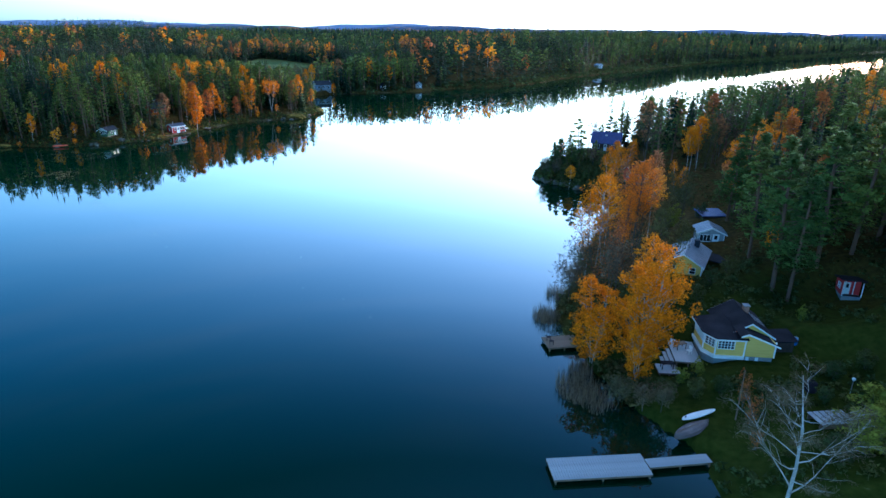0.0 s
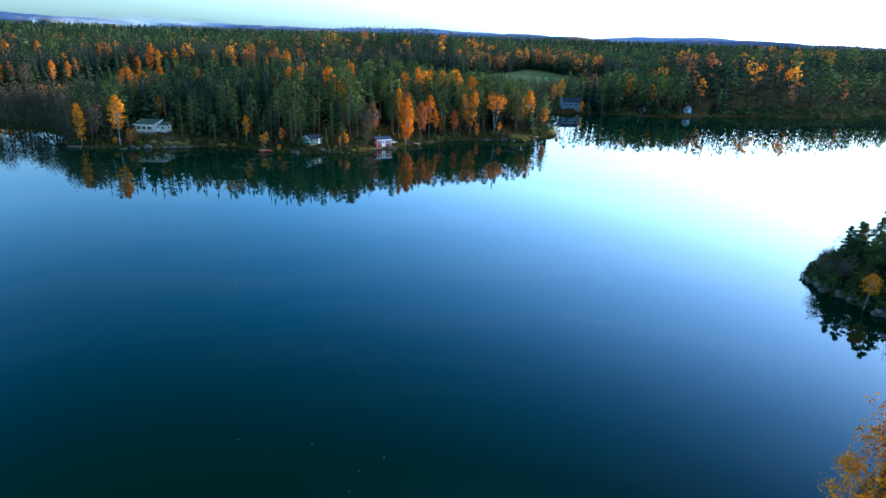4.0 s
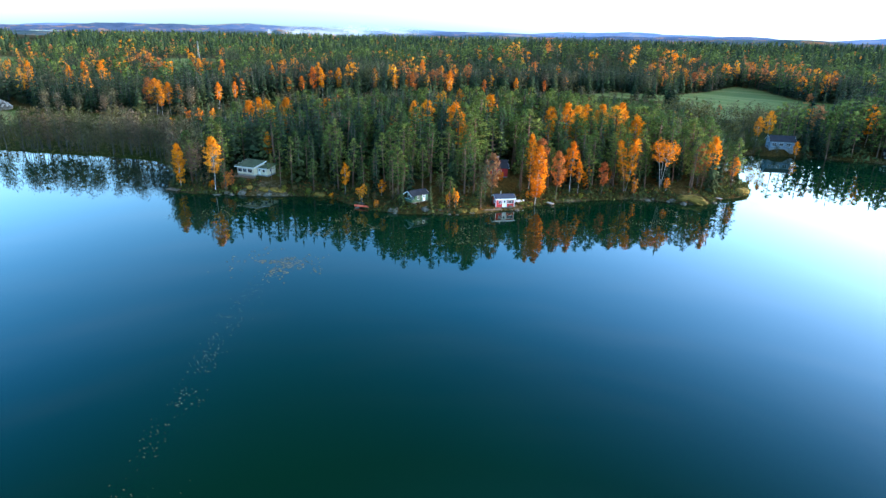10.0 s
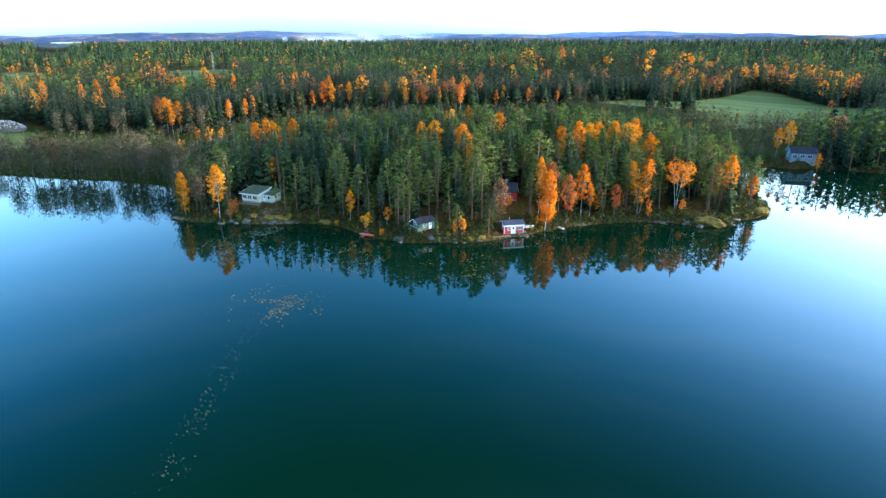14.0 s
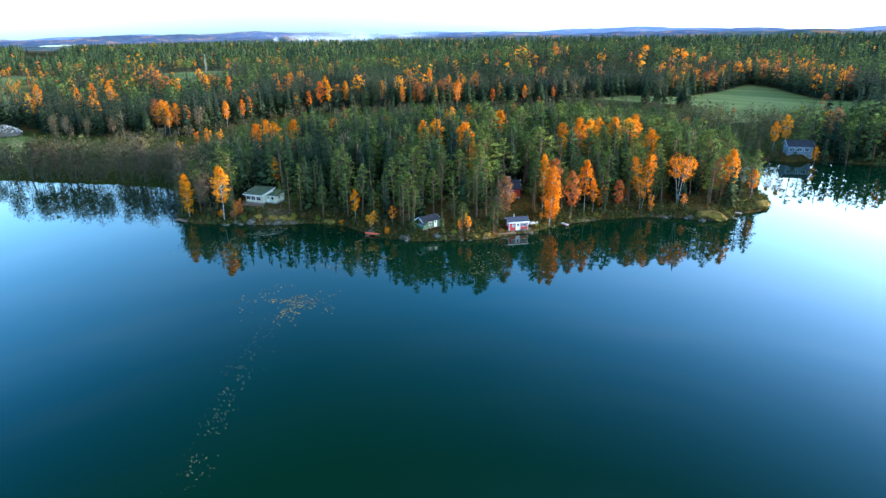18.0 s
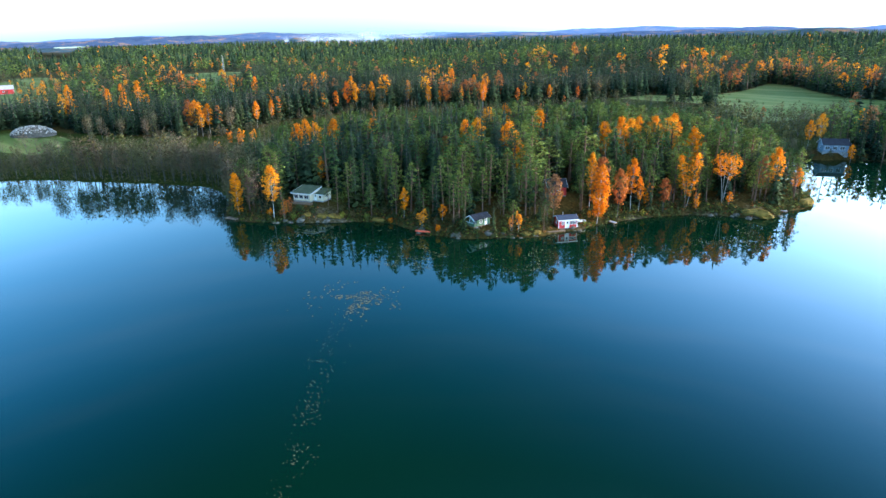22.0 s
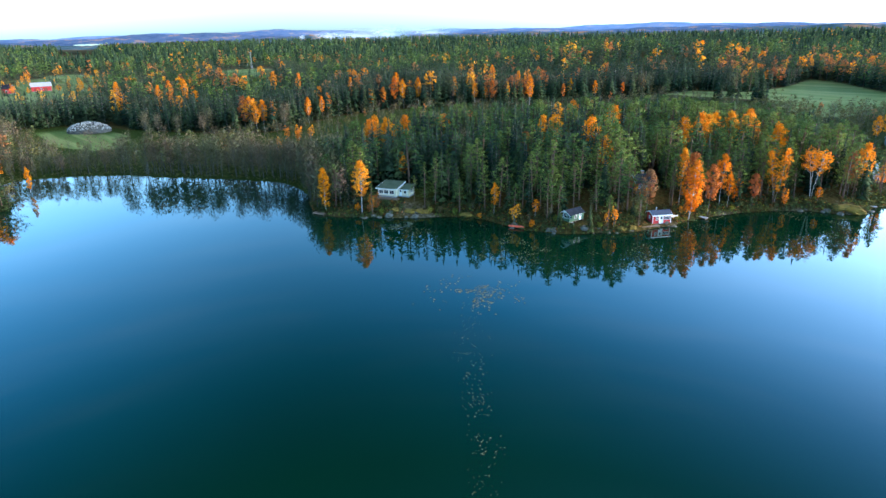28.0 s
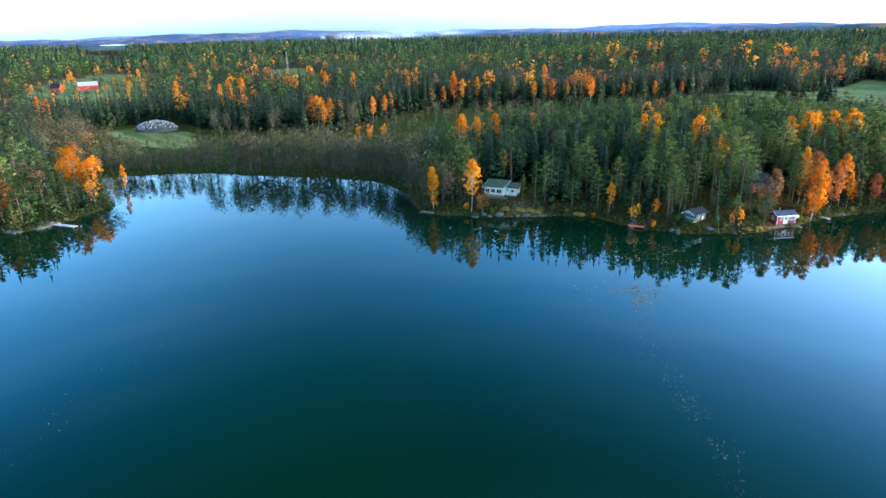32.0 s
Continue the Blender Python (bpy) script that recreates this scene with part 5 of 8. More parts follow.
for a, b2 in (((-0.37, 5.3, 2.95), (-0.37, 1.3, 2.95)), ((-0.37, 1.3, 2.95), (0.75, -0.37, 2.95)), ((0.75, -0.37, 2.95), (4.0, -0.37, 3.0))):
    prism("fascia", yh, M_WHITE, [a, b2, (b2[0], b2[1], b2[2] - 0.16), (a[0], a[1], a[2] - 0.16)], (-0.03, -0.03, 0))
corner_boards(yh, [(0, 1.4), (0.9, 0), (4.0, 0.0), (7.2, 0.0)], F, 2.8)
chimney(yh, 5.5, 5.4, 3.6, 5.0, 0.6)
for i in range(4):
    box("roof_ladder_rung", yh, M_GREY_WALL, 5.9 + 0.35 * i, 5.96 + 0.35 * i, 3.2, 5.4, 3.93 - 0.25 * i, 4.0 - 0.25 * i)
for x in (4.3, 5.3):
    box("plinth_hatch", yh, M_WHITE, x, x + 0.35, 0.04, 0.1, -0.1, 0.4)

shed = thing("lean_to_shed", 37.8, 61.9, 2.2, -6, "low dark lean-to shed beside the yellow cottage", "shed")
box("wall", shed, M_BROWN_WALL, 0, 2.2, 0, 2.6, -1.2, 1.5)
slab("roof", shed, M_DARK_ROOF, (-0.2, -0.3, 1.5), (-0.2, 2.9, 1.5), (2.5, 2.9, 1.75), (2.5, -0.3, 1.75))
barrel = thing("rain_barrel", 40.9, 63.1, 2.6, 0, "bright blue plastic rain barrel beside a shed", "barrel")
rod("drum", barrel, M_BLUE, [(0, 0, -0.3), (0, 0, 0.1), (0, 0, 0.5), (0, 0, 0.85), (0, 0, 0.9)], [0.3, 0.34, 0.35, 0.31, 0.05], 12)
rod("lid", barrel, M_WHITE, [(0, 0, 0.86), (0, 0, 0.93)], [0.33, 0.33], 12)

# ---- terrace, steps ----
M_TERRACE = paint("grey_blue_decking", (0.36, 0.37, 0.39), (0.50, 0.51, 0.53), 0.6, 1.2, 0.2, fine=14)


def planked(name, x, y, z, turn, w, d, n, label, category, mat=None, legs=True, deep=1.2, along="x", group=""):
    """A platform of separate planks on joists and posts."""
    ob = thing(name, x, y, z, turn, label, category, group)
    me = None
    for i in range(n):
        step = (d if along == "x" else w) / n
        if me is None:
            bm = add_box(bmesh.new(), 0, w if along == "x" else step * 0.93, 0, step * 0.93 if along == "x" else d, -0.05, 0, 0.006)
            p = piece("plank", bm, mat or M_DECK, ob)
            me = p.data
        else:
            p = part("plank", me, ob)
        p.location = (0, i * step, RNG.uniform(-.006, .006)) if along == "x" else (i * step, 0, RNG.uniform(-.006, .006))
    for a in ((0, w, 0, 0.12), (0, w, d - 0.12, d)):
        box("joist", ob, M_TIMBER, a[0], a[1], a[2], a[3], -0.24, -0.052)
    for a in ((0, 0.12, 0.125, d - 0.125), (w - 0.12, w, 0.125, d - 0.125)):
        box("joist", ob, M_TIMBER, *a, -0.24, -0.052)
    if legs:
        for a in (0.2, w / 2, w - 0.2):
            for b2 in (0.15, d - 0.15):
                box("post", ob, M_TIMBER, a - 0.07, a + 0.07, b2 - 0.07, b2 + 0.07, -deep - 0.24, -0.242)
    return ob


planked("wooden_terrace", 26.4, 60.6, 1.7, -8, 2.9, 5.0, 26, "grey wooden terrace beside the glazed veranda", "terrace", M_TERRACE)
for i in range(3):
    planked("wooden_step", 25.97 - 0.42 * i, 60.95 + 0.06 * i, 1.5 - 0.24 * i, -8, 0.42, 3.0, 6, "grey wooden step below a terrace", "step", M_TERRACE, legs=False, along="y", group="terrace steps")
planked("lower_terrace", 24.2, 59.3, 0.95, -5, 2.4, 2.0, 14, "small grey wooden platform by the water", "terrace", M_TERRACE)


def garden_table(x, y, z, turn, label, mat):
    t = thing("garden_table", x, y, z, turn, label, "table")
    box("tabletop", t, mat, -0.7, 0.7, -0.4, 0.4, 0.68, 0.73)
    for a in (-0.6, 0.6):
        for b2 in (-0.3, 0.3):
            box("leg", t, mat, a - 0.04, a + 0.04, b2 - 0.04, b2 + 0.04, 0, 0.678)


def garden_chair(x, y, z, turn, label, mat, group=""):
    t = thing("garden_chair", x, y, z, turn, label, "chair", group)
    box("seat", t, mat, -0.25, 0.25, -0.25, 0.25, 0.40, 0.45)
    box("backrest", t, mat, -0.25, 0.25, 0.23, 0.28, 0.452, 0.95)
    for a in (-0.21, 0.21):
        for b2 in (-0.21, 0.21):
            box("leg", t, mat, a - 0.03, a + 0.03, b2 - 0.03, b2 + 0.03, 0, 0.398)


garden_table(27.9, 63.5, 1.7, 20, "brown garden table on a grey terrace", M_TIMBER)
garden_chair(28.5, 62.3, 1.7, -60, "white garden chair on a grey terrace", M_WHITE, "terrace chairs")
garden_chair(27.5, 64.7, 1.7, 60, "white garden chair on a grey terrace", M_WHITE, "terrace chairs")
garden_table(25.4, 60.3, 0.95, 0, "black barbecue table on the lower platform", M_DARK_ROOF)

# ---- jetty, boats ----
planked("floating_jetty", 9.75, 42.3, 0.55, 5.6, 8.75, 2.8, 38, "grey weathered floating jetty of wide planks", "jetty", deep=0.4, along="y")
planked("gangway", 18.45, 44.0, 0.6, 8, 5.9, 1.15, 26, "grey plank gangway from the lawn to a jetty", "gangway", deep=0.5, along="y")


def hull(name, x, y, z, turn, length, beam, high, mat, label, category, flip=False, tilt=0, keel=True, inner=None):
    """A boat's shell of frames from stem to stern, closed along the keel."""
    ob = thing(name, x, y, z, turn, label, category)
    n, rings, v, f = 14, 7, [], []
    for i in range(n + 1):
        u = i / n
        w = beam / 2 * (math.sin(math.pi * min(1, u * 1.02 + 0.0)) ** 0.55 if 0 < u < 1 else 0.02)
        sheer = high * (1 + 0.35 * (2 * u - 1) ** 2)
        for j in range(rings):
            a = math.pi * j / (rings - 1)
            v.append((length * (u - 0.5), -w * math.cos(a), sheer - (sheer - 0.1 * high * (2 * u - 1) ** 2) * math.sin(a) ** 0.8))
    for i in range(n):
        for j in range(rings - 1):
            a = i * rings + j
            f.append((a, a + 1, a + rings + 1, a + rings))
    me = bpy.data.meshes.new("shell")
    me.from_pydata(v, [], f)
    me.materials.append(mat)
    s = part("shell", me, ob)
    mod = s.modifiers.new("thick", "SOLIDIFY")
    mod.thickness = 0.035
    if flip:
        s.rotation_euler = (radians(180 + tilt), 0, 0)
        s.location = (0, 0, high * 1.1)
        box("keel", ob, M_TIMBER, -length * 0.42, length * 0.42, -0.03, 0.03, high * 1.06, high * 1.16)
    else:
        for k in (-0.2, 0.12):
            box("thwart", ob, inner or M_TIMBER, length * k - 0.12, length * k + 0.12, -beam * 0.42, beam * 0.42, high * 0.62, high * 0.68)
    return ob


hull("rowing_boat", 23.9, 48.9, 0.95, 30, 4.7, 1.5, 0.5, M_HULL, "dark brown rowing boat lying upside down on grass", "boat", True)


def board(x, y, z, turn, label):
    ob = thing("paddle_board", x, y, z, turn, label, "paddle board")
    pts = [(1.9 * math.cos(a) * 1.1, 0.34 * math.sin(a) * (1 - 0.18 * math.cos(a)), 0) for a in np.linspace(0, 2 * np.pi, 28)[:-1]]
    prism("deck", ob, M_WHITE, pts, (0, 0, 0.14))
    box("fin", ob, M_DARK_ROOF, -1.8, -1.6, -0.01, 0.01, 0.142, 0.34)


board(25.2, 50.7, 1.45, 23, "white paddle board lying on grass beside a boat")
planked("small_jetty", 12.9, 65.2, 0.6, 10, 4.2, 2.8, 16, "small dark wooden jetty among reeds", "jetty", M_TIMBER, along="y")
for a, b2 in ((13.4, 66.2), (13.2, 67.2)):
    garden_chair(a, b2, 0.6, 80, "dark chair at the end of a small jetty", M_DARK_ROOF, "jetty chairs")
pole = thing("leaning_pole", 28.7, 50.4, ground_z(28.7, 50.4), 0, "thin brown leaning wooden pole on the lawn", "pole")
rod("shaft", pole, M_TIMBER, [(0, 0, -0.4), (0.15, 0.3, 2.5), (0.3, 0.6, 5.2)], [0.07, 0.06, 0.04])
rack = thing("slatted_rack", 35.2, 47.6, 2.35, 8, "grey slatted wooden rack lying in the garden", "rack")
for i in range(6):
    box("slat", rack, M_DECK, 0.62 * i, 0.62 * i + 0.5, 0, 2.1, 0.25, 0.31)
for b2 in (0.2, 1.8):
    box("bearer", rack, M_TIMBER, 0, 3.6, b2, b2 + 0.12, -0.6, 0.248)
lamp = thing("garden_lamp", 41.5, 53.5, ground_z(41.5, 53.5), 0, "white ball lamp on a thin dark post", "lamp")
rod("post", lamp, M_STEEL, [(0, 0, -0.3), (0, 0, 1.6)], [0.04, 0.035])
bm = bmesh.new()
bmesh.ops.create_icosphere(bm, subdivisions=2, radius=0.18, matrix=Matrix.Translation((0, 0, 1.75)))
piece("globe", bm, M_WHITE, lamp)
drum = thing("compost_bin", 37.8, 54.2, ground_z(37.8, 54.2), 0, "round dark compost bin beside a hedge", "bin")
rod("tub", drum, M_DARK_ROOF, [(0, 0, -0.3), (0, 0, 0.9), (0, 0, 1.05)], [0.7, 0.6, 0.3], 14)
rod("lid", drum, M_SLATE_ROOF, [(0, 0, 1.05), (0, 0, 1.15)], [0.32, 0.28], 14)


# ---- second yellow house, shed, red hut, blue-roofed cabin ----
h2 = thing("yellow_house", 33.1, 85.2, 2.15, -29, "yellow house with a grey sheet-metal gable roof", "house")
h2.scale = (1, 0.95, 0.82)
box("plinth", h2, M_STONE, 0.05, 5.15, 0.05, 8.4, -2.5, 0.2)
wall(h2, M_YELLOW_WALL, (0, 0), (5.2, 0), 0.2, 2.9, [(0.5, 0.8, 1.0, 1.3, 2, 2, "window"), (3.6, 1.1, 0.75, 1.1, 1, 2, "window")])
wall(h2, M_YELLOW_WALL, (0, 8.5), (0, 0), 0.2, 2.9, [(1, 0.8, 1.4, 1.2, 3, 2, "window"), (4.5, 0.8, 1.4, 1.2, 3, 2, "window")])
wall(h2, M_YELLOW_WALL, (5.2, 0), (5.2, 8.5), 0.2, 2.9, [(2, 0.05, 0.95, 2.0, 1, 1, "door")])
wall(h2, M_YELLOW_WALL, (5.2, 8.5), (0, 8.5), 0.2, 2.9)
gable_end(h2, M_YELLOW_WALL, 0, 5.2, 0.01, 2.9, 4.7)
gable_end(h2, M_YELLOW_WALL, 0, 5.2, 8.33, 2.9, 4.7)
gable_roof(h2, M_GREY_ROOF, 0, 5.2, 0, 8.5, 2.95, 4.7, seams=14)
corner_boards(h2, [(0, 0), (5.2, 0)], 0.2, 2.9)
cs = box("chimney", h2, M_SLATE_ROOF, 3.2, 3.9, 5.6, 6.3, 4.2, 5.5, "blue-grey sheet-clad chimney")
box("cap", cs, M_SLATE_ROOF, 3.12, 3.98, 5.52, 6.38, 5.5, 5.58)
box("porch_screen", h2, M_BLUE, -1.5, -1.4, 2.2, 4.2, 0, 2.0, "blue screen panel")
slab("porch_roof", h2, M_DARK_ROOF, (5.5, 4.5, 2.7), (5.5, 8.2, 2.7), (8.2, 8.2, 2.3), (8.2, 4.5, 2.3))
for a, b2 in ((8.0, 4.7), (8.0, 8.0)):
    box("porch_post", h2, M_WHITE, a - 0.06, a + 0.06, b2 - 0.06, b2 + 0.06, -0.8, 2.22)

gs = thing("grey_summer_shed", 41.9, 95.3, 3.5, -11.5, "grey wooden garden shed with a glazed front", "shed")
box("plinth", gs, M_STONE, 0.05, 3.95, 0.05, 3.55, -2, 0.1)
wall(gs, M_GREY_WALL, (0, 0), (4, 0), 0.1, 2.2, [(0.3, 0.7, 1.6, 1.1, 3, 1, "window"), (2.3, 0.05, 0.9, 1.9, 1, 1, "door")])
wall(gs, M_GREY_WALL, (0, 3.6), (0, 0), 0.1, 2.2, [(0.8, 0.7, 1.8, 1.1, 3, 1, "window")])
wall(gs, M_GREY_WALL, (4, 0), (4, 3.6), 0.1, 2.2)
wall(gs, M_GREY_WALL, (4, 3.6), (0, 3.6), 0.1, 2.2)
gable_end(gs, M_GREY_WALL, 0, 4, 0.01, 2.2, 3.1)
gable_end(gs, M_GREY_WALL, 0, 4, 3.44, 2.2, 3.1)
gable_roof(gs, M_GREY_ROOF, 0, 4, 0, 3.6, 2.25, 3.1, seams=7)
corner_boards(gs, [(0, 0), (4, 0)], 0.1, 2.2, 0.1)
bs = thing("low_blue_shed", 47.5, 107.2, 3.6, 6, "low shed with a blue-grey sheet roof", "shed")
box("wall", bs, M_BROWN_WALL, 0, 4.2, 0, 3, -2, 1.4)
slab("roof", bs, M_BLUE_ROOF, (-0.3, -0.3, 1.45), (4.5, -0.3, 1.45), (4.5, 3.3, 1.9), (-0.3, 3.3, 1.9), seams=9)

hut = thing("red_playhouse", 53.2, 74.7, 3.7, -14, "small red playhouse with white corner boards and open porch", "playhouse")
box("plinth", hut, M_STONE, 0.05, 2.85, 0.05, 2.7, -1.8, 0.1)
wall(hut, M_RED_WALL, (0, 0.8), (2.0, 0.8), 0.1, 2.0, [(0.55, 0.05, 0.75, 1.6, 1, 1, "door")], t=0.1)
wall(hut, M_RED_WALL, (0, 2.7), (0, 0), 0.1, 2.0, [(0.9, 0.7, 0.8, 0.7, 2, 2, "window")], t=0.1)
wall(hut, M_RED_WALL, (2.9, 0.8), (2.9, 2.7), 0.1, 2.0, t=0.1)
wall(hut, M_RED_WALL, (2.9, 2.7), (0, 2.7), 0.1, 2.0, t=0.1)
wall(hut, M_RED_WALL, (2.0, 0.8), (2.9, 0.8), 0.1, 2.0, t=0.1)
box("floor", hut, M_DECK, 0, 2.9, 0, 0.79, 0.0, 0.1)
slab("roof", hut, M_DARK_ROOF, (-0.3, -0.3, 2.5), (3.2, -0.3, 2.5), (3.2, 3.0, 1.95), (-0.3, 3.0, 1.95))
hut.scale = (0.8, 1, 1)
corner_boards(hut, [(0.02, 0.05), (2.88, 0.05), (0.6, 0.78), (1.9, 0.78)], 0.1, 2.1, 0.13)

bc = thing("blue_roofed_cabin", 40.9, 169.1, 5.1, -18, "dark brown cabin with a deep blue sheet roof", "cabin")
bc.scale = (0.76, 1, 1)
box("plinth", bc, M_STONE, 0.05, 9.45, 0.05, 6.9, -3, 0.2)
wall(bc, M_BROWN_WALL, (0, 0), (9.5, 0), 0.2, 2.6, [(1, 0.8, 1.6, 1.1, 3, 1, "window"), (4.2, 0.05, 0.95, 2.0, 1, 1, "door"), (6.4, 0.8, 1.6, 1.1, 3, 1, "window")])
wall(bc, M_BROWN_WALL, (0, 7), (0, 0), 0.2, 2.6)
wall(bc, M_BROWN_WALL, (9.5, 0), (9.5, 7), 0.2, 2.6, [(2.5, 0.8, 1.6, 1.1, 2, 1, "window")])
wall(bc, M_BROWN_WALL, (9.5, 7), (0, 7), 0.2, 2.6)
gable_end(bc, M_BROWN_WALL, 0, 7, 0.01, 2.6, 4.9, along="x")
gable_end(bc, M_BROWN_WALL, 0, 7, 9.34, 2.6, 4.9, along="x")
gable_roof(bc, M_BLUE_ROOF, 0, 9.5, 0, 7, 2.65, 4.9, along="x", over=0.6, seams=18)
box("roof_hatch", bc, M_STEEL, 4.2, 5.0, 2.0, 2.6, 4.15, 4.4)
planked("cabin_terrace", 40.9, 166.0, 4.9, -18, 6.4, 2.6, 12, "grey wooden terrace in front of a dark cabin", "terrace", deep=2.5)
flag = thing("flagpole", 37.2, 168.0, ground_z(37.2, 168), 0, "white flagpole on a rocky headland", "flagpole")
rod("pole", flag, M_WHITE, [(0, 0, -0.3), (0, 0, 4), (0, 0, 8.5)], [0.09, 0.08, 0.05])
rod("finial", flag, M_WHITE, [(0, 0, 8.5), (0, 0, 8.62), (0, 0, 8.7)], [0.05, 0.1, 0.02])

rs = thing("red_shore_sauna", 43.2, 138.0, 3.6, 10, "dark red sauna cabin with white window and black roof", "sauna")
box("plinth", rs, M_STONE, 0.05, 4.9, 0.05, 3.9, -2.5, 0.2)
wall(rs, M_RED_WALL, (0, 0), (5, 0), 0.2, 2.3, [(0.7, 0.7, 1.1, 1.0, 2, 1, "window"), (3.2, 0.05, 0.9, 1.9, 1, 1, "door")])
wall(rs, M_RED_WALL, (0, 4), (0, 0), 0.2, 2.3, [(1.4, 0.7, 1.1, 1.0, 2, 1, "window")])
wall(rs, M_RED_WALL, (5, 0), (5, 4), 0.2, 2.3)
wall(rs, M_RED_WALL, (5, 4), (0, 4), 0.2, 2.3)
gable_end(rs, M_RED_WALL, 0, 4, 0.01, 2.3, 3.6, along="x")
gable_end(rs, M_RED_WALL, 0, 4, 4.84, 2.3, 3.6, along="x")
gable_roof(rs, M_DARK_ROOF, 0, 5, 0, 4, 2.35, 3.6, along="x")
chimney(rs, 3.4, 2.2, 3.2, 4.4, 0.5)

# ---- peninsula: white house ----
wh = thing("white_house", -163.0, 179.2, 3.55, 24, "cream-white house with a mossy green roof and wide veranda", "house")
wh.scale = (0.82, 0.9, 0.92)
box("plinth", wh, M_STONE, 0.05, 6.85, 0.05, 5.9, -3, 0.1)
box("plinth", wh, M_STONE, 6.95, 10.95, 1.85, 6.4, -3, 0.1)
wall(wh, M_CREAM_WALL, (0, 0), (6.9, 0), 0.1, 2.5, [(0.4, 0.75, 1.5, 1.1, 2, 1, "window"), (2.4, 0.75, 1.5, 1.1, 2, 1, "window"), (4.5, 0.75, 1.7, 1.1, 2, 1, "window")])
wall(wh, M_CREAM_WALL, (0, 6), (0, 0), 0.1, 2.5, [(0.5, 0.75, 1.4, 1.1, 2, 1, "window"), (3.3, 0.75, 1.6, 1.1, 2, 1, "window")])
wall(wh, M_CREAM_WALL, (6.9, 0), (6.9, 6), 0.1, 2.8)
wall(wh, M_CREAM_WALL, (6.9, 6), (0, 6), 0.1, 2.9)
slab("roof", wh, M_GREEN_ROOF, (-0.6, -0.7, 2.65), (7.5, -0.7, 2.65), (7.5, 6.5, 3.7), (-0.6, 6.5, 3.7), 0.2, seams=0)
prism("fascia", wh, M_WHITE, [(-0.6, -0.72, 2.66), (7.5, -0.72, 2.66), (7.5, -0.72, 2.42), (-0.6, -0.72, 2.42)], (0, -0.04, 0))
prism("fascia", wh, M_WHITE, [(7.52, -0.7, 2.66), (7.52, 6.5, 3.71), (7.52, 6.5, 3.3), (7.52, -0.7, 2.42)], (0.04, 0, 0))
prism("fascia", wh, M_WHITE, [(-0.62, -0.7, 2.66), (-0.62, 6.5, 3.71), (-0.62, 6.5, 3.3), (-0.62, -0.7, 2.42)], (-0.04, 0, 0))
wall(wh, M_CREAM_WALL, (6.9, 1.8), (11, 1.8), 0.1, 2.2, [(0.5, 0.05, 0.9, 1.9, 1, 1, "door"), (2.3, 0.8, 0.9, 0.9, 1, 1, "window")])
wall(wh, M_CREAM_WALL, (11, 1.8), (11, 6.5), 0.1, 2.2, [(1.5, 0.8, 1.0, 1.0, 2, 1, "window")])
wall(wh, M_CREAM_WALL, (11, 6.5), (6.9, 6.5), 0.1, 2.5)
slab("roof", wh, M_GREEN_ROOF, (7.56, 1.3, 2.25), (11.5, 1.3, 2.25), (11.5, 7.0, 2.9), (7.56, 7.0, 2.9), 0.18)
prism("fascia", wh, M_WHITE, [(7.56, 1.27, 2.26), (11.5, 1.27, 2.26), (11.5, 1.27, 2.05), (7.56, 1.27, 2.05)], (0, -0.04, 0))
planked("veranda_deck", -162.4, 177.2, 3.3, 24, 7.4, 1.9, 12, "brown wooden veranda deck before a white house", "veranda", M_TIMBER, deep=2.6)
for i in range(9):
    box("balustrade_post", wh, M_TIMBER, 0.3 + 0.85 * i, 0.38 + 0.85 * i, -1.7, -1.62, -0.2, 0.6)
box("handrail", wh, M_TIMBER, 0.3, 7.2, -1.72, -1.6, 0.6, 0.68)

# ---- peninsula: green cabin on posts ----
gc = thing("green_cabin", -112.4, 199.5, 2.3, -8, "green cabin on posts with white gable and dark roof", "cabin")
gc.scale = (0.78, 0.78, 0.82)
box("floor", gc, M_TIMBER, 0, 4.2, -1.1, 5.6, -0.2, 0)
for a in (0.1, 2.1, 4.1):
    for b2 in (-1.0, 2.0, 5.4):
        box("post", gc, M_TIMBER, a - 0.08, a + 0.08, b2 - 0.08, b2 + 0.08, -3.2, -0.202)
wall(gc, M_GREEN_WALL, (0, 0), (4.2, 0), 0, 2.1, [(0.4, 0.8, 1.3, 1.0, 2, 1, "window"), (2.4, 0.8, 1.3, 1.0, 2, 1, "window")])
wall(gc, M_GREEN_WALL, (0, 5.6), (0, 0), 0, 2.1, [(2, 0.8, 1.2, 1.0, 2, 1, "window")])
wall(gc, M_GREEN_WALL, (4.2, 0), (4.2, 5.6), 0, 2.1, [(1.2, 0.8, 1.0, 1.0, 2, 1, "window"), (3.4, 0.05, 0.9, 1.9, 1, 1, "door")])
wall(gc, M_GREEN_WALL, (4.2, 5.6), (0, 5.6), 0, 2.1)
gable_end(gc, M_WHITE, 0, 4.2, -0.01, 2.1, 3.3)
gable_end(gc, M_GREEN_WALL, 0, 4.2, 5.44, 2.1, 3.3)
gable_roof(gc, M_SLATE_ROOF, 0, 4.2, -1.0, 5.6, 2.15, 3.3, over=0.35)
box("balcony_panel", gc, M_GREEN_WALL, 0, 4.2, -1.12, -1.06, 0.002, 0.9)
box("balcony_panel", gc, M_GREEN_WALL, 0, 0.06, -1.058, -0.05, 0.002, 0.9)
box("balcony_panel", gc, M_GREEN_WALL, 4.14, 4.2, -1.058, -0.05, 0.002, 0.9)
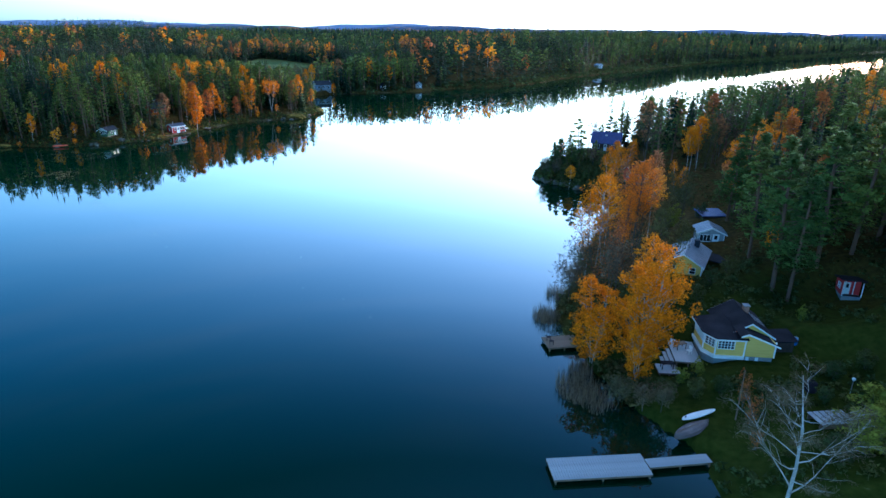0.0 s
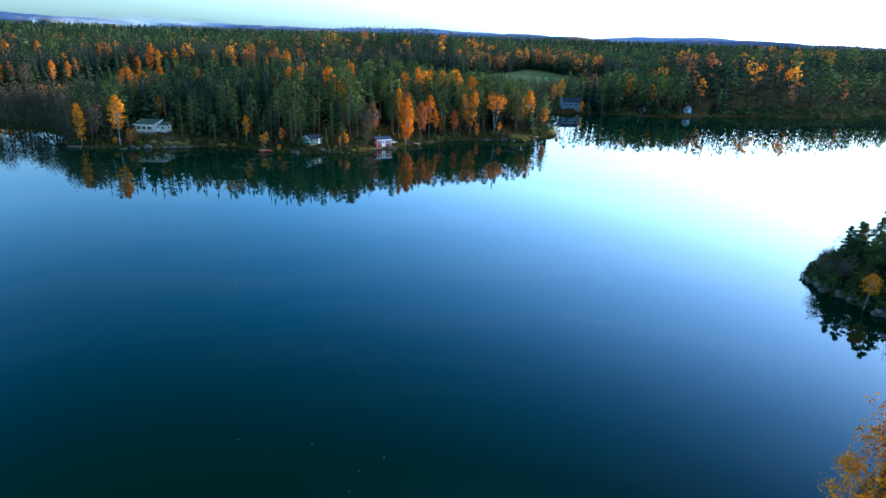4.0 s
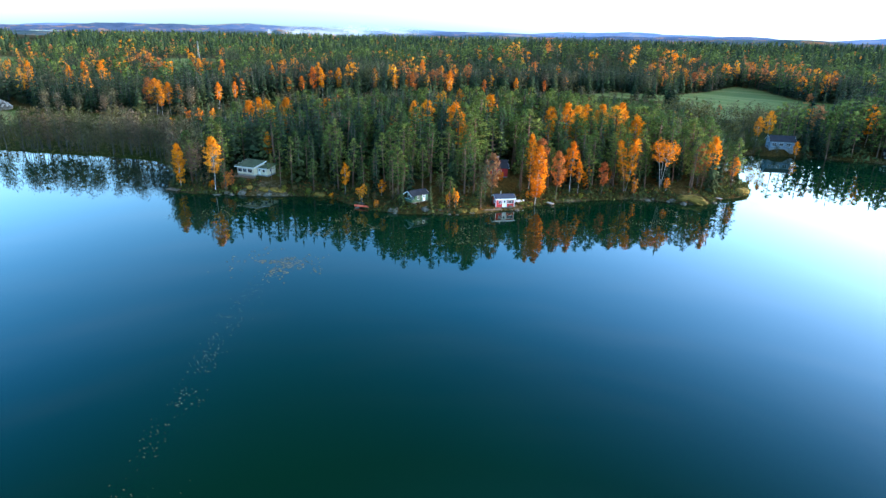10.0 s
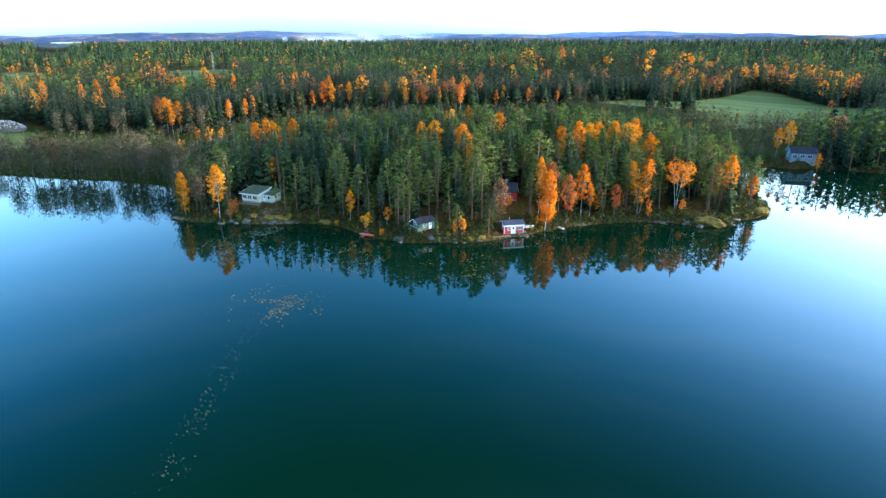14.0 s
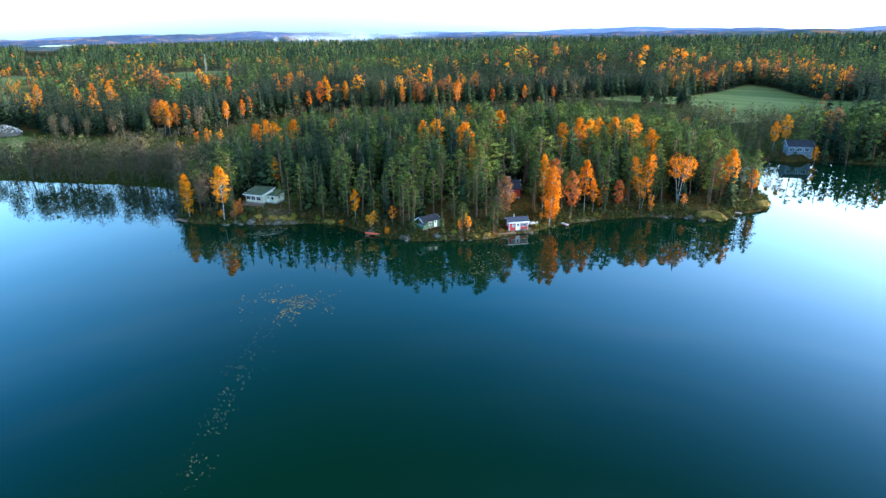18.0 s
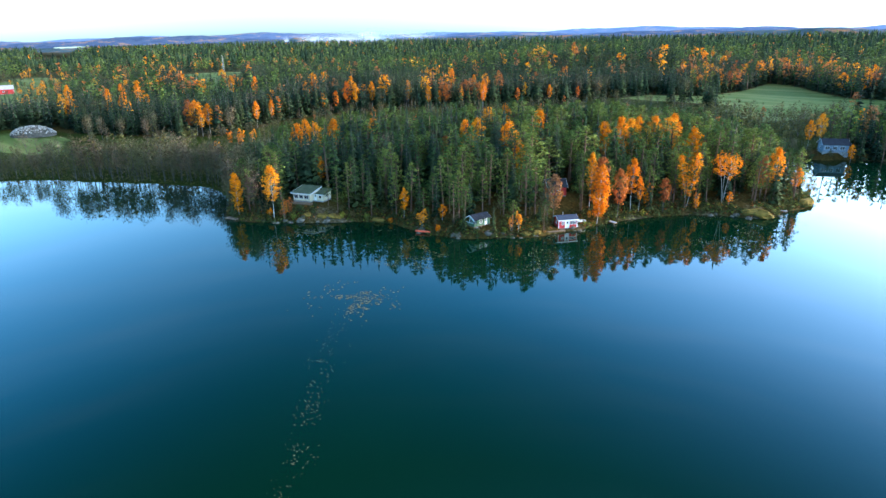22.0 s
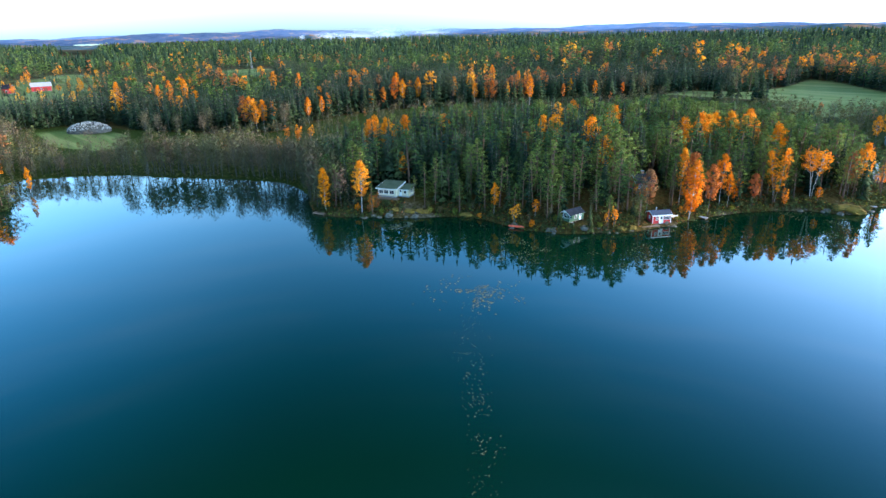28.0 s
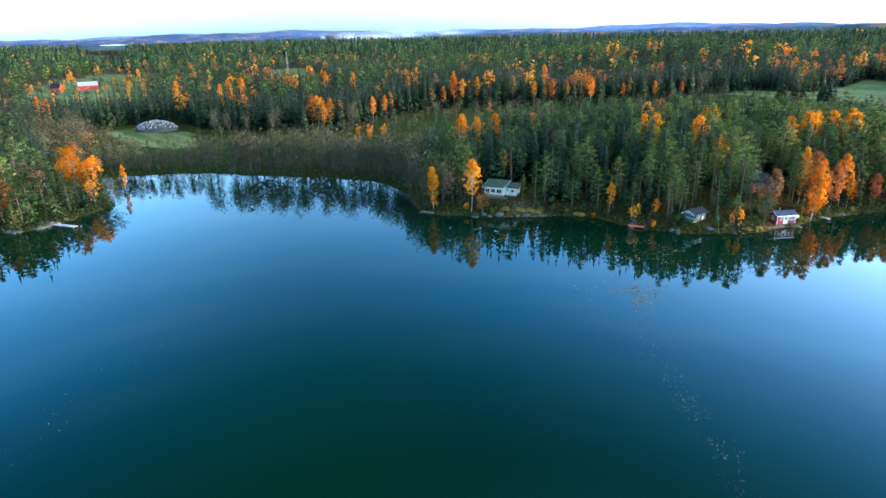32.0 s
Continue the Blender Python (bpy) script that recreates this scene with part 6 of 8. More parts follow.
box("handrail", gc, M_WHITE, -0.03, 4.23, -1.15, -1.03, 0.9, 0.97)
for i in range(8):
    box("stair_tread", gc, M_DECK, 4.3 + 0.28 * i, 4.58 + 0.28 * i, -0.6, 0.4, -0.25 - 0.3 * i, -0.2 - 0.3 * i)

# ---- peninsula: red boathouse ----
bh = thing("red_boathouse", -95.7, 215.5, 0.75, 55, "red boathouse with white windows, door and slate roof at the water", "boathouse")
bh.scale = (0.84, 0.9, 0.95)
for a in (0.2, 2.9, 5.6):
    for b2 in (0.2, 3.2):
        box("post", bh, M_TIMBER, a - 0.1, a + 0.1, b2 - 0.1, b2 + 0.1, -1.5, -0.152)
box("floor", bh, M_TIMBER, 0, 5.9, 0, 3.5, -0.15, 0)
wall(bh, M_RED_WALL, (0, 0), (5.9, 0), 0, 2.35, [(1.0, 0.95, 0.75, 0.85, 2, 2, "window"), (2.3, 0.05, 0.95, 1.95, 1, 1, "door"), (3.75, 1.0, 1.75, 0.8, 4, 1, "window")])
wall(bh, M_RED_WALL, (0, 3.5), (0, 0), 0, 2.35, [(1.2, 0.9, 0.9, 0.9, 2, 2, "window")])
wall(bh, M_RED_WALL, (5.9, 0), (5.9, 3.5), 0, 2.35, [(1.2, 0.9, 0.9, 0.9, 2, 2, "window")])
wall(bh, M_RED_WALL, (5.9, 3.5), (0, 3.5), 0, 2.35)
gable_end(bh, M_RED_WALL, 0, 3.5, 0.01, 2.35, 3.15, along="x")
gable_end(bh, M_RED_WALL, 0, 3.5, 5.74, 2.35, 3.15, along="x")
gable_roof(bh, M_BOAT_ROOF, 0, 5.9, 0, 3.5, 2.4, 3.15, along="x", over=0.4)
prism("fascia", bh, M_WHITE, [(-0.4, -0.42, 2.42), (6.3, -0.42, 2.42), (6.3, -0.42, 2.12), (-0.4, -0.42, 2.12)], (0, -0.04, 0))
corner_boards(bh, [(0, 0), (5.9, 0), (2.15, -0.03), (3.4, -0.03)], 0, 2.3, 0.15)
rod("stove_pipe", bh, M_STEEL, [(2.2, 2.4, 2.7), (2.2, 2.4, 3.9)], [0.12, 0.12], 10)
planked("boathouse_deck", -96.9, 211.4, 0.55, 56, 5.6, 1.7, 10, "brown wooden deck along the water by a boathouse", "deck", M_TIMBER, deep=1.0)
hull("upturned_boat", -94.2, 223.0, 1.2, 62, 3.6, 1.3, 0.45, M_WHITE, "white rowing boat turned over beside a boathouse", "boat", True)

rc = thing("red_cottage", -106.6, 225.8, 5.4, 48, "red cottage with white windows under a dark roof in the trees", "cottage")
box("plinth", rc, M_STONE, 0.05, 4.95, 0.05, 5.9, -3, 0.1)
wall(rc, M_RED_WALL, (0, 0), (5, 0), 0.1, 2.5, [(0.7, 0.8, 1.0, 1.1, 2, 2, "window"), (2.2, 0.8, 1.0, 1.1, 2, 2, "window")])
wall(rc, M_RED_WALL, (5, 0), (5, 6), 0.1, 2.5, [(1.5, 0.8, 1.2, 1.1, 2, 2, "window")])
wall(rc, M_RED_WALL, (5, 6), (0, 6), 0.1, 2.5)
wall(rc, M_RED_WALL, (0, 6), (0, 0), 0.1, 2.5)
gable_end(rc, M_RED_WALL, 0, 6, 0.01, 2.5, 4.2, along="x")
gable_end(rc, M_RED_WALL, 0, 6, 4.84, 2.5, 4.2, along="x")
gable_roof(rc, M_SLATE_ROOF, 0, 5, 0, 6, 2.55, 4.2, along="x")
chimney(rc, 2.6, 3.6, 3.6, 5.0)

planked("narrow_jetty", -92.6, 230.9, 0.5, -12, 4.6, 1.1, 20, "narrow grey plank jetty on the peninsula", "jetty", along="y")
planked("narrow_jetty", -63.6, 270.6, 0.5, 4, 5.0, 1.1, 22, "narrow grey plank jetty by a mossy rock", "jetty", along="y")
planked("shore_jetty", -236.8, 82.6, 0.5, 28, 9.4, 1.5, 38, "pale grey plank jetty below pines", "jetty", along="y")
planked("low_platform", -171.5, 161.6, 0.45, 20, 4.0, 1.6, 16, "low dark platform at the water's edge", "platform", M_TIMBER, along="y")
hull("red_canoe", -120.6, 190.9, 0.35, 25, 4.2, 0.9, 0.35, M_ORANGE_PAINT, "red and white canoe pulled up on the rocky shore", "canoe", True)
hull("white_rowing_boat", -72.5, 266.2, 1.4, 20, 4.4, 1.5, 0.5, M_WHITE, "white boat lying upside down under birches", "boat", True)
hull("orange_canoe", -68.2, 268.3, 1.3, 10, 4.2, 0.9, 0.35, M_ORANGE_PAINT, "orange-red canoe lying under birches", "canoe", True)

# ---- north shore and farmland ----
fh = thing("pale_blue_house", -73.5, 358.5, 2.8, 32, "pale blue-white lakeside house with grey roof", "house")
box("plinth", fh, M_STONE, 0.05, 8.95, 0.05, 5.9, -3, 0.1)
M_PALE = paint("pale_blue_boards", (0.13, 0.17, 0.21), (0.20, 0.25, 0.29), 0.7, 0.7, 0.15)
wall(fh, M_PALE, (0, 0), (9, 0), 0.1, 2.8, [(0.8, 0.8, 1.5, 1.2, 2, 1, "window"), (3.4, 0.8, 1.5, 1.2, 2, 1, "window"), (6, 0.8, 1.5, 1.2, 2, 1, "window")])
wall(fh, M_PALE, (0, 6), (0, 0), 0.1, 2.8, [(2, 0.8, 1.5, 1.2, 2, 1, "window")])
wall(fh, M_PALE, (9, 0), (9, 6), 0.1, 2.8)
wall(fh, M_PALE, (9, 6), (0, 6), 0.1, 2.8)
gable_end(fh, M_PALE, 0, 6, 0.01, 2.8, 4.6, along="x")
gable_end(fh, M_PALE, 0, 6, 8.84, 2.8, 4.6, along="x")
gable_roof(fh, M_SLATE_ROOF, 0, 9, 0, 6, 2.85, 4.6, along="x")


def small_cabin(x, y, turn, mat, roof, label, w=4.5, d=4.0, z=None, h=2.3):
    c = thing("shore_cabin", x, y, ground_z(x, y) + 0.4 if z is None else z, turn, label, "cabin")
    box("plinth", c, M_STONE, 0.05, w - 0.05, 0.05, d - 0.05, -2.5, 0.1)
    wall(c, mat, (0, 0), (w, 0), 0.1, h, [(0.5, 0.7, 1.0, 1.0, 2, 1, "window"), (w - 1.5, 0.05, 0.9, 1.9, 1, 1, "door")])
    wall(c, mat, (0, d), (0, 0), 0.1, h, [(d / 2 - 0.5, 0.7, 1.0, 1.0, 2, 1, "window")])
    wall(c, mat, (w, 0), (w, d), 0.1, h)
    wall(c, mat, (w, d), (0, d), 0.1, h)
    gable_end(c, mat, 0, w, 0.01, h, h + 1.3)
    gable_end(c, mat, 0, w, d - 0.16, h, h + 1.3)
    gable_roof(c, roof, 0, w, 0, d, h + 0.05, h + 1.3, trim=roof is not M_DARK_ROOF)


small_cabin(-18.2, 391.6, 12, M_GREY_WALL, M_DARK_ROOF, "small grey cabin with a dark roof by the far shore", 3.8, 3.4)
small_cabin(-38.0, 378.0, 30, M_BROWN_WALL, M_DARK_ROOF, "dark brown shed on the far shore", 3.4, 3)
small_cabin(140.0, 583.0, 40, M_GREY_WALL, M_GREY_ROOF, "grey cabin on the far lake arm", 6, 5)
small_cabin(104.0, 186.0, -20, M_GREY_WALL, M_GREY_ROOF, "grey house roof among the trees", 7, 6)


def barn(x, y, turn, w, d, roof, label):
    c = thing("red_barn", x, y, ground_z(x, y) + 0.3, turn, label, "barn", "farm buildings")
    box("plinth", c, M_STONE, 0.1, w - 0.1, 0.1, d - 0.1, -2.5, 0.1)
    for p0, p1 in (((0, 0), (w, 0)), ((w, 0), (w, d)), ((w, d), (0, d)), ((0, d), (0, 0))):
        L = math.hypot(p1[0] - p0[0], p1[1] - p0[1])
        wall(c, M_RED_WALL, p0, p1, 0.1, 4, [(L / 2 - 0.8, 1.2, 1.6, 1.4, 2, 2, "window")])
    gable_end(c, M_RED_WALL, 0, d, 0.01, 4, 7, along="x")
    gable_end(c, M_RED_WALL, 0, d, w - 0.16, 4, 7, along="x")
    gable_roof(c, roof, 0, w, 0, d, 4.05, 7, along="x")


M_BARN_ROOF = metal_roof("pale_barn_sheet", (0.30, 0.28, 0.29), (0.42, 0.39, 0.40))
barn(-663, 194, 77, 15, 8, M_BARN_ROOF, "long red barn with a pale sheet roof")
barn(-660, 172, 60, 7, 7, M_DARK_ROOF, "red farmhouse with white corners and dark roof")
tower = thing("transmission_mast", -733, 438, ground_z(-733, 438), 0, "slim blue-grey mast above the woods", "mast")
for a in range(3):
    an = a * 2.0944
    rod("leg", tower, M_GREY_WALL, [(1.2 * math.cos(an), 1.2 * math.sin(an), -1), (0.5 * math.cos(an), 0.5 * math.sin(an), 20)], [0.14, 0.1], 5)
for i in range(8):
    k = 1.15 - 0.7 * i / 8
    for a in range(3):
        a0, a1 = a * 2.0944, (a + 1) * 2.0944
        rod("brace", tower, M_GREY_WALL, [(k * math.cos(a0), k * math.sin(a0), 2.5 * i), (k * 0.93 * math.cos(a1), k * 0.93 * math.sin(a1), 2.5 * i + 2.5)], [0.08, 0.08], 4)
for i, (x, y) in enumerate(((-174, 600), (-169, 540), (-150, 586), (-200, 482))):
    p = thing("power_pole", x, y, ground_z(x, y), 20, "wooden power pole beside a field", "power pole", "power line")
    rod("shaft", p, M_TIMBER, [(0, 0, -1), (0, 0, 9.5)], [0.16, 0.11], 6)
    box("crossarm", p, M_TIMBER, -1, 1, -0.06, 0.06, 8.8, 8.95)

# ---- east shore: trees round the cottages ----
EAST = "trees on the cottage shore"
bigcrown = lambda r: birch_parts(r, 14.0, 300, 56, 0.22, 0.12, 0.40, 5, puff=1.0)
lowcrown = lambda r: birch_parts(r, 10.5, 150, 56, 0.22, 0.08, 0.38, 3, puff=1.2)
stembirch = lambda r: birch_parts(r, 16.0, 100, 40, 0.22, 0.48, 0.19, 1, puff=1.0)
softbirch = lambda r: birch_parts(r, 16.0, 120, 30, 0.22, 0.38, 0.18, 2, puff=1.0)
openpine = lambda r: pine_parts(r, 11.0, 17, 150, 0.30, (0.26, 0.32))
headpine = lambda r: pine_parts(r, 9.0, 22, 90, 0.30, (0.05, 0.2))
thincrown = lambda r: birch_parts(r, 17.0, 220, 26, 0.28, 0.12, 0.22, 2, puff=1.2)
openbirch = lambda r: birch_parts(r, 12.0, 90, 22, 0.3, 0.45, 0.18, 1, puff=1.2)
halfbare = lambda r: birch_parts(r, 13.0, 150, 9, 0.26, 0.15, 0.24, 3, puff=1.2)
thinbare = lambda r: bare_parts(r, 9.0, 24, 1500, 0.34, 0.003)
finespruce = lambda r: spruce_parts(r, 18.0, 34, 14)
roundbush = lambda r: birch_parts(r, 5.0, 90, 30, 0.2, 0.05, 0.42, 4, puff=1.6)
bigpine = lambda r: pine_parts(r, 18.0, 32, 88, 0.42, (0.12, 0.4))


def white_birch(rng, h=12.0):
    """A pale, nearly leafless birch: stem, long forking limbs, fine drooping twigs."""
    pieces, tips = [], []
    axis = [np.array(p) for p in ((0, 0, -0.6), (0.1, 0.1, h * 0.3), (-0.1, 0.0, h * 0.6), (-0.9, 0.3, h * 0.98))]
    pieces.append(tube(axis, [0.17, 0.13, 0.085, 0.015], 7))
    for i in range(15):
        t = 0.14 + 0.74 * i / 15
        k = min(int(t * 3), 2)
        at = axis[k] + (axis[k + 1] - axis[k]) * (t * 3 - k)
        a, L = i * 2.55 + rng.uniform(-.5, .5), h * (0.52 - 0.30 * t) * rng.uniform(0.7, 1.15)
        # crooked limb that leaves the stem flat and then climbs
        path, p, rise = [at], at, rng.uniform(0.25, 0.6)
        for s in range(5):
            a += rng.uniform(-.45, .45)
            p = p + np.array((math.cos(a), math.sin(a), rise + rng.uniform(-.2, .2))) * L * 0.2
            rise += 0.16
            path.append(p)
        thick = 0.075 * (1.15 - t)
        pieces.append(tube(path, [thick, thick * .82, thick * .62, thick * .45, thick * .3, 0.008], 5))
        for p in path[2:] + [(path[3] + path[4]) / 2]:
            for _ in range(2):
                b = a + rng.uniform(-1.3, 1.3)
                q = p + np.array((math.cos(b), math.sin(b), rng.uniform(.3, 1.3))) * L * rng.uniform(0.12, 0.24)
                q2 = q + np.array((math.cos(b + .5), math.sin(b + .5), rng.uniform(-.3, .7))) * L * 0.15
                pieces.append(tube([p, q, q2], [0.02, 0.012, 0.005], 3))
                tips += [q, q2]
    c = np.repeat(np.array(tips), 16, 0)
    n = len(c)
    d = rng.normal(size=(n, 3)) * (1, 1, 0.6)
    d /= np.linalg.norm(d, axis=1)[:, None]
    side = np.cross(d, rng.normal(size=(n, 3)))
    side /= np.linalg.norm(side, axis=1)[:, None] + 1e-9
    L = rng.uniform(0.3, 0.7, (n, 1))
    v = np.stack([c, c + d * L + side * 0.015, c + d * L - side * 0.015], 1).reshape(-1, 3)
    return joined(pieces), (v, np.arange(n * 3).reshape(-1, 3))


KINDS["white"] = (None, M_BIRCHBARK, M_TWIG)
KINDS["lime"] = (None, M_BARK, M_LIME)
KINDS["shrub"] = (None, M_BARK, M_SHRUB)
TREE_LABEL["white"] = ("white_birch", "nearly leafless white birch with brown twigs")
TREE_LABEL["lime"] = ("garden_tree", "small garden tree with yellow-green leaves")
TREE_LABEL["shrub"] = ("garden_shrub", "dense dark green garden shrub")
for kind, x, y, h, maker, wide in (
        ("yellow", 22.2, 60.6, 14.3, bigcrown, 1.0), ("yellow", 17.6, 62.6, 10.5, lowcrown, 1.1), ("yellow", 25.6, 69.0, 11.0, lowcrown, 0.9), ("yellow", 21.0, 57.6, 8.0, lowcrown, 1.0),
        ("yellow", 23.8, 88.8, 15.6, stembirch, 1.15), ("yellow", 22.0, 86.4, 13.6, softbirch, 1.0), ("yellow", 25.6, 91.0, 15.0, softbirch, 1.0), ("red", 30.6, 92.5, 15.6, stembirch, 1.1), ("red", 32.6, 96.0, 15.0, softbirch, 1.0), ("red", 27.4, 89.0, 12.5, softbirch, 0.95), ("birch", 34.8, 99.5, 13.0, stembirch, 1.1), ("yellow", 38.0, 136.0, 9.6, softbirch, 1.3), ("pine", 36.0, 163.6, 10.6, openpine, 1.25), ("shrub", 26.5, 153.5, 3.6, roundbush, 1.4), ("shrub", 28.5, 157.5, 4.2, roundbush, 1.3), ("shrub", 30.5, 160.5, 4.6, roundbush, 1.2), ("shrub", 31.0, 151.5, 3.8, roundbush, 1.3),
        ("shrub", 33.5, 155.5, 4.4, roundbush, 1.2), ("shrub", 27.0, 160.0, 3.4, roundbush, 1.4), ("shrub", 34.5, 160.0, 4.0, roundbush, 1.3), ("shrub", 31.5, 165.5, 4.6, roundbush, 1.2), ("shrub", 35.5, 149.0, 3.6, roundbush, 1.3), ("shrub", 37.5, 156.0, 3.2, roundbush, 1.4),
        ("pine", 50.2, 185.8, 10.5, openpine, 1.2), ("pine", 53.4, 188.0, 11.0, openpine, 1.2), ("pine", 47.2, 183.5, 8.5, openpine, 1.2), ("spruce", 44.6, 180.5, 6.0, finespruce, 1.4), ("spruce", 56.7, 176.6, 14.0, finespruce, 1.5), ("pine", 59.9, 179.8, 15.0, bigpine, 1.3), ("spruce", 63.4, 182.8, 15.0, finespruce, 1.5), ("pine", 63.8, 176.3, 14.5, bigpine, 1.3), ("pine", 64.3, 170.8, 14.0, bigpine, 1.2), ("spruce", 71.0, 178.9, 15.0, finespruce, 1.5), ("pine", 76.7, 182.0, 16.0, bigpine, 1.3), ("pine", 75.7, 171.5, 15.0, bigpine, 1.2), ("olive", 52.0, 166.0, 6.0, roundbush, 1.2), ("russet", 24.0, 79.5, 13.0, halfbare, 1.0), ("russet", 22.2, 81.5, 11.5, halfbare, 1.0),
        ("olive", 30.0, 77.0, 11.5, thincrown, 0.9), ("russet", 31.5, 96.0, 17.0, thincrown, 0.9),
        ("bare", 20.5, 84.5, 8.0, thinbare, 1.3), ("bare", 18.0, 79.5, 6.5, thinbare, 1.4), ("bare", 23.0, 74.5, 10.0, thinbare, 1.0), ("bare", 27.0, 73.5, 9.0, thinbare, 1.0), ("bare", 20.5, 53.0, 4.0, thinbare, 1.3), ("bare", 22.0, 52.0, 3.5, thinbare, 1.3), ("bare", 18.5, 54.5, 4.5, thinbare, 1.3),
        ("pine", 45.1, 76.9, 19.1, bigpine, 1.15), ("pine", 46.1, 74.7, 17.4, bigpine, 1.0), ("white", 27.3, 38.6, 11.6, white_birch, 1.0),
        ("yellow", 56.0, 139.7, 11.7, openbirch, 0.9), ("yellow", 57.2, 140.6, 11.0, openbirch, 0.9), ("yellow", 59.5, 143.0, 13.0, openbirch, 1.0), ("olive", 62.0, 143.0, 12.5, thincrown, 1.0),
        ("russet", 65.2, 146.1, 11.5, openbirch, 1.0), ("yellow", 44.0, 148.0, 8.5, thincrown, 1.5), ("yellow", 41.0, 146.0, 8.0, thincrown, 1.5), ("bare", 52.0, 152.0, 12.0, None, 1.0),
        ("birch", 30.9, 147.2, 6.0, openbirch, 1.3), ("birch", 31.5, 163.0, 6.0, openbirch, 1.0), ("yellow", 59.6, 121.0, 13.5, bigcrown, 0.75), ("lime", 62.5, 124.5, 10.0, thincrown, 1.3), ("birch", 121.0, 200.0, 15.0, high, 1.0), ("birch", 143.0, 224.0, 15.0, high, 1.0), ("lime", 97.9, 205.0, 13.0, thincrown, 1.6), ("yellow", 67.0, 129.0, 13.0, thincrown, 1.2), ("yellow", 65.0, 124.0, 13.0, thincrown, 1.2),
        ("birch", 76.0, 137.0, 13.0, thincrown, 1.1), ("birch", 93.0, 136.0, 14.0, thincrown, 1.3), ("birch", 96.0, 130.0, 14.0, thincrown, 1.3), ("birch", 118.0, 176.0, 15.0, slim, 1.0),
        ("birch", 132.0, 182.0, 15.0, slim, 1.0), ("olive", 92.0, 178.0, 14.0, bigcrown, 0.9), ("russet", 62.0, 96.0, 12.0, thincrown, 1.0), ("birch", 74.0, 100.0, 14.0, thincrown, 1.0),
        ("yellow", 50.0, 88.0, 6.0, roundbush, 0.7), ("lime", 40.6, 47.0, 5.6, roundbush, 1.3), ("lime", 42.6, 44.0, 6.2, roundbush, 1.4), ("lime", 38.6, 42.5, 3.8, roundbush, 1.2),
        ("lime", 27.5, 57.2, 2.2, roundbush, 1.1), ("lime", 25.3, 56.3, 2.0, roundbush, 1.2), ("shrub", 26.0, 54.2, 2.6, roundbush, 1.2), ("shrub", 28.8, 54.6, 2.4, roundbush, 1.3),
        ("shrub", 30.8, 66.5, 4.5, roundbush, 0.7), ("shrub", 23.4, 54.0, 2.2, roundbush, 1.2), ("shrub", 41.5, 56.5, 2.4, roundbush, 1.5), ("shrub", 45.5, 57.5, 2.4, roundbush, 1.5), ("shrub", 49.5, 59.0, 2.5, roundbush, 1.5),
        ("shrub", 38.0, 52.0, 2.2, roundbush, 1.2), ("shrub", 40.6, 96.0, 3.2, roundbush, 1.2), ("olive", 39.4, 102.5, 6.5, thincrown, 1.1), ("bare", 43.5, 107.5, 8.5, None, 1.1), ("pine", 50.5, 104.5, 13.0, bigpine, 1.2), ("pine", 54.0, 109.5, 14.0, bigpine, 1.2), ("lime", 41.5, 106.0, 4.2, roundbush, 1.2), ("olive", 46.5, 118.5, 7.5, thincrown, 1.2), ("yellow", 48.0, 123.0, 8.5, softbirch, 1.1), ("shrub", 47.6, 108.8, 3.0, roundbush, 1.3), ("shrub", 38.2, 91.5, 3.4, roundbush, 1.2), ("olive", 44.0, 124.0, 7.0, halfbare, 1.1), ("russet", 30.3, 52.3, 4.4, halfbare, 1.0), ("russet", 29.6, 49.6, 3.8, halfbare, 1.0), ("shrub", 30.0, 43.5, 2.4, roundbush, 1.2), ("russet", 28.2, 45.6, 2.6, halfbare, 1.0), ("lime", 36.9, 44.0, 5.2, roundbush, 1.5), ("lime", 39.4, 46.4, 5.6, roundbush, 1.4),
        ("shrub", 33.5, 43.0, 2.5, roundbush, 1.4), ("lime", 43.5, 67.0, 2.2, roundbush, 0.9), ("shrub", 36.0, 76.0, 3.0, roundbush, 1.2), ("shrub", 40.0, 80.0, 3.2, roundbush, 1.2), ("shrub", 33.0, 72.0, 3.0, roundbush, 1.1),
        ("olive", 22.0, 66.5, 3.5, roundbush, 1.0), ("shrub", 20.0, 70.0, 3.5, roundbush, 1.0), ("shrub", 24.0, 67.5, 3.5, roundbush, 1.0)):
    tree(kind, x, y, h, maker=maker, wide=wide, group=EAST)
# pines and twiggy bushes on the rocky headland
for kind, x, y, h in (("bare", 26.3, 154.5, 5.5), ("pine", 28.2, 156.5, 6.5), ("pine", 30.3, 158.4, 7.0), ("bare", 29.0, 153.2, 5.0), ("pine", 32.6, 155.6, 6.0), ("olive", 27.4, 158.6, 5.5), ("pine", 33.0, 160.6, 7.0), ("pine", 31.0, 163.4, 6.5),
                      ("pine", 35.4, 158.2, 5.5), ("bare", 25.6, 157.0, 4.6), ("pine", 29.2, 161.2, 6.4), ("olive", 34.4, 153.0, 4.6), ("bare", 37.5, 152.5, 5.5), ("pine", 39.0, 157.5, 5.0), ("pine", 34.0, 166.0, 6.0)):
    tree(kind, x, y, h, maker=headpine if kind == "pine" else None, wide=1.25, group="small trees on the headland")
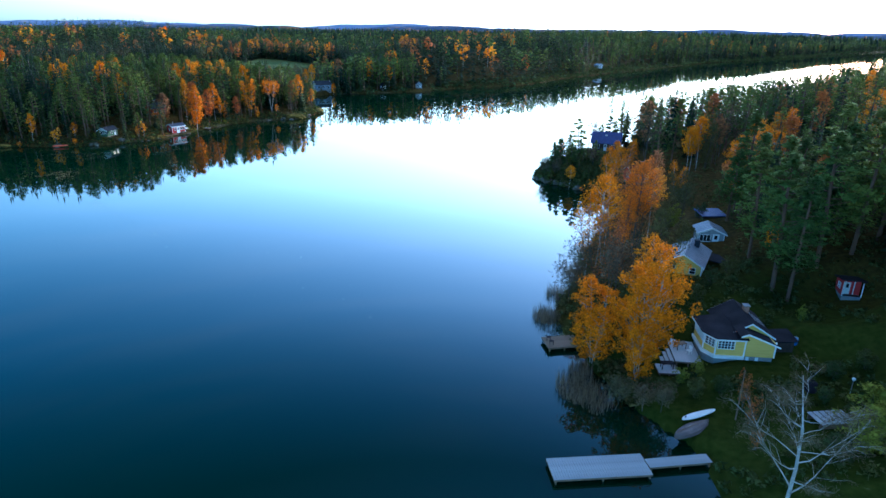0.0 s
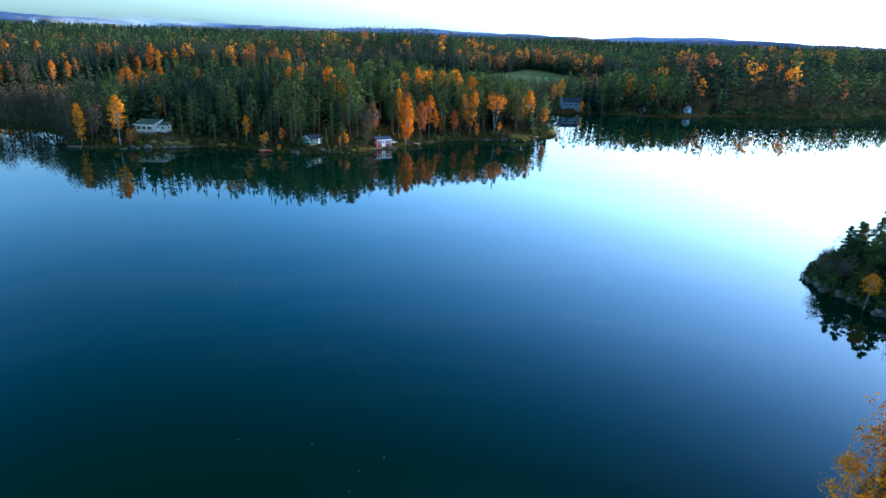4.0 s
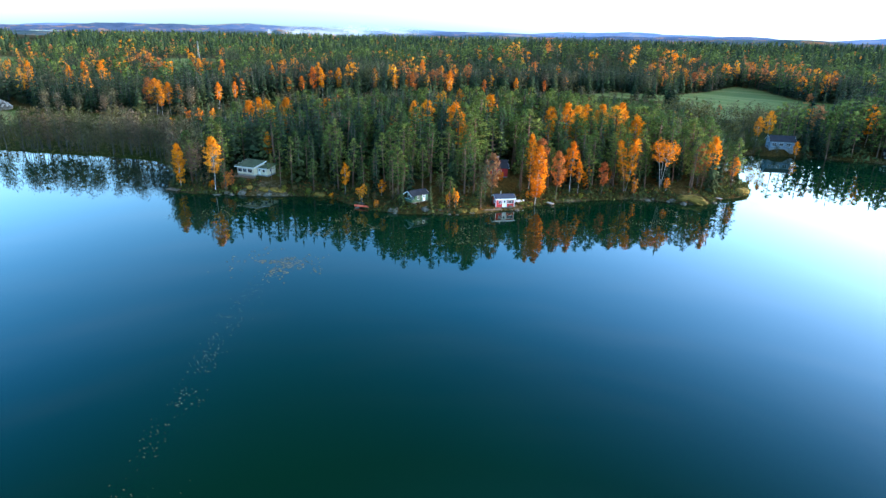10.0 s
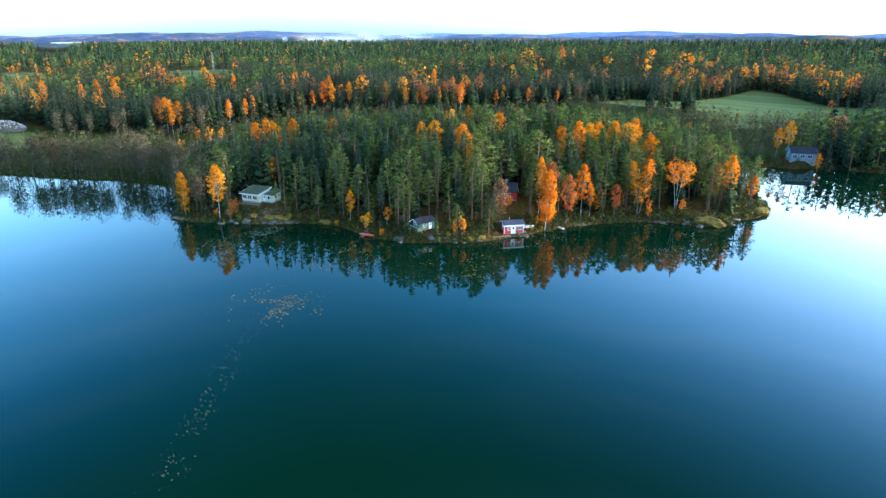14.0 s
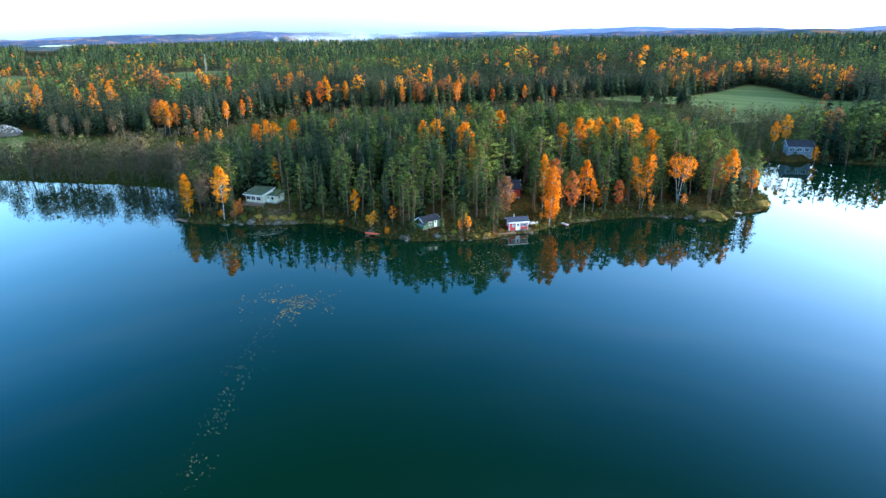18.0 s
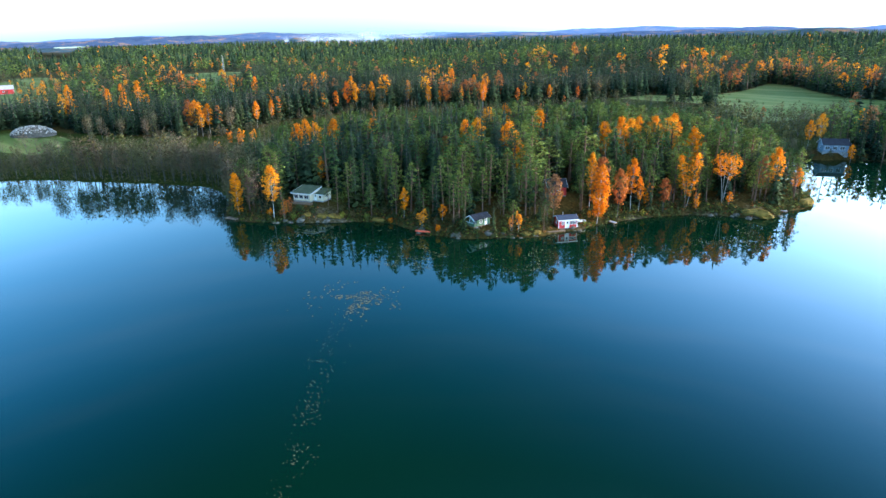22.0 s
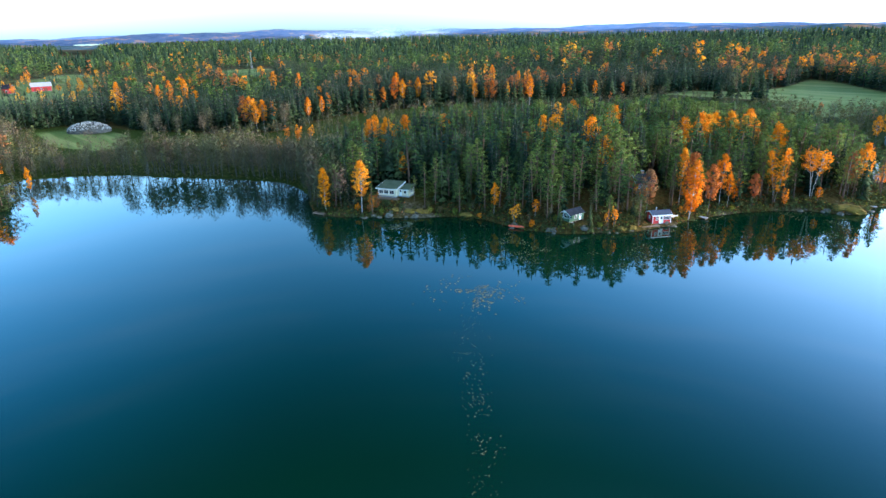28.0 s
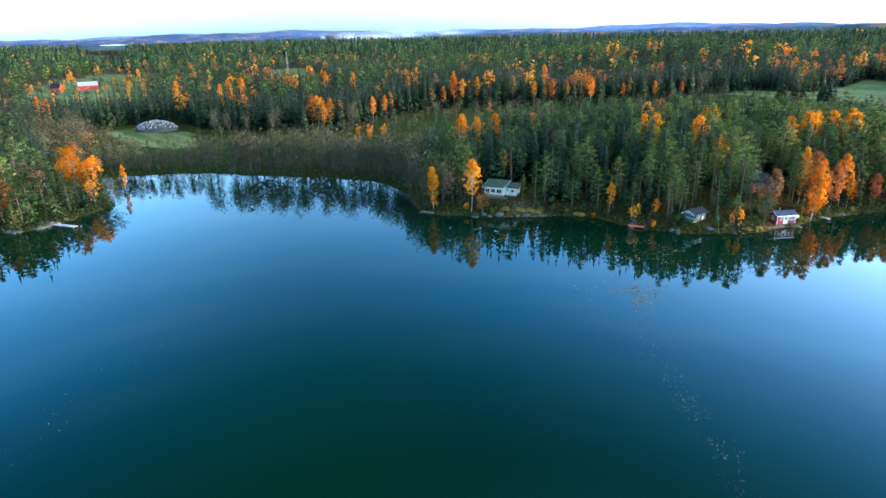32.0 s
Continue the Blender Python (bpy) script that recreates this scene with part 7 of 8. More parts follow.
# dark pines and spruces up the slope
x, y = scatter(2600, 16, 190, 40, 260)
k = keep_apart(x, y, 4.6)
x, y = x[k], y[k]
sd = shore_distance(x, y)
EAST_CLEAR = [(34, 63, 9), (40, 55, 12), (30, 48, 10), (37.5, 88, 7), (44, 72, 8), (54, 74, 4.5), (50, 68, 8), (60, 64, 9), (45, 100, 6.5), (51, 114, 4.5), (46, 174, 8), (48, 165, 6), (44, 140, 5), (60, 142, 7), (107, 189, 7),
              (24, 60, 10), (27, 80, 7), (66, 126, 6), (95, 133, 6), (46, 151, 5), (40, 108, 7), (48, 92, 5), (48, 120, 11), (54, 131, 9), (59, 121, 8), (45, 107, 8), (78, 141, 5), (92, 136, 5)]
m = (sd > 3) & clear_of(x, y, EAST_CLEAR) & ((y > 62) | (x > 52)) & (np.arctan2(x, y + 14) < radians(48)) & ~((x < 40) & (y < 140)) & ~((x < 42) & (y > 140) & (y < 200)) & ~((np.abs(np.arctan2(x - 4, y - 11) - 0.255) < 0.05) & (y > 118) & (y < 174)) & (RNG.uniform(0, 1, len(x)) < 0.9)
x, y, sd = x[m], y[m], sd[m]
head_m = (x < 41) & (y > 140)
order = np.argsort(np.hypot(x, y))
for i in order[:140]:
    low = head_m[i]
    r = RNG.uniform()
    near = np.hypot(x[i], y[i]) < 120
    side = math.atan2(x[i] - 4, y[i] - 11)
    cap = max(3.0, 36.6 - 0.162 * math.hypot(x[i] - 4, y[i] - 11) - ground_z(x[i], y[i])) if 0.20 < side < 0.30 and y[i] < 172 else 99
    if low:
        tree("pine", x[i], y[i], RNG.uniform(3, 5), group=EAST, wide=1.7)
    elif near:
        tree("pine", x[i], y[i], min(cap, RNG.uniform(15, 20)), maker=bigpine, group=EAST, wide=1.2) if r < 0.75 else tree("spruce", x[i], y[i], min(cap, RNG.uniform(13, 19)), maker=finespruce, group=EAST, wide=1.2)
    else:
        tree("pine" if r < 0.6 else "spruce" if r < 0.82 else "russet" if r < 0.92 else "bare", x[i], y[i], min(cap, RNG.uniform(11, 17)), group=EAST, wide=1.15)
rest = order[140:]
rest_far = np.hypot(x[rest], y[rest]) > 205
u = RNG.uniform(0, 1, len(rest))
kinds = np.where(u < 0.70, "pine", np.where(u < 0.84, "spruce", np.where(u < 0.92, "russet", "bare")))
rz = land_height(x[rest], y[rest]) - 0.1
for kind in ("pine", "spruce", "russet", "bare"):
    for lod, sel in ((0, ~rest_far), (1, rest_far)):
        m = (kinds == kind) & sel
        forest("slope_wood_of_" + kind, kind, lod, x[rest][m], y[rest][m], rz[m], RNG.uniform(0.7, 0.95, m.sum()), "dark wood of " + TREE_LABEL[kind][1].split(" with")[0] + " trees on the slope")
# the ridge's far side
x, y = scatter(5000, 90, 900, 235, 1000)
k = keep_apart(x, y, 5.5)
x, y = x[k], y[k]
sd = shore_distance(x, y)
m = (sd > 4) & (np.arctan2(x, y) < radians(50)) & (y < 0.98 * x + 170)
x, y = x[m], y[m]
kinds = sorts(x, y, 0.04)
z = land_height(x, y) - 0.1
for kind in ("spruce", "pine", "birch", "russet", "bare"):
    m = kinds == kind
    forest("ridge_wood_of_" + kind, kind, 1, x[m], y[m], z[m], RNG.uniform(0.7, 1.0, m.sum()), "wood of " + TREE_LABEL[kind][1].split(" with")[0] + " trees along the ridge")

# ---- west headland ----
lowpine = lambda r: pine_parts(r, 15.0, 30, 40, 0.40, (0.02, 0.1))
HEAD = "trees on the west headland"
for kind, x, y, h, maker, wide in (
        ("yellow", -260.0, 98.5, 17.0, double, 1.5), ("yellow", -263.0, 96.5, 16.0, double, 1.3), ("yellow", -257.0, 99.5, 12.5, high, 1.4), ("yellow", -264.5, 111.0, 11.5, high, 0.6), ("birch", -249.0, 98.0, 9.5, bushy, 0.8), ("olive", -247.5, 102.0, 10.0, None, 1.4), ("olive", -251.0, 103.0, 11.0, None, 1.4),
        ("olive", -249.0, 94.0, 10.0, None, 1.3), ("olive", -254.0, 100.0, 11.0, None, 1.3), ("pine", -244.0, 90.0, 10.0, None, 1.2), ("spruce", -247.0, 88.0, 9.0, None, 1.3),
        ("pine", -241.5, 80.5, 13.0, None, 1.3), ("pine", -239.5, 77.5, 11.5, None, 1.3), ("pine", -244.0, 77.0, 14.5, None, 1.3), ("pine", -243.0, 84.0, 12.0, None, 1.3), ("spruce", -247.0, 81.0, 13.0, None, 1.4),
        ("pine", -249.0, 76.0, 15.0, None, 1.3), ("spruce", -252.0, 84.0, 15.0, None, 1.3), ("olive", -251.0, 90.0, 12.0, None, 1.4), ("pine", -255.0, 78.0, 16.0, None, 1.3), ("pine", -244.0, 70.0, 14.0, None, 1.3)):
    tree(kind, x, y, h, maker=maker or (lowpine if kind == "pine" else None), wide=wide, group=HEAD)

x, y = scatter(2500, -300, -236, 50, 106)
k = keep_apart(x, y, 3.6)
x, y = x[k], y[k]
sd = shore_distance(x, y)
m = (sd > 1.0) & (sd < 16) & clear_of(x, y, [(-260, 98.0, 4), (-251, 96.5, 4), (-249, 103, 3)])
for a, b, d in zip(x[m][:100], y[m][:100], sd[m][:100]):
    r = RNG.uniform()
    kind = "pine" if r < 0.5 else "spruce" if r < 0.94 else "russet"
    tree(kind, a, b, RNG.uniform(8, 13) * (0.7 + 0.3 * min(1, d / 8)), maker=lowpine if kind == "pine" else None, group=HEAD, wide=1.55)

# round the pale blue house
for kind, x, y, h, maker, wide in (("birch", -80.0, 362.0, 12.0, high, 1.0), ("birch", -77.5, 366.5, 14.0, high, 1.1), ("spruce", -61.5, 361.5, 13.0, None, 1.2), ("spruce", -57.5, 366.0, 15.0, None, 1.2), ("yellow", -63.5, 358.5, 8.5, high, 1.0),
                                   ("spruce", -54.0, 370.5, 16.0, None, 1.2), ("olive", -76.5, 355.5, 6.0, None, 1.2), ("pine", -71.0, 370.0, 14.0, None, 1.1)):
    tree(kind, x, y, h, maker=maker, wide=wide, group="trees round the pale blue house")
for kind, x, y, h in (("bare", -78.0, 355.0, 6.0), ("olive", -74.5, 357.0, 3.6), ("bare", -70.5, 358.6, 5.0), ("olive", -66.5, 361.0, 4.0), ("bare", -82.5, 352.5, 8.0), ("bare", -86.0, 350.0, 9.0), ("olive", -90.0, 346.5, 8.0), ("bare", -93.5, 344.0, 9.0), ("bare", -96.0, 340.5, 8.0), ("spruce", -66.0, 372.0, 15.0), ("spruce", -61.0, 371.0, 16.0), ("pine", -55.0, 366.0, 14.0), ("spruce", -50.0, 371.0, 15.0)):
    tree(kind, x, y, h, wide=1.1, group="trees round the pale blue house")

# scrub and young trees over the far pasture
x, y = scatter(1500, -870, -430, 130, 310)
m = inside(FIELD_C, x, y) & clear_of(x, y, [(-657, 190, 20), (-560, 175, 38)]) & (rolling(x, y, 26) > -0.15)
x, y = x[m], y[m]
kinds = np.where(RNG.uniform(0, 1, len(x)) < 0.4, "olive", np.where(RNG.uniform(0, 1, len(x)) < 0.3, "birch", np.where(RNG.uniform(0, 1, len(x)) < 0.5, "spruce", "bare")))
z = land_height(x, y) - 0.1
for kind in ("olive", "birch", "spruce", "bare"):
    m = kinds == kind
    forest("pasture_" + kind, kind, 1, x[m], y[m], z[m], RNG.uniform(0.25, 0.7, m.sum()), "scattered " + TREE_LABEL[kind][1].split(" with")[0] + " trees on the pasture")
for i in range(16):
    tree(("olive", "spruce", "yellow", "bare")[i % 4], -628 + RNG.normal() * 4, 168 + 2.6 * i + RNG.normal(), RNG.uniform(4.0, 7.5), wide=1.4, group="bushes before the farm")

# ---- alders round the cove ----
COVE = "alders round the cove"
alders = [lambda r: bare_parts(r, 15.0, 18, 420, 0.17, 0.0024, 0.2), lambda r: bare_parts(r, 15.0, 16, 380, 0.15, 0.0024, 0.16), lambda r: bare_parts(r, 15.0, 20, 460, 0.18, 0.0024, 0.26), lambda r: bare_parts(r, 15.0, 14, 340, 0.14, 0.0024, 0.2)]
x, y = scatter(4000, -300, -172, 98, 220)
k = keep_apart(x, y, 2.5)
x, y = x[k], y[k]
sd = shore_distance(x, y)
m = (sd > 0.3) & (sd < 8.5) & ~((x < -236) & (y < 106)) & (x < -172)
x, y = x[m][:150], y[m][:150]
for a, b in zip(x, y):
    r = RNG.uniform()
    tree("bare" if r < 0.86 else "olive", a, b, RNG.uniform(9.5, 16.5) * (0.68 if a < -272 else 1.0), group=COVE, wide=0.9, maker=alders[int(r * 97) % 4] if r < 0.86 else None)

# ---- undergrowth ----
def undergrowth(name, mat, n, box_, lo, hi, size, label, mask=None, per=9):
    x, y = scatter(n, *box_)
    sd = shore_distance(x, y)
    m = (sd > lo) & (sd < hi) & clear_of(x, y, [(a, b, r * 0.62) for a, b, r in CLEAR])
    if mask is not None:
        m &= mask(x, y)
    x, y = x[m], y[m]
    c = np.stack([x, y, land_height(x, y) + size * 0.5], 1)
    v, f = flecks(RNG, c, size * 0.55, 0.6, per, np.full(len(c), size))
    t = np.repeat(RNG.uniform(0, 1, len(c)), per * 3)
    out = v - np.repeat(c, per * 3, 0) + (0, 0, 0.8 * size)
    face = np.cross(v[1::3] - v[::3], v[2::3] - v[::3])
    back = (face * out[::3]).sum(1) < 0
    f[back] = f[back][:, ::-1]
    return tagged(new(name, mesh_from(name, v, f, [mat], None, t, out / (np.linalg.norm(out, axis=1)[:, None] + 1e-9))), label, "undergrowth", kind="stuff")


PEN_BOX = (-180, -48, 158, 345)
undergrowth("undergrowth_green", M_SHRUB, 5200, PEN_BOX, 0.6, 30, 0.75, "dark green bushes under the shore trees")
undergrowth("undergrowth_olive", M_OLIVE, 16000, PEN_BOX, 0.2, 8, 0.6, "olive and brown shore bushes")
undergrowth("undergrowth_russet", M_RUSSET, 9000, PEN_BOX, 0.1, 7, 0.45, "rust-brown heather on the banks")
undergrowth("cove_undergrowth", M_OLIVE, 9000, (-310, -172, 98, 225), 0.3, 45, 0.6, "brown-green thicket round the cove")
undergrowth("headland_undergrowth", M_SHRUB, 4200, (-275, -232, 55, 108), -0.2, 12, 1.0, "bushes on the west headland")
undergrowth("east_undergrowth", M_SHRUB, 5200, (14, 130, 62, 230), 0.6, 90, 0.7, "low dark shrubs under the pines", lambda x, y: clear_of(x, y, EAST_CLEAR[:9]), 10)
undergrowth("east_bushes", M_OLIVE, 700, (16, 60, 60, 160), 0.2, 6, 0.6, "brown shore bushes by the cottages", lambda x, y: clear_of(x, y, EAST_CLEAR[:3]), 12)

undergrowth("yard_shrubs", M_SHRUB, 900, (20, 75, 40, 84), 0.8, 60, 0.7, "dark garden shrubs round the cottages", lambda x, y: clear_of(x, y, [(33.5, 63.5, 6.5), (27.5, 62.5, 4), (25, 60, 2.5), (25, 50, 5), (36, 87, 6), (54, 74, 3), (37, 48.5, 3), (44, 64, 5), (29, 46, 4)]), 26)
undergrowth("headland_scrub", M_SHRUB, 4200, (22, 44, 143, 178), -0.2, 20, 0.9, "dark scrub on the rocky headland", lambda x, y: clear_of(x, y, [(46, 172, 6)]), 15)
undergrowth("shore_scrub", M_OLIVE, 900, (14, 30, 50, 145), -0.6, 3.5, 0.8, "brown overhanging scrub along the cottage shore", lambda x, y: (y > 60) | (x < 21.5), 24)
undergrowth("bank_gold", M_LIME, 9000, PEN_BOX, 0.0, 5, 0.5, "yellow-green bushes along the bank", lambda x, y: clear_of(x, y, [(-95, 215, 5), (-150, 180, 4)]), 16)
undergrowth("bank_scrub", M_SHRUB, 36000, PEN_BOX, -0.4, 6, 0.7, "green scrub down to the waterline", lambda x, y: clear_of(x, y, [(-95, 215, 5), (-150, 180, 5)]), 14)
for x, y in ((27, 152), (29.5, 150.5), (31.5, 154.5), (30, 158), (34, 152), (36, 156.5), (33, 160), (28.5, 161), (38, 161), (36, 166), (32, 149.5), (39, 150), (40.5, 157), (34.5, 147.5)):
    tree("pine", x, y, RNG.uniform(2.6, 4.2) if x < 34 else RNG.uniform(2.6, 4.0), group="small trees on the headland", wide=1.7)

# thickets and trees that close the far shores
def along(line, n, reach):
    p = np.array(line, float)
    step = np.hypot(*np.diff(p, axis=0).T)
    i = RNG.choice(len(step), n, p=step / step.sum())
    u = RNG.uniform(0, 1, n)[:, None]
    q = p[i] + (p[i + 1] - p[i]) * u + RNG.normal(size=(n, 2)) * reach
    return q[:, 0], q[:, 1]


for line, n, reach in ((NORTH_SHORE[:17], 11000, 6.0), (FAR_ARM[1:12], 7000, 6.0), (NORTH_SHORE[11:16], 5000, 9.0)):
    x, y = along(line, n, reach)
    sd = shore_distance(x, y)
    m = (sd > -0.5) & (sd < 12) & ((y > 335) | (x > 75)) & clear_of(x, y, [(-69, 362, 9), (-16, 392, 8), (-36, 378, 5)])
    c = np.stack([x[m], y[m], land_height(x[m], y[m], sd[m]) + 0.8], 1)
    v, f = flecks(RNG, c, 1.3, 0.7, 6, np.full(len(c), 1.5))
    tagged(new("far_shore_thicket", mesh_from("far_shore_thicket", v, f, [M_SHRUB], None, np.repeat(RNG.uniform(0, 1, len(c)), 18))), "dark bushes along the far shore", "undergrowth", kind="stuff")
    x, y = along(line, n // 3, 45.0)
    k = keep_apart(x, y, 5.0)
    x, y = x[k], y[k]
    sd = shore_distance(x, y)
    m = (sd > 1.5) & (sd < 110) & clear_of(x, y, [(-69, 362, 10), (-16, 392, 9), (-36, 378, 5)]) & ~in_fields(x, y) & ~inside(OPEN_LAND, x, y) & ((y > 640) | (x > 100))
    x, y, z = x[m], y[m], land_height(x[m], y[m], sd[m]) - 0.1
    kinds = sorts(x, y, 0.02)
    kinds[~np.isin(kinds, ("spruce", "pine")) & (RNG.uniform(0, 1, len(x)) < 0.4)] = "spruce"
    for kind in ("spruce", "pine", "birch", "russet", "bare"):
        m = kinds == kind
        forest("far_shore_" + kind, kind, 1, x[m], y[m], z[m], RNG.uniform(0.7, 1.05, m.sum()), "wood of " + TREE_LABEL[kind][1].split(" with")[0] + " trees above the far shore", 1.25)

for kind, x, y, h in (("shrub", -152.0, 178.3, 2.0), ("olive", -149.2, 180.8, 1.8), ("lime", -103.6, 203.2, 1.8), ("lime", -113.0, 197.6, 1.9), ("shrub", -107.0, 197.0, 1.6), ("shrub", -155.5, 176.2, 2.4), ("lime", -145.6, 183.6, 2.0), ("red", -160.2, 174.6, 3.4), ("red", -158.6, 173.4, 2.6), ("lime", -155.0, 173.8, 2.0), ("yellow", -161.8, 170.5, 2.2), ("lime", -140.0, 187.8, 2.0), ("yellow", -133.5, 190.8, 1.8), ("yellow", -103.0, 226.2, 2.6), ("lime", -86.0, 241.0, 1.8), ("yellow", -117.0, 192.8, 2.0), ("lime", -92.8, 222.8, 1.6), ("shrub", -147.5, 184.8, 2.4), ("russet", -158.5, 172.5, 2.6), ("shrub", -153.8, 180.2, 1.6), ("olive", -143.5, 185.5, 2.4)):
    tree(kind, x, y, h, maker=roundbush, wide=1.3, group="bushes on the bank")

tree("spruce", -104.6, 200.2, 9.0, wide=1.2, group=SHORE)
tree("spruce", -111.2, 196.6, 6.5, wide=1.2, group=SHORE)

# ---- reeds ----
def reeds(x, y, r, n, h, label):
    a, d = RNG.uniform(0, 6.28, n), r * np.sqrt(RNG.uniform(0, 1, n))
    px, py = x + d * np.cos(a), y + d * np.sin(a) * 1.3
    b = RNG.uniform(0, 6.28, n)
    hh = h * RNG.uniform(0.5, 1.1, n)
    lean = RNG.normal(size=(n, 2)) * 0.18
    w = 0.035
    v = np.stack([np.stack([px - w * np.cos(b), py - w * np.sin(b), np.full(n, -0.4)], 1), np.stack([px + w * np.cos(b), py + w * np.sin(b), np.full(n, -0.4)], 1),
                  np.stack([px + lean[:, 0] * hh, py + lean[:, 1] * hh, hh], 1)], 1).reshape(-1, 3)
    tagged(new("reeds", mesh_from("reeds", v, np.arange(3 * n).reshape(-1, 3), [M_REED], None, np.repeat(RNG.uniform(0, 1, n), 3))), label, "reeds", kind="stuff")


for x, y, r, n in ((14.6, 57.0, 2.2, 620), (14.0, 74.6, 1.7, 520), (16.8, 82.0, 1.6, 300), (16.2, 54.6, 1.8, 300), (15.8, 60.6, 1.4, 260)):
    reeds(x, y, r, n, 1.8, "dry buff reeds standing in the shallows")

# ---- lily pads and drifting leaves ----
M_PAD = foliage("lily_pads", (0.0, (0.08, 0.085, 0.04)), (0.5, (0.12, 0.105, 0.05)), (1.0, (0.16, 0.125, 0.06)), through=0.0)
M_DRIFT = foliage("drifting_leaves", (0.0, (0.13, 0.10, 0.04)), (0.5, (0.18, 0.13, 0.055)), (1.0, (0.11, 0.08, 0.03)), through=0.0)


def afloat(name, x, y, size, mat, label):
    """Small uneven flat leaves on the water."""
    n = len(x)
    a0, s = RNG.uniform(0, 6.28, n), size * RNG.uniform(0.5, 1.4, n)
    k = np.arange(6) * np.pi / 3
    r = s[:, None] * RNG.uniform(0.7, 1.1, (n, 6))
    v = np.stack([x[:, None] + r * np.cos(a0[:, None] + k), y[:, None] + r * np.sin(a0[:, None] + k), np.full((n, 6), 0.012)], -1).reshape(-1, 3)
    f = (np.array([(0, 1, 2), (0, 2, 3), (0, 3, 4), (0, 4, 5)])[None] + (np.arange(n) * 6)[:, None, None]).reshape(-1, 3)
    tagged(new(name, mesh_from(name, v, f, [mat], None, np.repeat(RNG.uniform(0, 1, n), 6))), label, "water plants", kind="stuff")


x, y = scatter(26000, -150, -50, 150, 290)
sd = shore_distance(x, y)
m = (sd < -1) & (sd > -24) & (rolling(x, y, 5.5) + 0.6 * rolling(x, y, 1.7) > 0.35) & (x > -146)
afloat("lily_pads", x[m], y[m], 0.14, M_PAD, "brownish lily pads on the calm water")
px, py = -100 + RNG.normal(size=480) * 4.2, 153.5 + RNG.normal(size=480) * 3.6
m = rolling(px, py, 2.1) > -0.1
afloat("lily_patch", px[m], py[m], 0.17, M_DRIFT, "patch of yellowed lily leaves on the lake")


M_TRAIL = foliage("pale_floating_leaves", (0.0, (0.15, 0.13, 0.07)), (0.5, (0.21, 0.175, 0.10)), (1.0, (0.12, 0.10, 0.05)), through=0.0)


def trail(points, n, wide, size, name, label):
    p = np.array(points, float)
    u = RNG.uniform(0, len(p) - 1.001, n)
    i = u.astype(int)
    q = p[i] + (p[i + 1] - p[i]) * (u - i)[:, None] + RNG.normal(size=(n, 2)) * wide
    m = rolling(q[:, 0], q[:, 1], 1.6) > -0.2
    afloat(name, q[m, 0], q[m, 1], size, M_TRAIL, label)


trail([(-101, 157), (-95, 147), (-86, 137), (-79, 130), (-72, 124.5), (-65, 118)], 400, 1.3, 0.064, "leaf_trail", "trail of pale leaves drifting on dark water")
trail([(-65, 118), (-59, 112), (-53, 106), (-48, 101)], 130, 1.2, 0.06, "leaf_trail", "thin trail of pale leaves drifting on dark water")
trail([(-148, 78), (-142, 71), (-134, 62), (-128, 57)], 70, 2.2, 0.075, "leaf_trail", "scattered pale leaves drifting on dark water")
trail([(-10, 70), (-24, 84), (-40, 100), (-60, 116)], 60, 5.0, 0.06, "leaf_trail", "scattered pale leaves drifting on dark water")

# ---- boulders and outcrops ----
def boulder_mesh(seed, flat=0.6, rough=0.35, fine=3):
    bm = bmesh.new()
    bmesh.ops.create_icosphere(bm, subdivisions=fine, radius=1.0)
    for v in bm.verts:
        n = noise.noise(v.co * 1.3 + Vector((seed * 7.1, seed * 3.3, 0))) * rough + noise.noise(v.co * 3.1 + Vector((0, seed * 5.0, 0))) * rough * 0.4
        v.co *= 1 + n
        v.co.z *= flat
        v.co.z = math.floor(v.co.z * 4) / 4 * 0.35 + v.co.z * 0.65
    me = bpy.data.meshes.new("boulder")
    bm.to_mesh(me)
    bm.free()
    me.materials.append(M_ROCK)
    return me


M_MOSSY = paint("mossy_rock", (0.08, 0.065, 0.018), (0.26, 0.16, 0.03), 0.95, 0.6, 0.5, fine=5, spec=0.1)
BOULDERS = [boulder_mesh(i) for i in range(6)]


def boulder(x, y, s, z=None, label="grey granite boulder on the shore", group="shore boulders", stretch=1.0):
    ob = tagged(new("boulder", BOULDERS[int(RNG.integers(0, 6))]), label, "boulder", group)
    ob.location = (x, y, ground_z(x, y) + 0.1 * s if z is None else z)
    ob.rotation_euler, ob.scale = (0, 0, RNG.uniform(0, 6.28)), (s * stretch, s, s)
    return ob


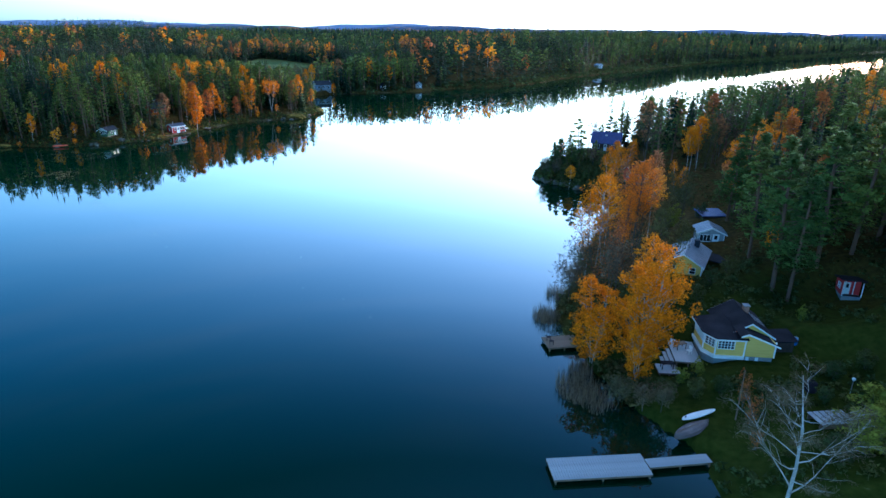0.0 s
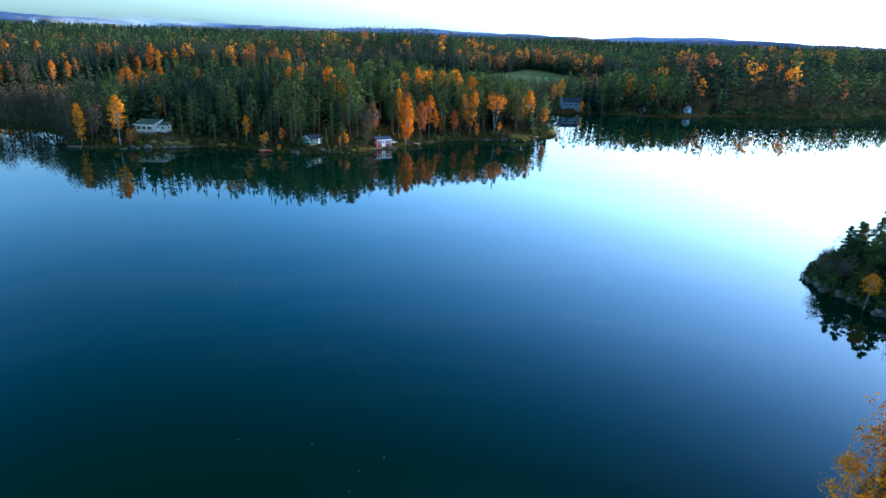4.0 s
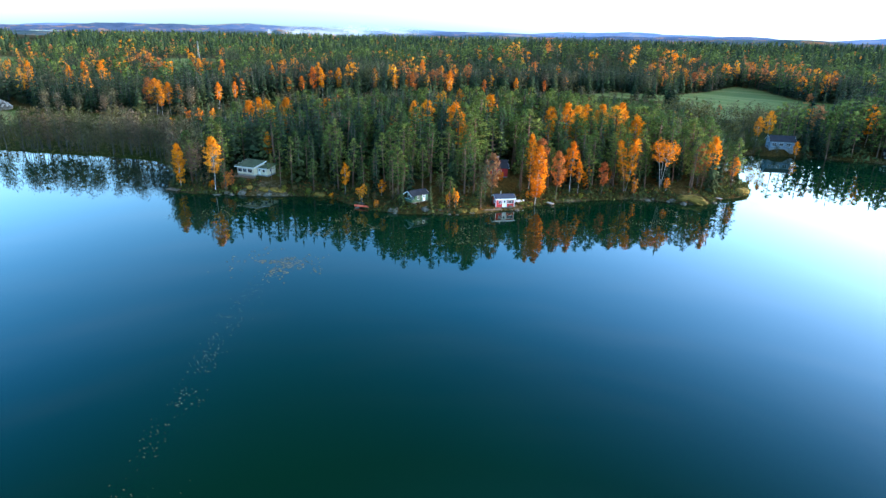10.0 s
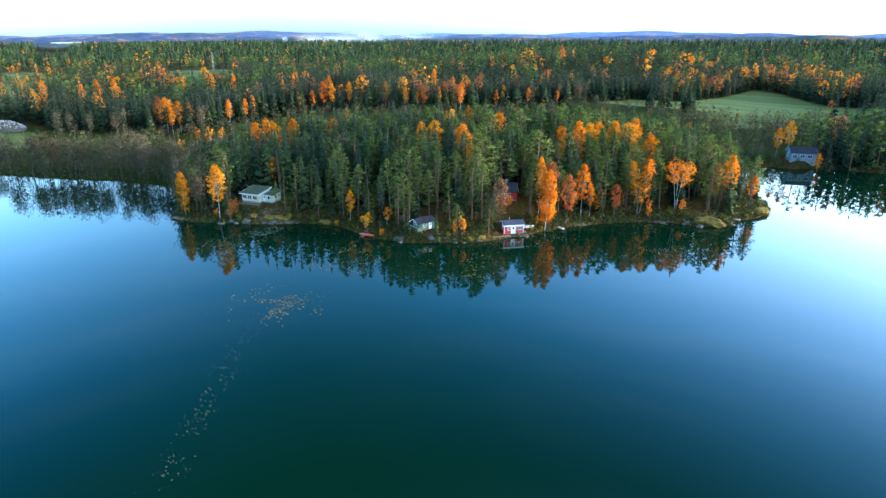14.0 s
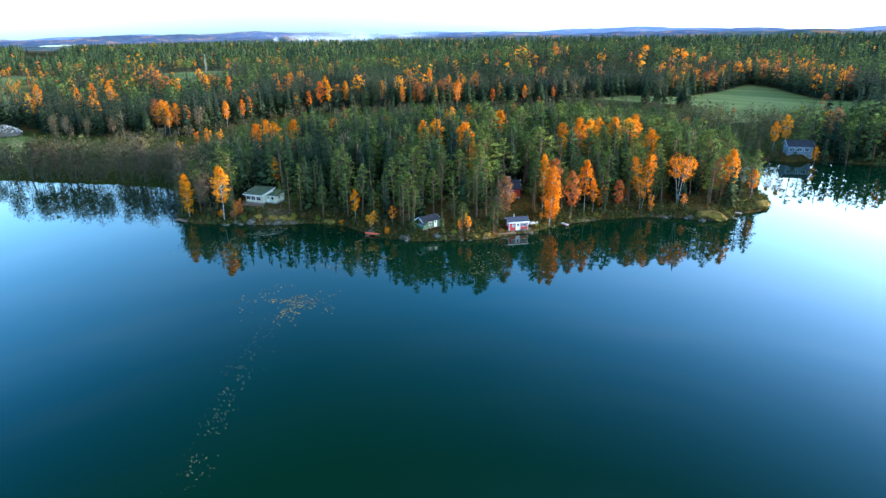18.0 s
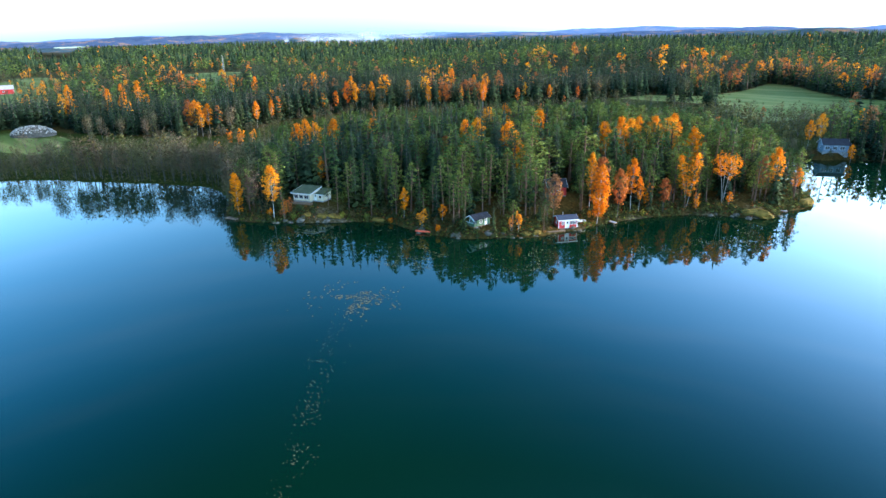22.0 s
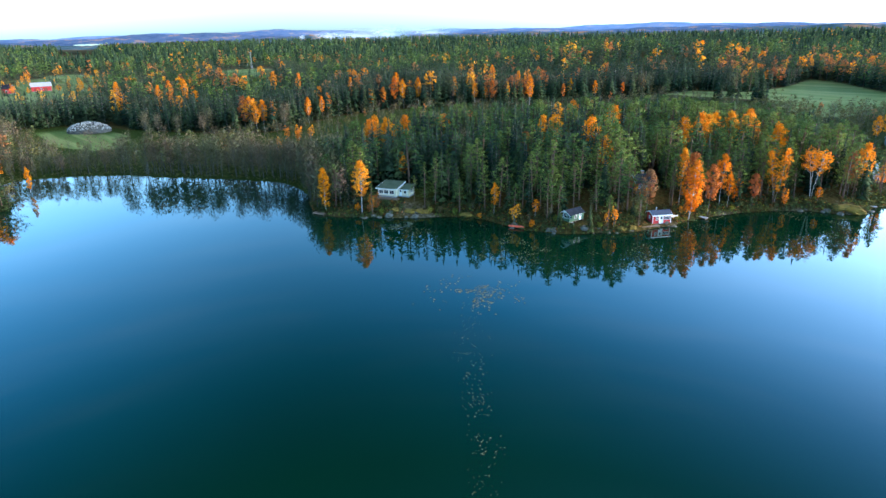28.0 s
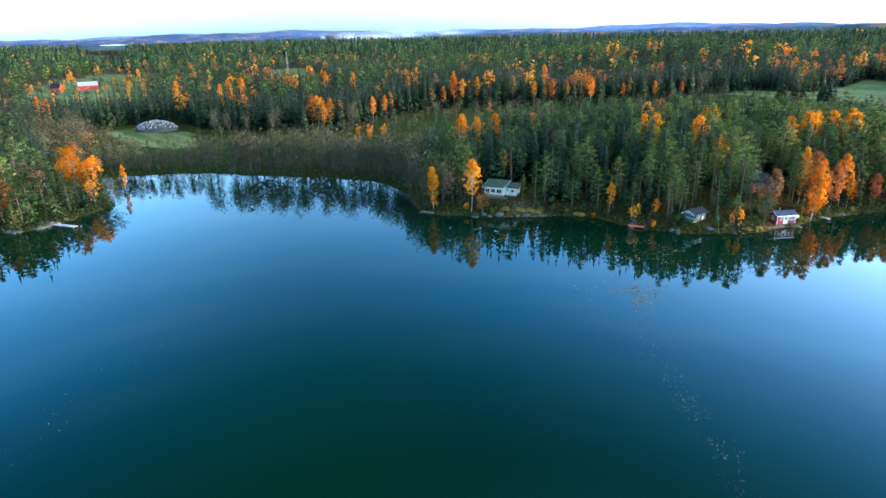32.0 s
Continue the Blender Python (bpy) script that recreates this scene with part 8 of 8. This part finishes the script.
x, y = scatter(5000, -178, -50, 155, 300)
sd = shore_distance(x, y)
m = (np.abs(sd - 0.3) < 1.3) & ((rolling(x, y, 6.0) > 0.15) | (np.abs(x + 101) < 8)) & clear_of(x, y, [(-95.5, 213.5, 5)])
for a, b in zip(x[m][:120], y[m][:120]):
    boulder(a, b, RNG.uniform(0.3, 1.1))
MOSSY = [boulder_mesh(i + 40, 0.5, 0.4) for i in range(3)]
for me in MOSSY:
    me.materials[0] = M_MOSSY
for x, y, s in ((-150.0, 179.8, 1.5), (-153.0, 177.2, 1.3), (-146.5, 183.2, 1.2), (-148.3, 182.0, 1.5), (-99.5, 206.8, 1.2), (-97.8, 209.3, 1.2), (-62.5, 262.8, 2.2), (-64.8, 261.4, 1.6), (-137.5, 189.8, 1.6), (-57.5, 283.0, 2.0)):
    ob = boulder(x, y, s * (0.8 if x < -70 else 1.0), None, "broad mossy rock outcrop at the water", "rock outcrops", 1.5)
    ob.data = MOSSY[int(RNG.integers(0, 3))]
for i in range(34):
    a = i * 0.4
    boulder(24.5 + 0.42 * i * 0.75 + RNG.normal() * 0.5, 155.0 - 0.3 * i + RNG.normal() * 0.6, RNG.uniform(0.45, 1.0), RNG.uniform(0.05, 0.9), "dark craggy rock at the headland's foot", "headland rocks")
for i in range(1):
    boulder(27 + RNG.uniform(0, 6), 155.5 + RNG.uniform(-2, 6), RNG.uniform(1.2, 2.4), None, "dark craggy rock at the headland's foot", "headland rocks")
for i in range(14):
    boulder(-237.5 + RNG.normal() * 1.0, 79 + RNG.uniform(-5, 7), RNG.uniform(0.6, 1.5), 0.15, "pale flat rock below the pines", "headland rocks", 1.6)

M_PALE_STONE = paint("pale_blasted_stone", (0.12, 0.12, 0.105), (0.42, 0.40, 0.36), 0.9, 0.8, 0.4, fine=5)
STONES = [boulder_mesh(i + 20, 0.75, 0.5, 2) for i in range(4)]
for me in STONES:
    me.materials[0] = M_PALE_STONE
# stone heap beside the meadow
heap = tagged(new("stone_heap"), "long heap of pale blasted stone beside a meadow", "stone heap")
heap.location = (-375, 160, ground_z(-375, 160) - 0.3)
heap.scale = (0.74, 0.8, 0.74)
heap.rotation_euler = (0, 0, radians(62))
core = bmesh.new()
bmesh.ops.create_icosphere(core, subdivisions=3, radius=1.0)
for v in core.verts:
    v.co = Vector((v.co.x * 14 * (1 + 0.1 * noise.noise(v.co * 2)), v.co.y * 7, max(-0.5, v.co.z * 6.8 * (1 + 0.25 * noise.noise(v.co * 3)))))
M_GRAVEL = paint("dark_gravel", (0.03, 0.03, 0.024), (0.10, 0.095, 0.08), 0.95, 0.7, 0.8, fine=2.5)
piece("core", core, M_GRAVEL, heap)
for i in range(300):
    u, a = RNG.uniform(-0.95, 0.95), RNG.uniform(0.45, 2.7)
    w = math.sqrt(1 - u * u)
    st = part("stone", STONES[i % 4], heap)
    st.location = (u * 14, -math.cos(a) * w * 7, max(0, math.sin(a)) * w * 7.2)
    s = RNG.uniform(0.2, 0.62) ** 1.0
    st.scale = (s * 1.3, s, s * 0.9)
    st.rotation_euler = (RNG.uniform(0, 3), 0, RNG.uniform(0, 6))

# ---- hills on the horizon, with blue haze painted in ----
# distance haze mixed into the base colours, with faint emission for lit air
def hazed_hill_material(name, low, mid, warm, glow):
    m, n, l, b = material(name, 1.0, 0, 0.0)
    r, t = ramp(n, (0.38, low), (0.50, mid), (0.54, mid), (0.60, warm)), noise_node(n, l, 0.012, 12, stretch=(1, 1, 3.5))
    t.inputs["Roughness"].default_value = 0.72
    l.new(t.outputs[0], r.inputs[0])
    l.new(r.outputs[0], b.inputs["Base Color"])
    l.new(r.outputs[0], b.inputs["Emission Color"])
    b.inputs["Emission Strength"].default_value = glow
    return m


def hill_row(name, radius, high, seed, mat):
    N = 420
    a = np.linspace(radians(-115), radians(75), N)
    x, y = radius * np.sin(a), radius * np.cos(a)
    top = high * (0.66 + 0.26 * np.sin(a * 7 + seed) * np.sin(a * 3.1 + 2 * seed) + 0.15 * np.sin(a * 17 + seed * 3) + 0.05 * np.sin(a * 61 + seed)) + RNG.normal(size=N) * 0.8
    rows = [np.stack([x * k, y * k, z], 1) for k, z in ((0.90, np.full(N, -5.0)), (0.95, top * 0.45), (0.98, top * 0.85), (1.0, top), (1.03, top * 0.5))]
    v = np.concatenate(rows)
    f = [(r * N + i, r * N + i + 1, (r + 1) * N + i + 1, (r + 1) * N + i) for r in range(4) for i in range(N - 1)]
    me = bpy.data.meshes.new(name)
    me.from_pydata(v.tolist(), [], f)
    me.polygons.foreach_set("use_smooth", np.ones(len(f), bool))
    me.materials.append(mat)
    tagged(new(name, me), "wooded hills on the horizon with blue haze painted in", "hills", kind="structure")


# painted haze grows row by row: bluer, paler and more glowing farther out
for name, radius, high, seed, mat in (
        ("backdrop_near_hills", 2500, 40, 4.1, hazed_hill_material("near_hills", (0.030, 0.052, 0.060), (0.060, 0.085, 0.095), (0.24, 0.12, 0.06), 0.03)),
        ("backdrop_hills", 3200, 52, 0.8, hazed_hill_material("haze_tinted_hills", (0.036, 0.058, 0.105), (0.06, 0.085, 0.14), (0.22, 0.14, 0.11), 0.08)),
        ("backdrop_far_hills", 3800, 58, 2.3, hazed_hill_material("distant_hills", (0.055, 0.085, 0.155), (0.075, 0.11, 0.19), (0.18, 0.15, 0.16), 0.12)),
        ("backdrop_last_hills", 4400, 66, 5.2, hazed_hill_material("last_hills", (0.08, 0.125, 0.22), (0.10, 0.15, 0.26), (0.17, 0.18, 0.22), 0.15))):
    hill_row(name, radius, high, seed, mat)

# thin white smoke that drifts over the far woods
M_SMOKE = bpy.data.materials.new("thin_smoke")
M_SMOKE.use_nodes = True
sn, sl = M_SMOKE.node_tree.nodes, M_SMOKE.node_tree.links
sb = sn["Principled BSDF"]
sb.inputs["Base Color"].default_value, sb.inputs["Roughness"].default_value, sb.inputs["Specular IOR Level"].default_value = (0.8, 0.82, 0.85, 1), 1.0, 0.0
sco, sgr, sno, smu = sn.new("ShaderNodeTexCoord"), sn.new("ShaderNodeTexGradient"), sn.new("ShaderNodeTexNoise"), sn.new("ShaderNodeMath")
sgr.gradient_type, sno.inputs["Scale"].default_value, sno.inputs["Detail"].default_value = "SPHERICAL", 2.2, 5
smu.operation, smu.use_clamp = "MULTIPLY", True
sl.new(sco.outputs["Object"], sgr.inputs["Vector"])
sl.new(sco.outputs["Object"], sno.inputs["Vector"])
sl.new(sgr.outputs["Fac"], smu.inputs[0])
sl.new(sno.outputs[0], smu.inputs[1])
sl.new(smu.outputs[0], sb.inputs["Alpha"])


def smoke(x, y, z, wide, high, turn):
    """A drift of smoke: a thin bulging sheet far beyond the woods, clear towards its rim."""
    n = 13
    u, w = np.meshgrid(np.linspace(-1, 1, n), np.linspace(-1, 1, n))
    v = np.stack([u, 0.1 * np.cos(2 * u) * np.cos(1.5 * w), w], -1).reshape(-1, 3)
    f = [(r * n + i, r * n + i + 1, (r + 1) * n + i + 1, (r + 1) * n + i) for r in range(n - 1) for i in range(n - 1)]
    me = bpy.data.meshes.new("backdrop_smoke")
    me.from_pydata(v.tolist(), [], f)
    me.polygons.foreach_set("use_smooth", np.ones(len(f), bool))
    me.materials.append(M_SMOKE)
    ob = tagged(new("backdrop_smoke", me), "thin white smoke drifting over far woods", "smoke", kind="structure")
    ob.location, ob.scale, ob.rotation_euler = (x, y, z), (wide, wide, high), (0, 0, radians(turn))
    ob.visible_shadow = False


for place in ((-1862, 1462, 36, 190, 26, 52), (-1800, 1535, 40, 90, 30, 50), (-1925, 1360, 34, 60, 16, 54), (-1968, 1275, 32, 16, 12, 56), (-1700, 1650, 42, 120, 18, 47)):
    smoke(*place)

# a far lake that shines between the woods
bm = bmesh.new()
ring = [bm.verts.new((190 * math.cos(i * math.pi / 12) * (1 + 0.2 * math.sin(3.0 * i)), 38 * math.sin(i * math.pi / 12), 0)) for i in range(24)]
bm.faces.new(ring)
me = bpy.data.meshes.new("far_lake")
bm.to_mesh(me)
bm.free()
me.materials.append(M_WATER)
far_lake = tagged(new("far_lake", me), "small bright lake far off between the woods", "lake", kind="structure")
far_lake.location, far_lake.rotation_euler = (-1960, 600, 27), (0, 0, radians(163))

# low saplings and shrubs between the peninsula's trees and its bank
low_rng = np.random.default_rng(31)
x, y = low_rng.uniform(-172, -58, 1500), low_rng.uniform(160, 300, 1500)
k = keep_apart(x, y, 3.4)
x, y = x[k], y[k]
sd = shore_distance(x, y)
m = (sd > 1.2) & (sd < 9) & ((y < 150 + 1.0 * (x + 175) + 45) | (x > -75)) & clear_of(x, y, CLEAR)
for a, b in list(zip(x[m], y[m]))[:80]:
    tree(("olive", "spruce", "olive", "yellow", "bare", "pine")[int(low_rng.integers(0, 6))], a, b, low_rng.uniform(2.2, 5.0), group="saplings along the bank", wide=1.35)
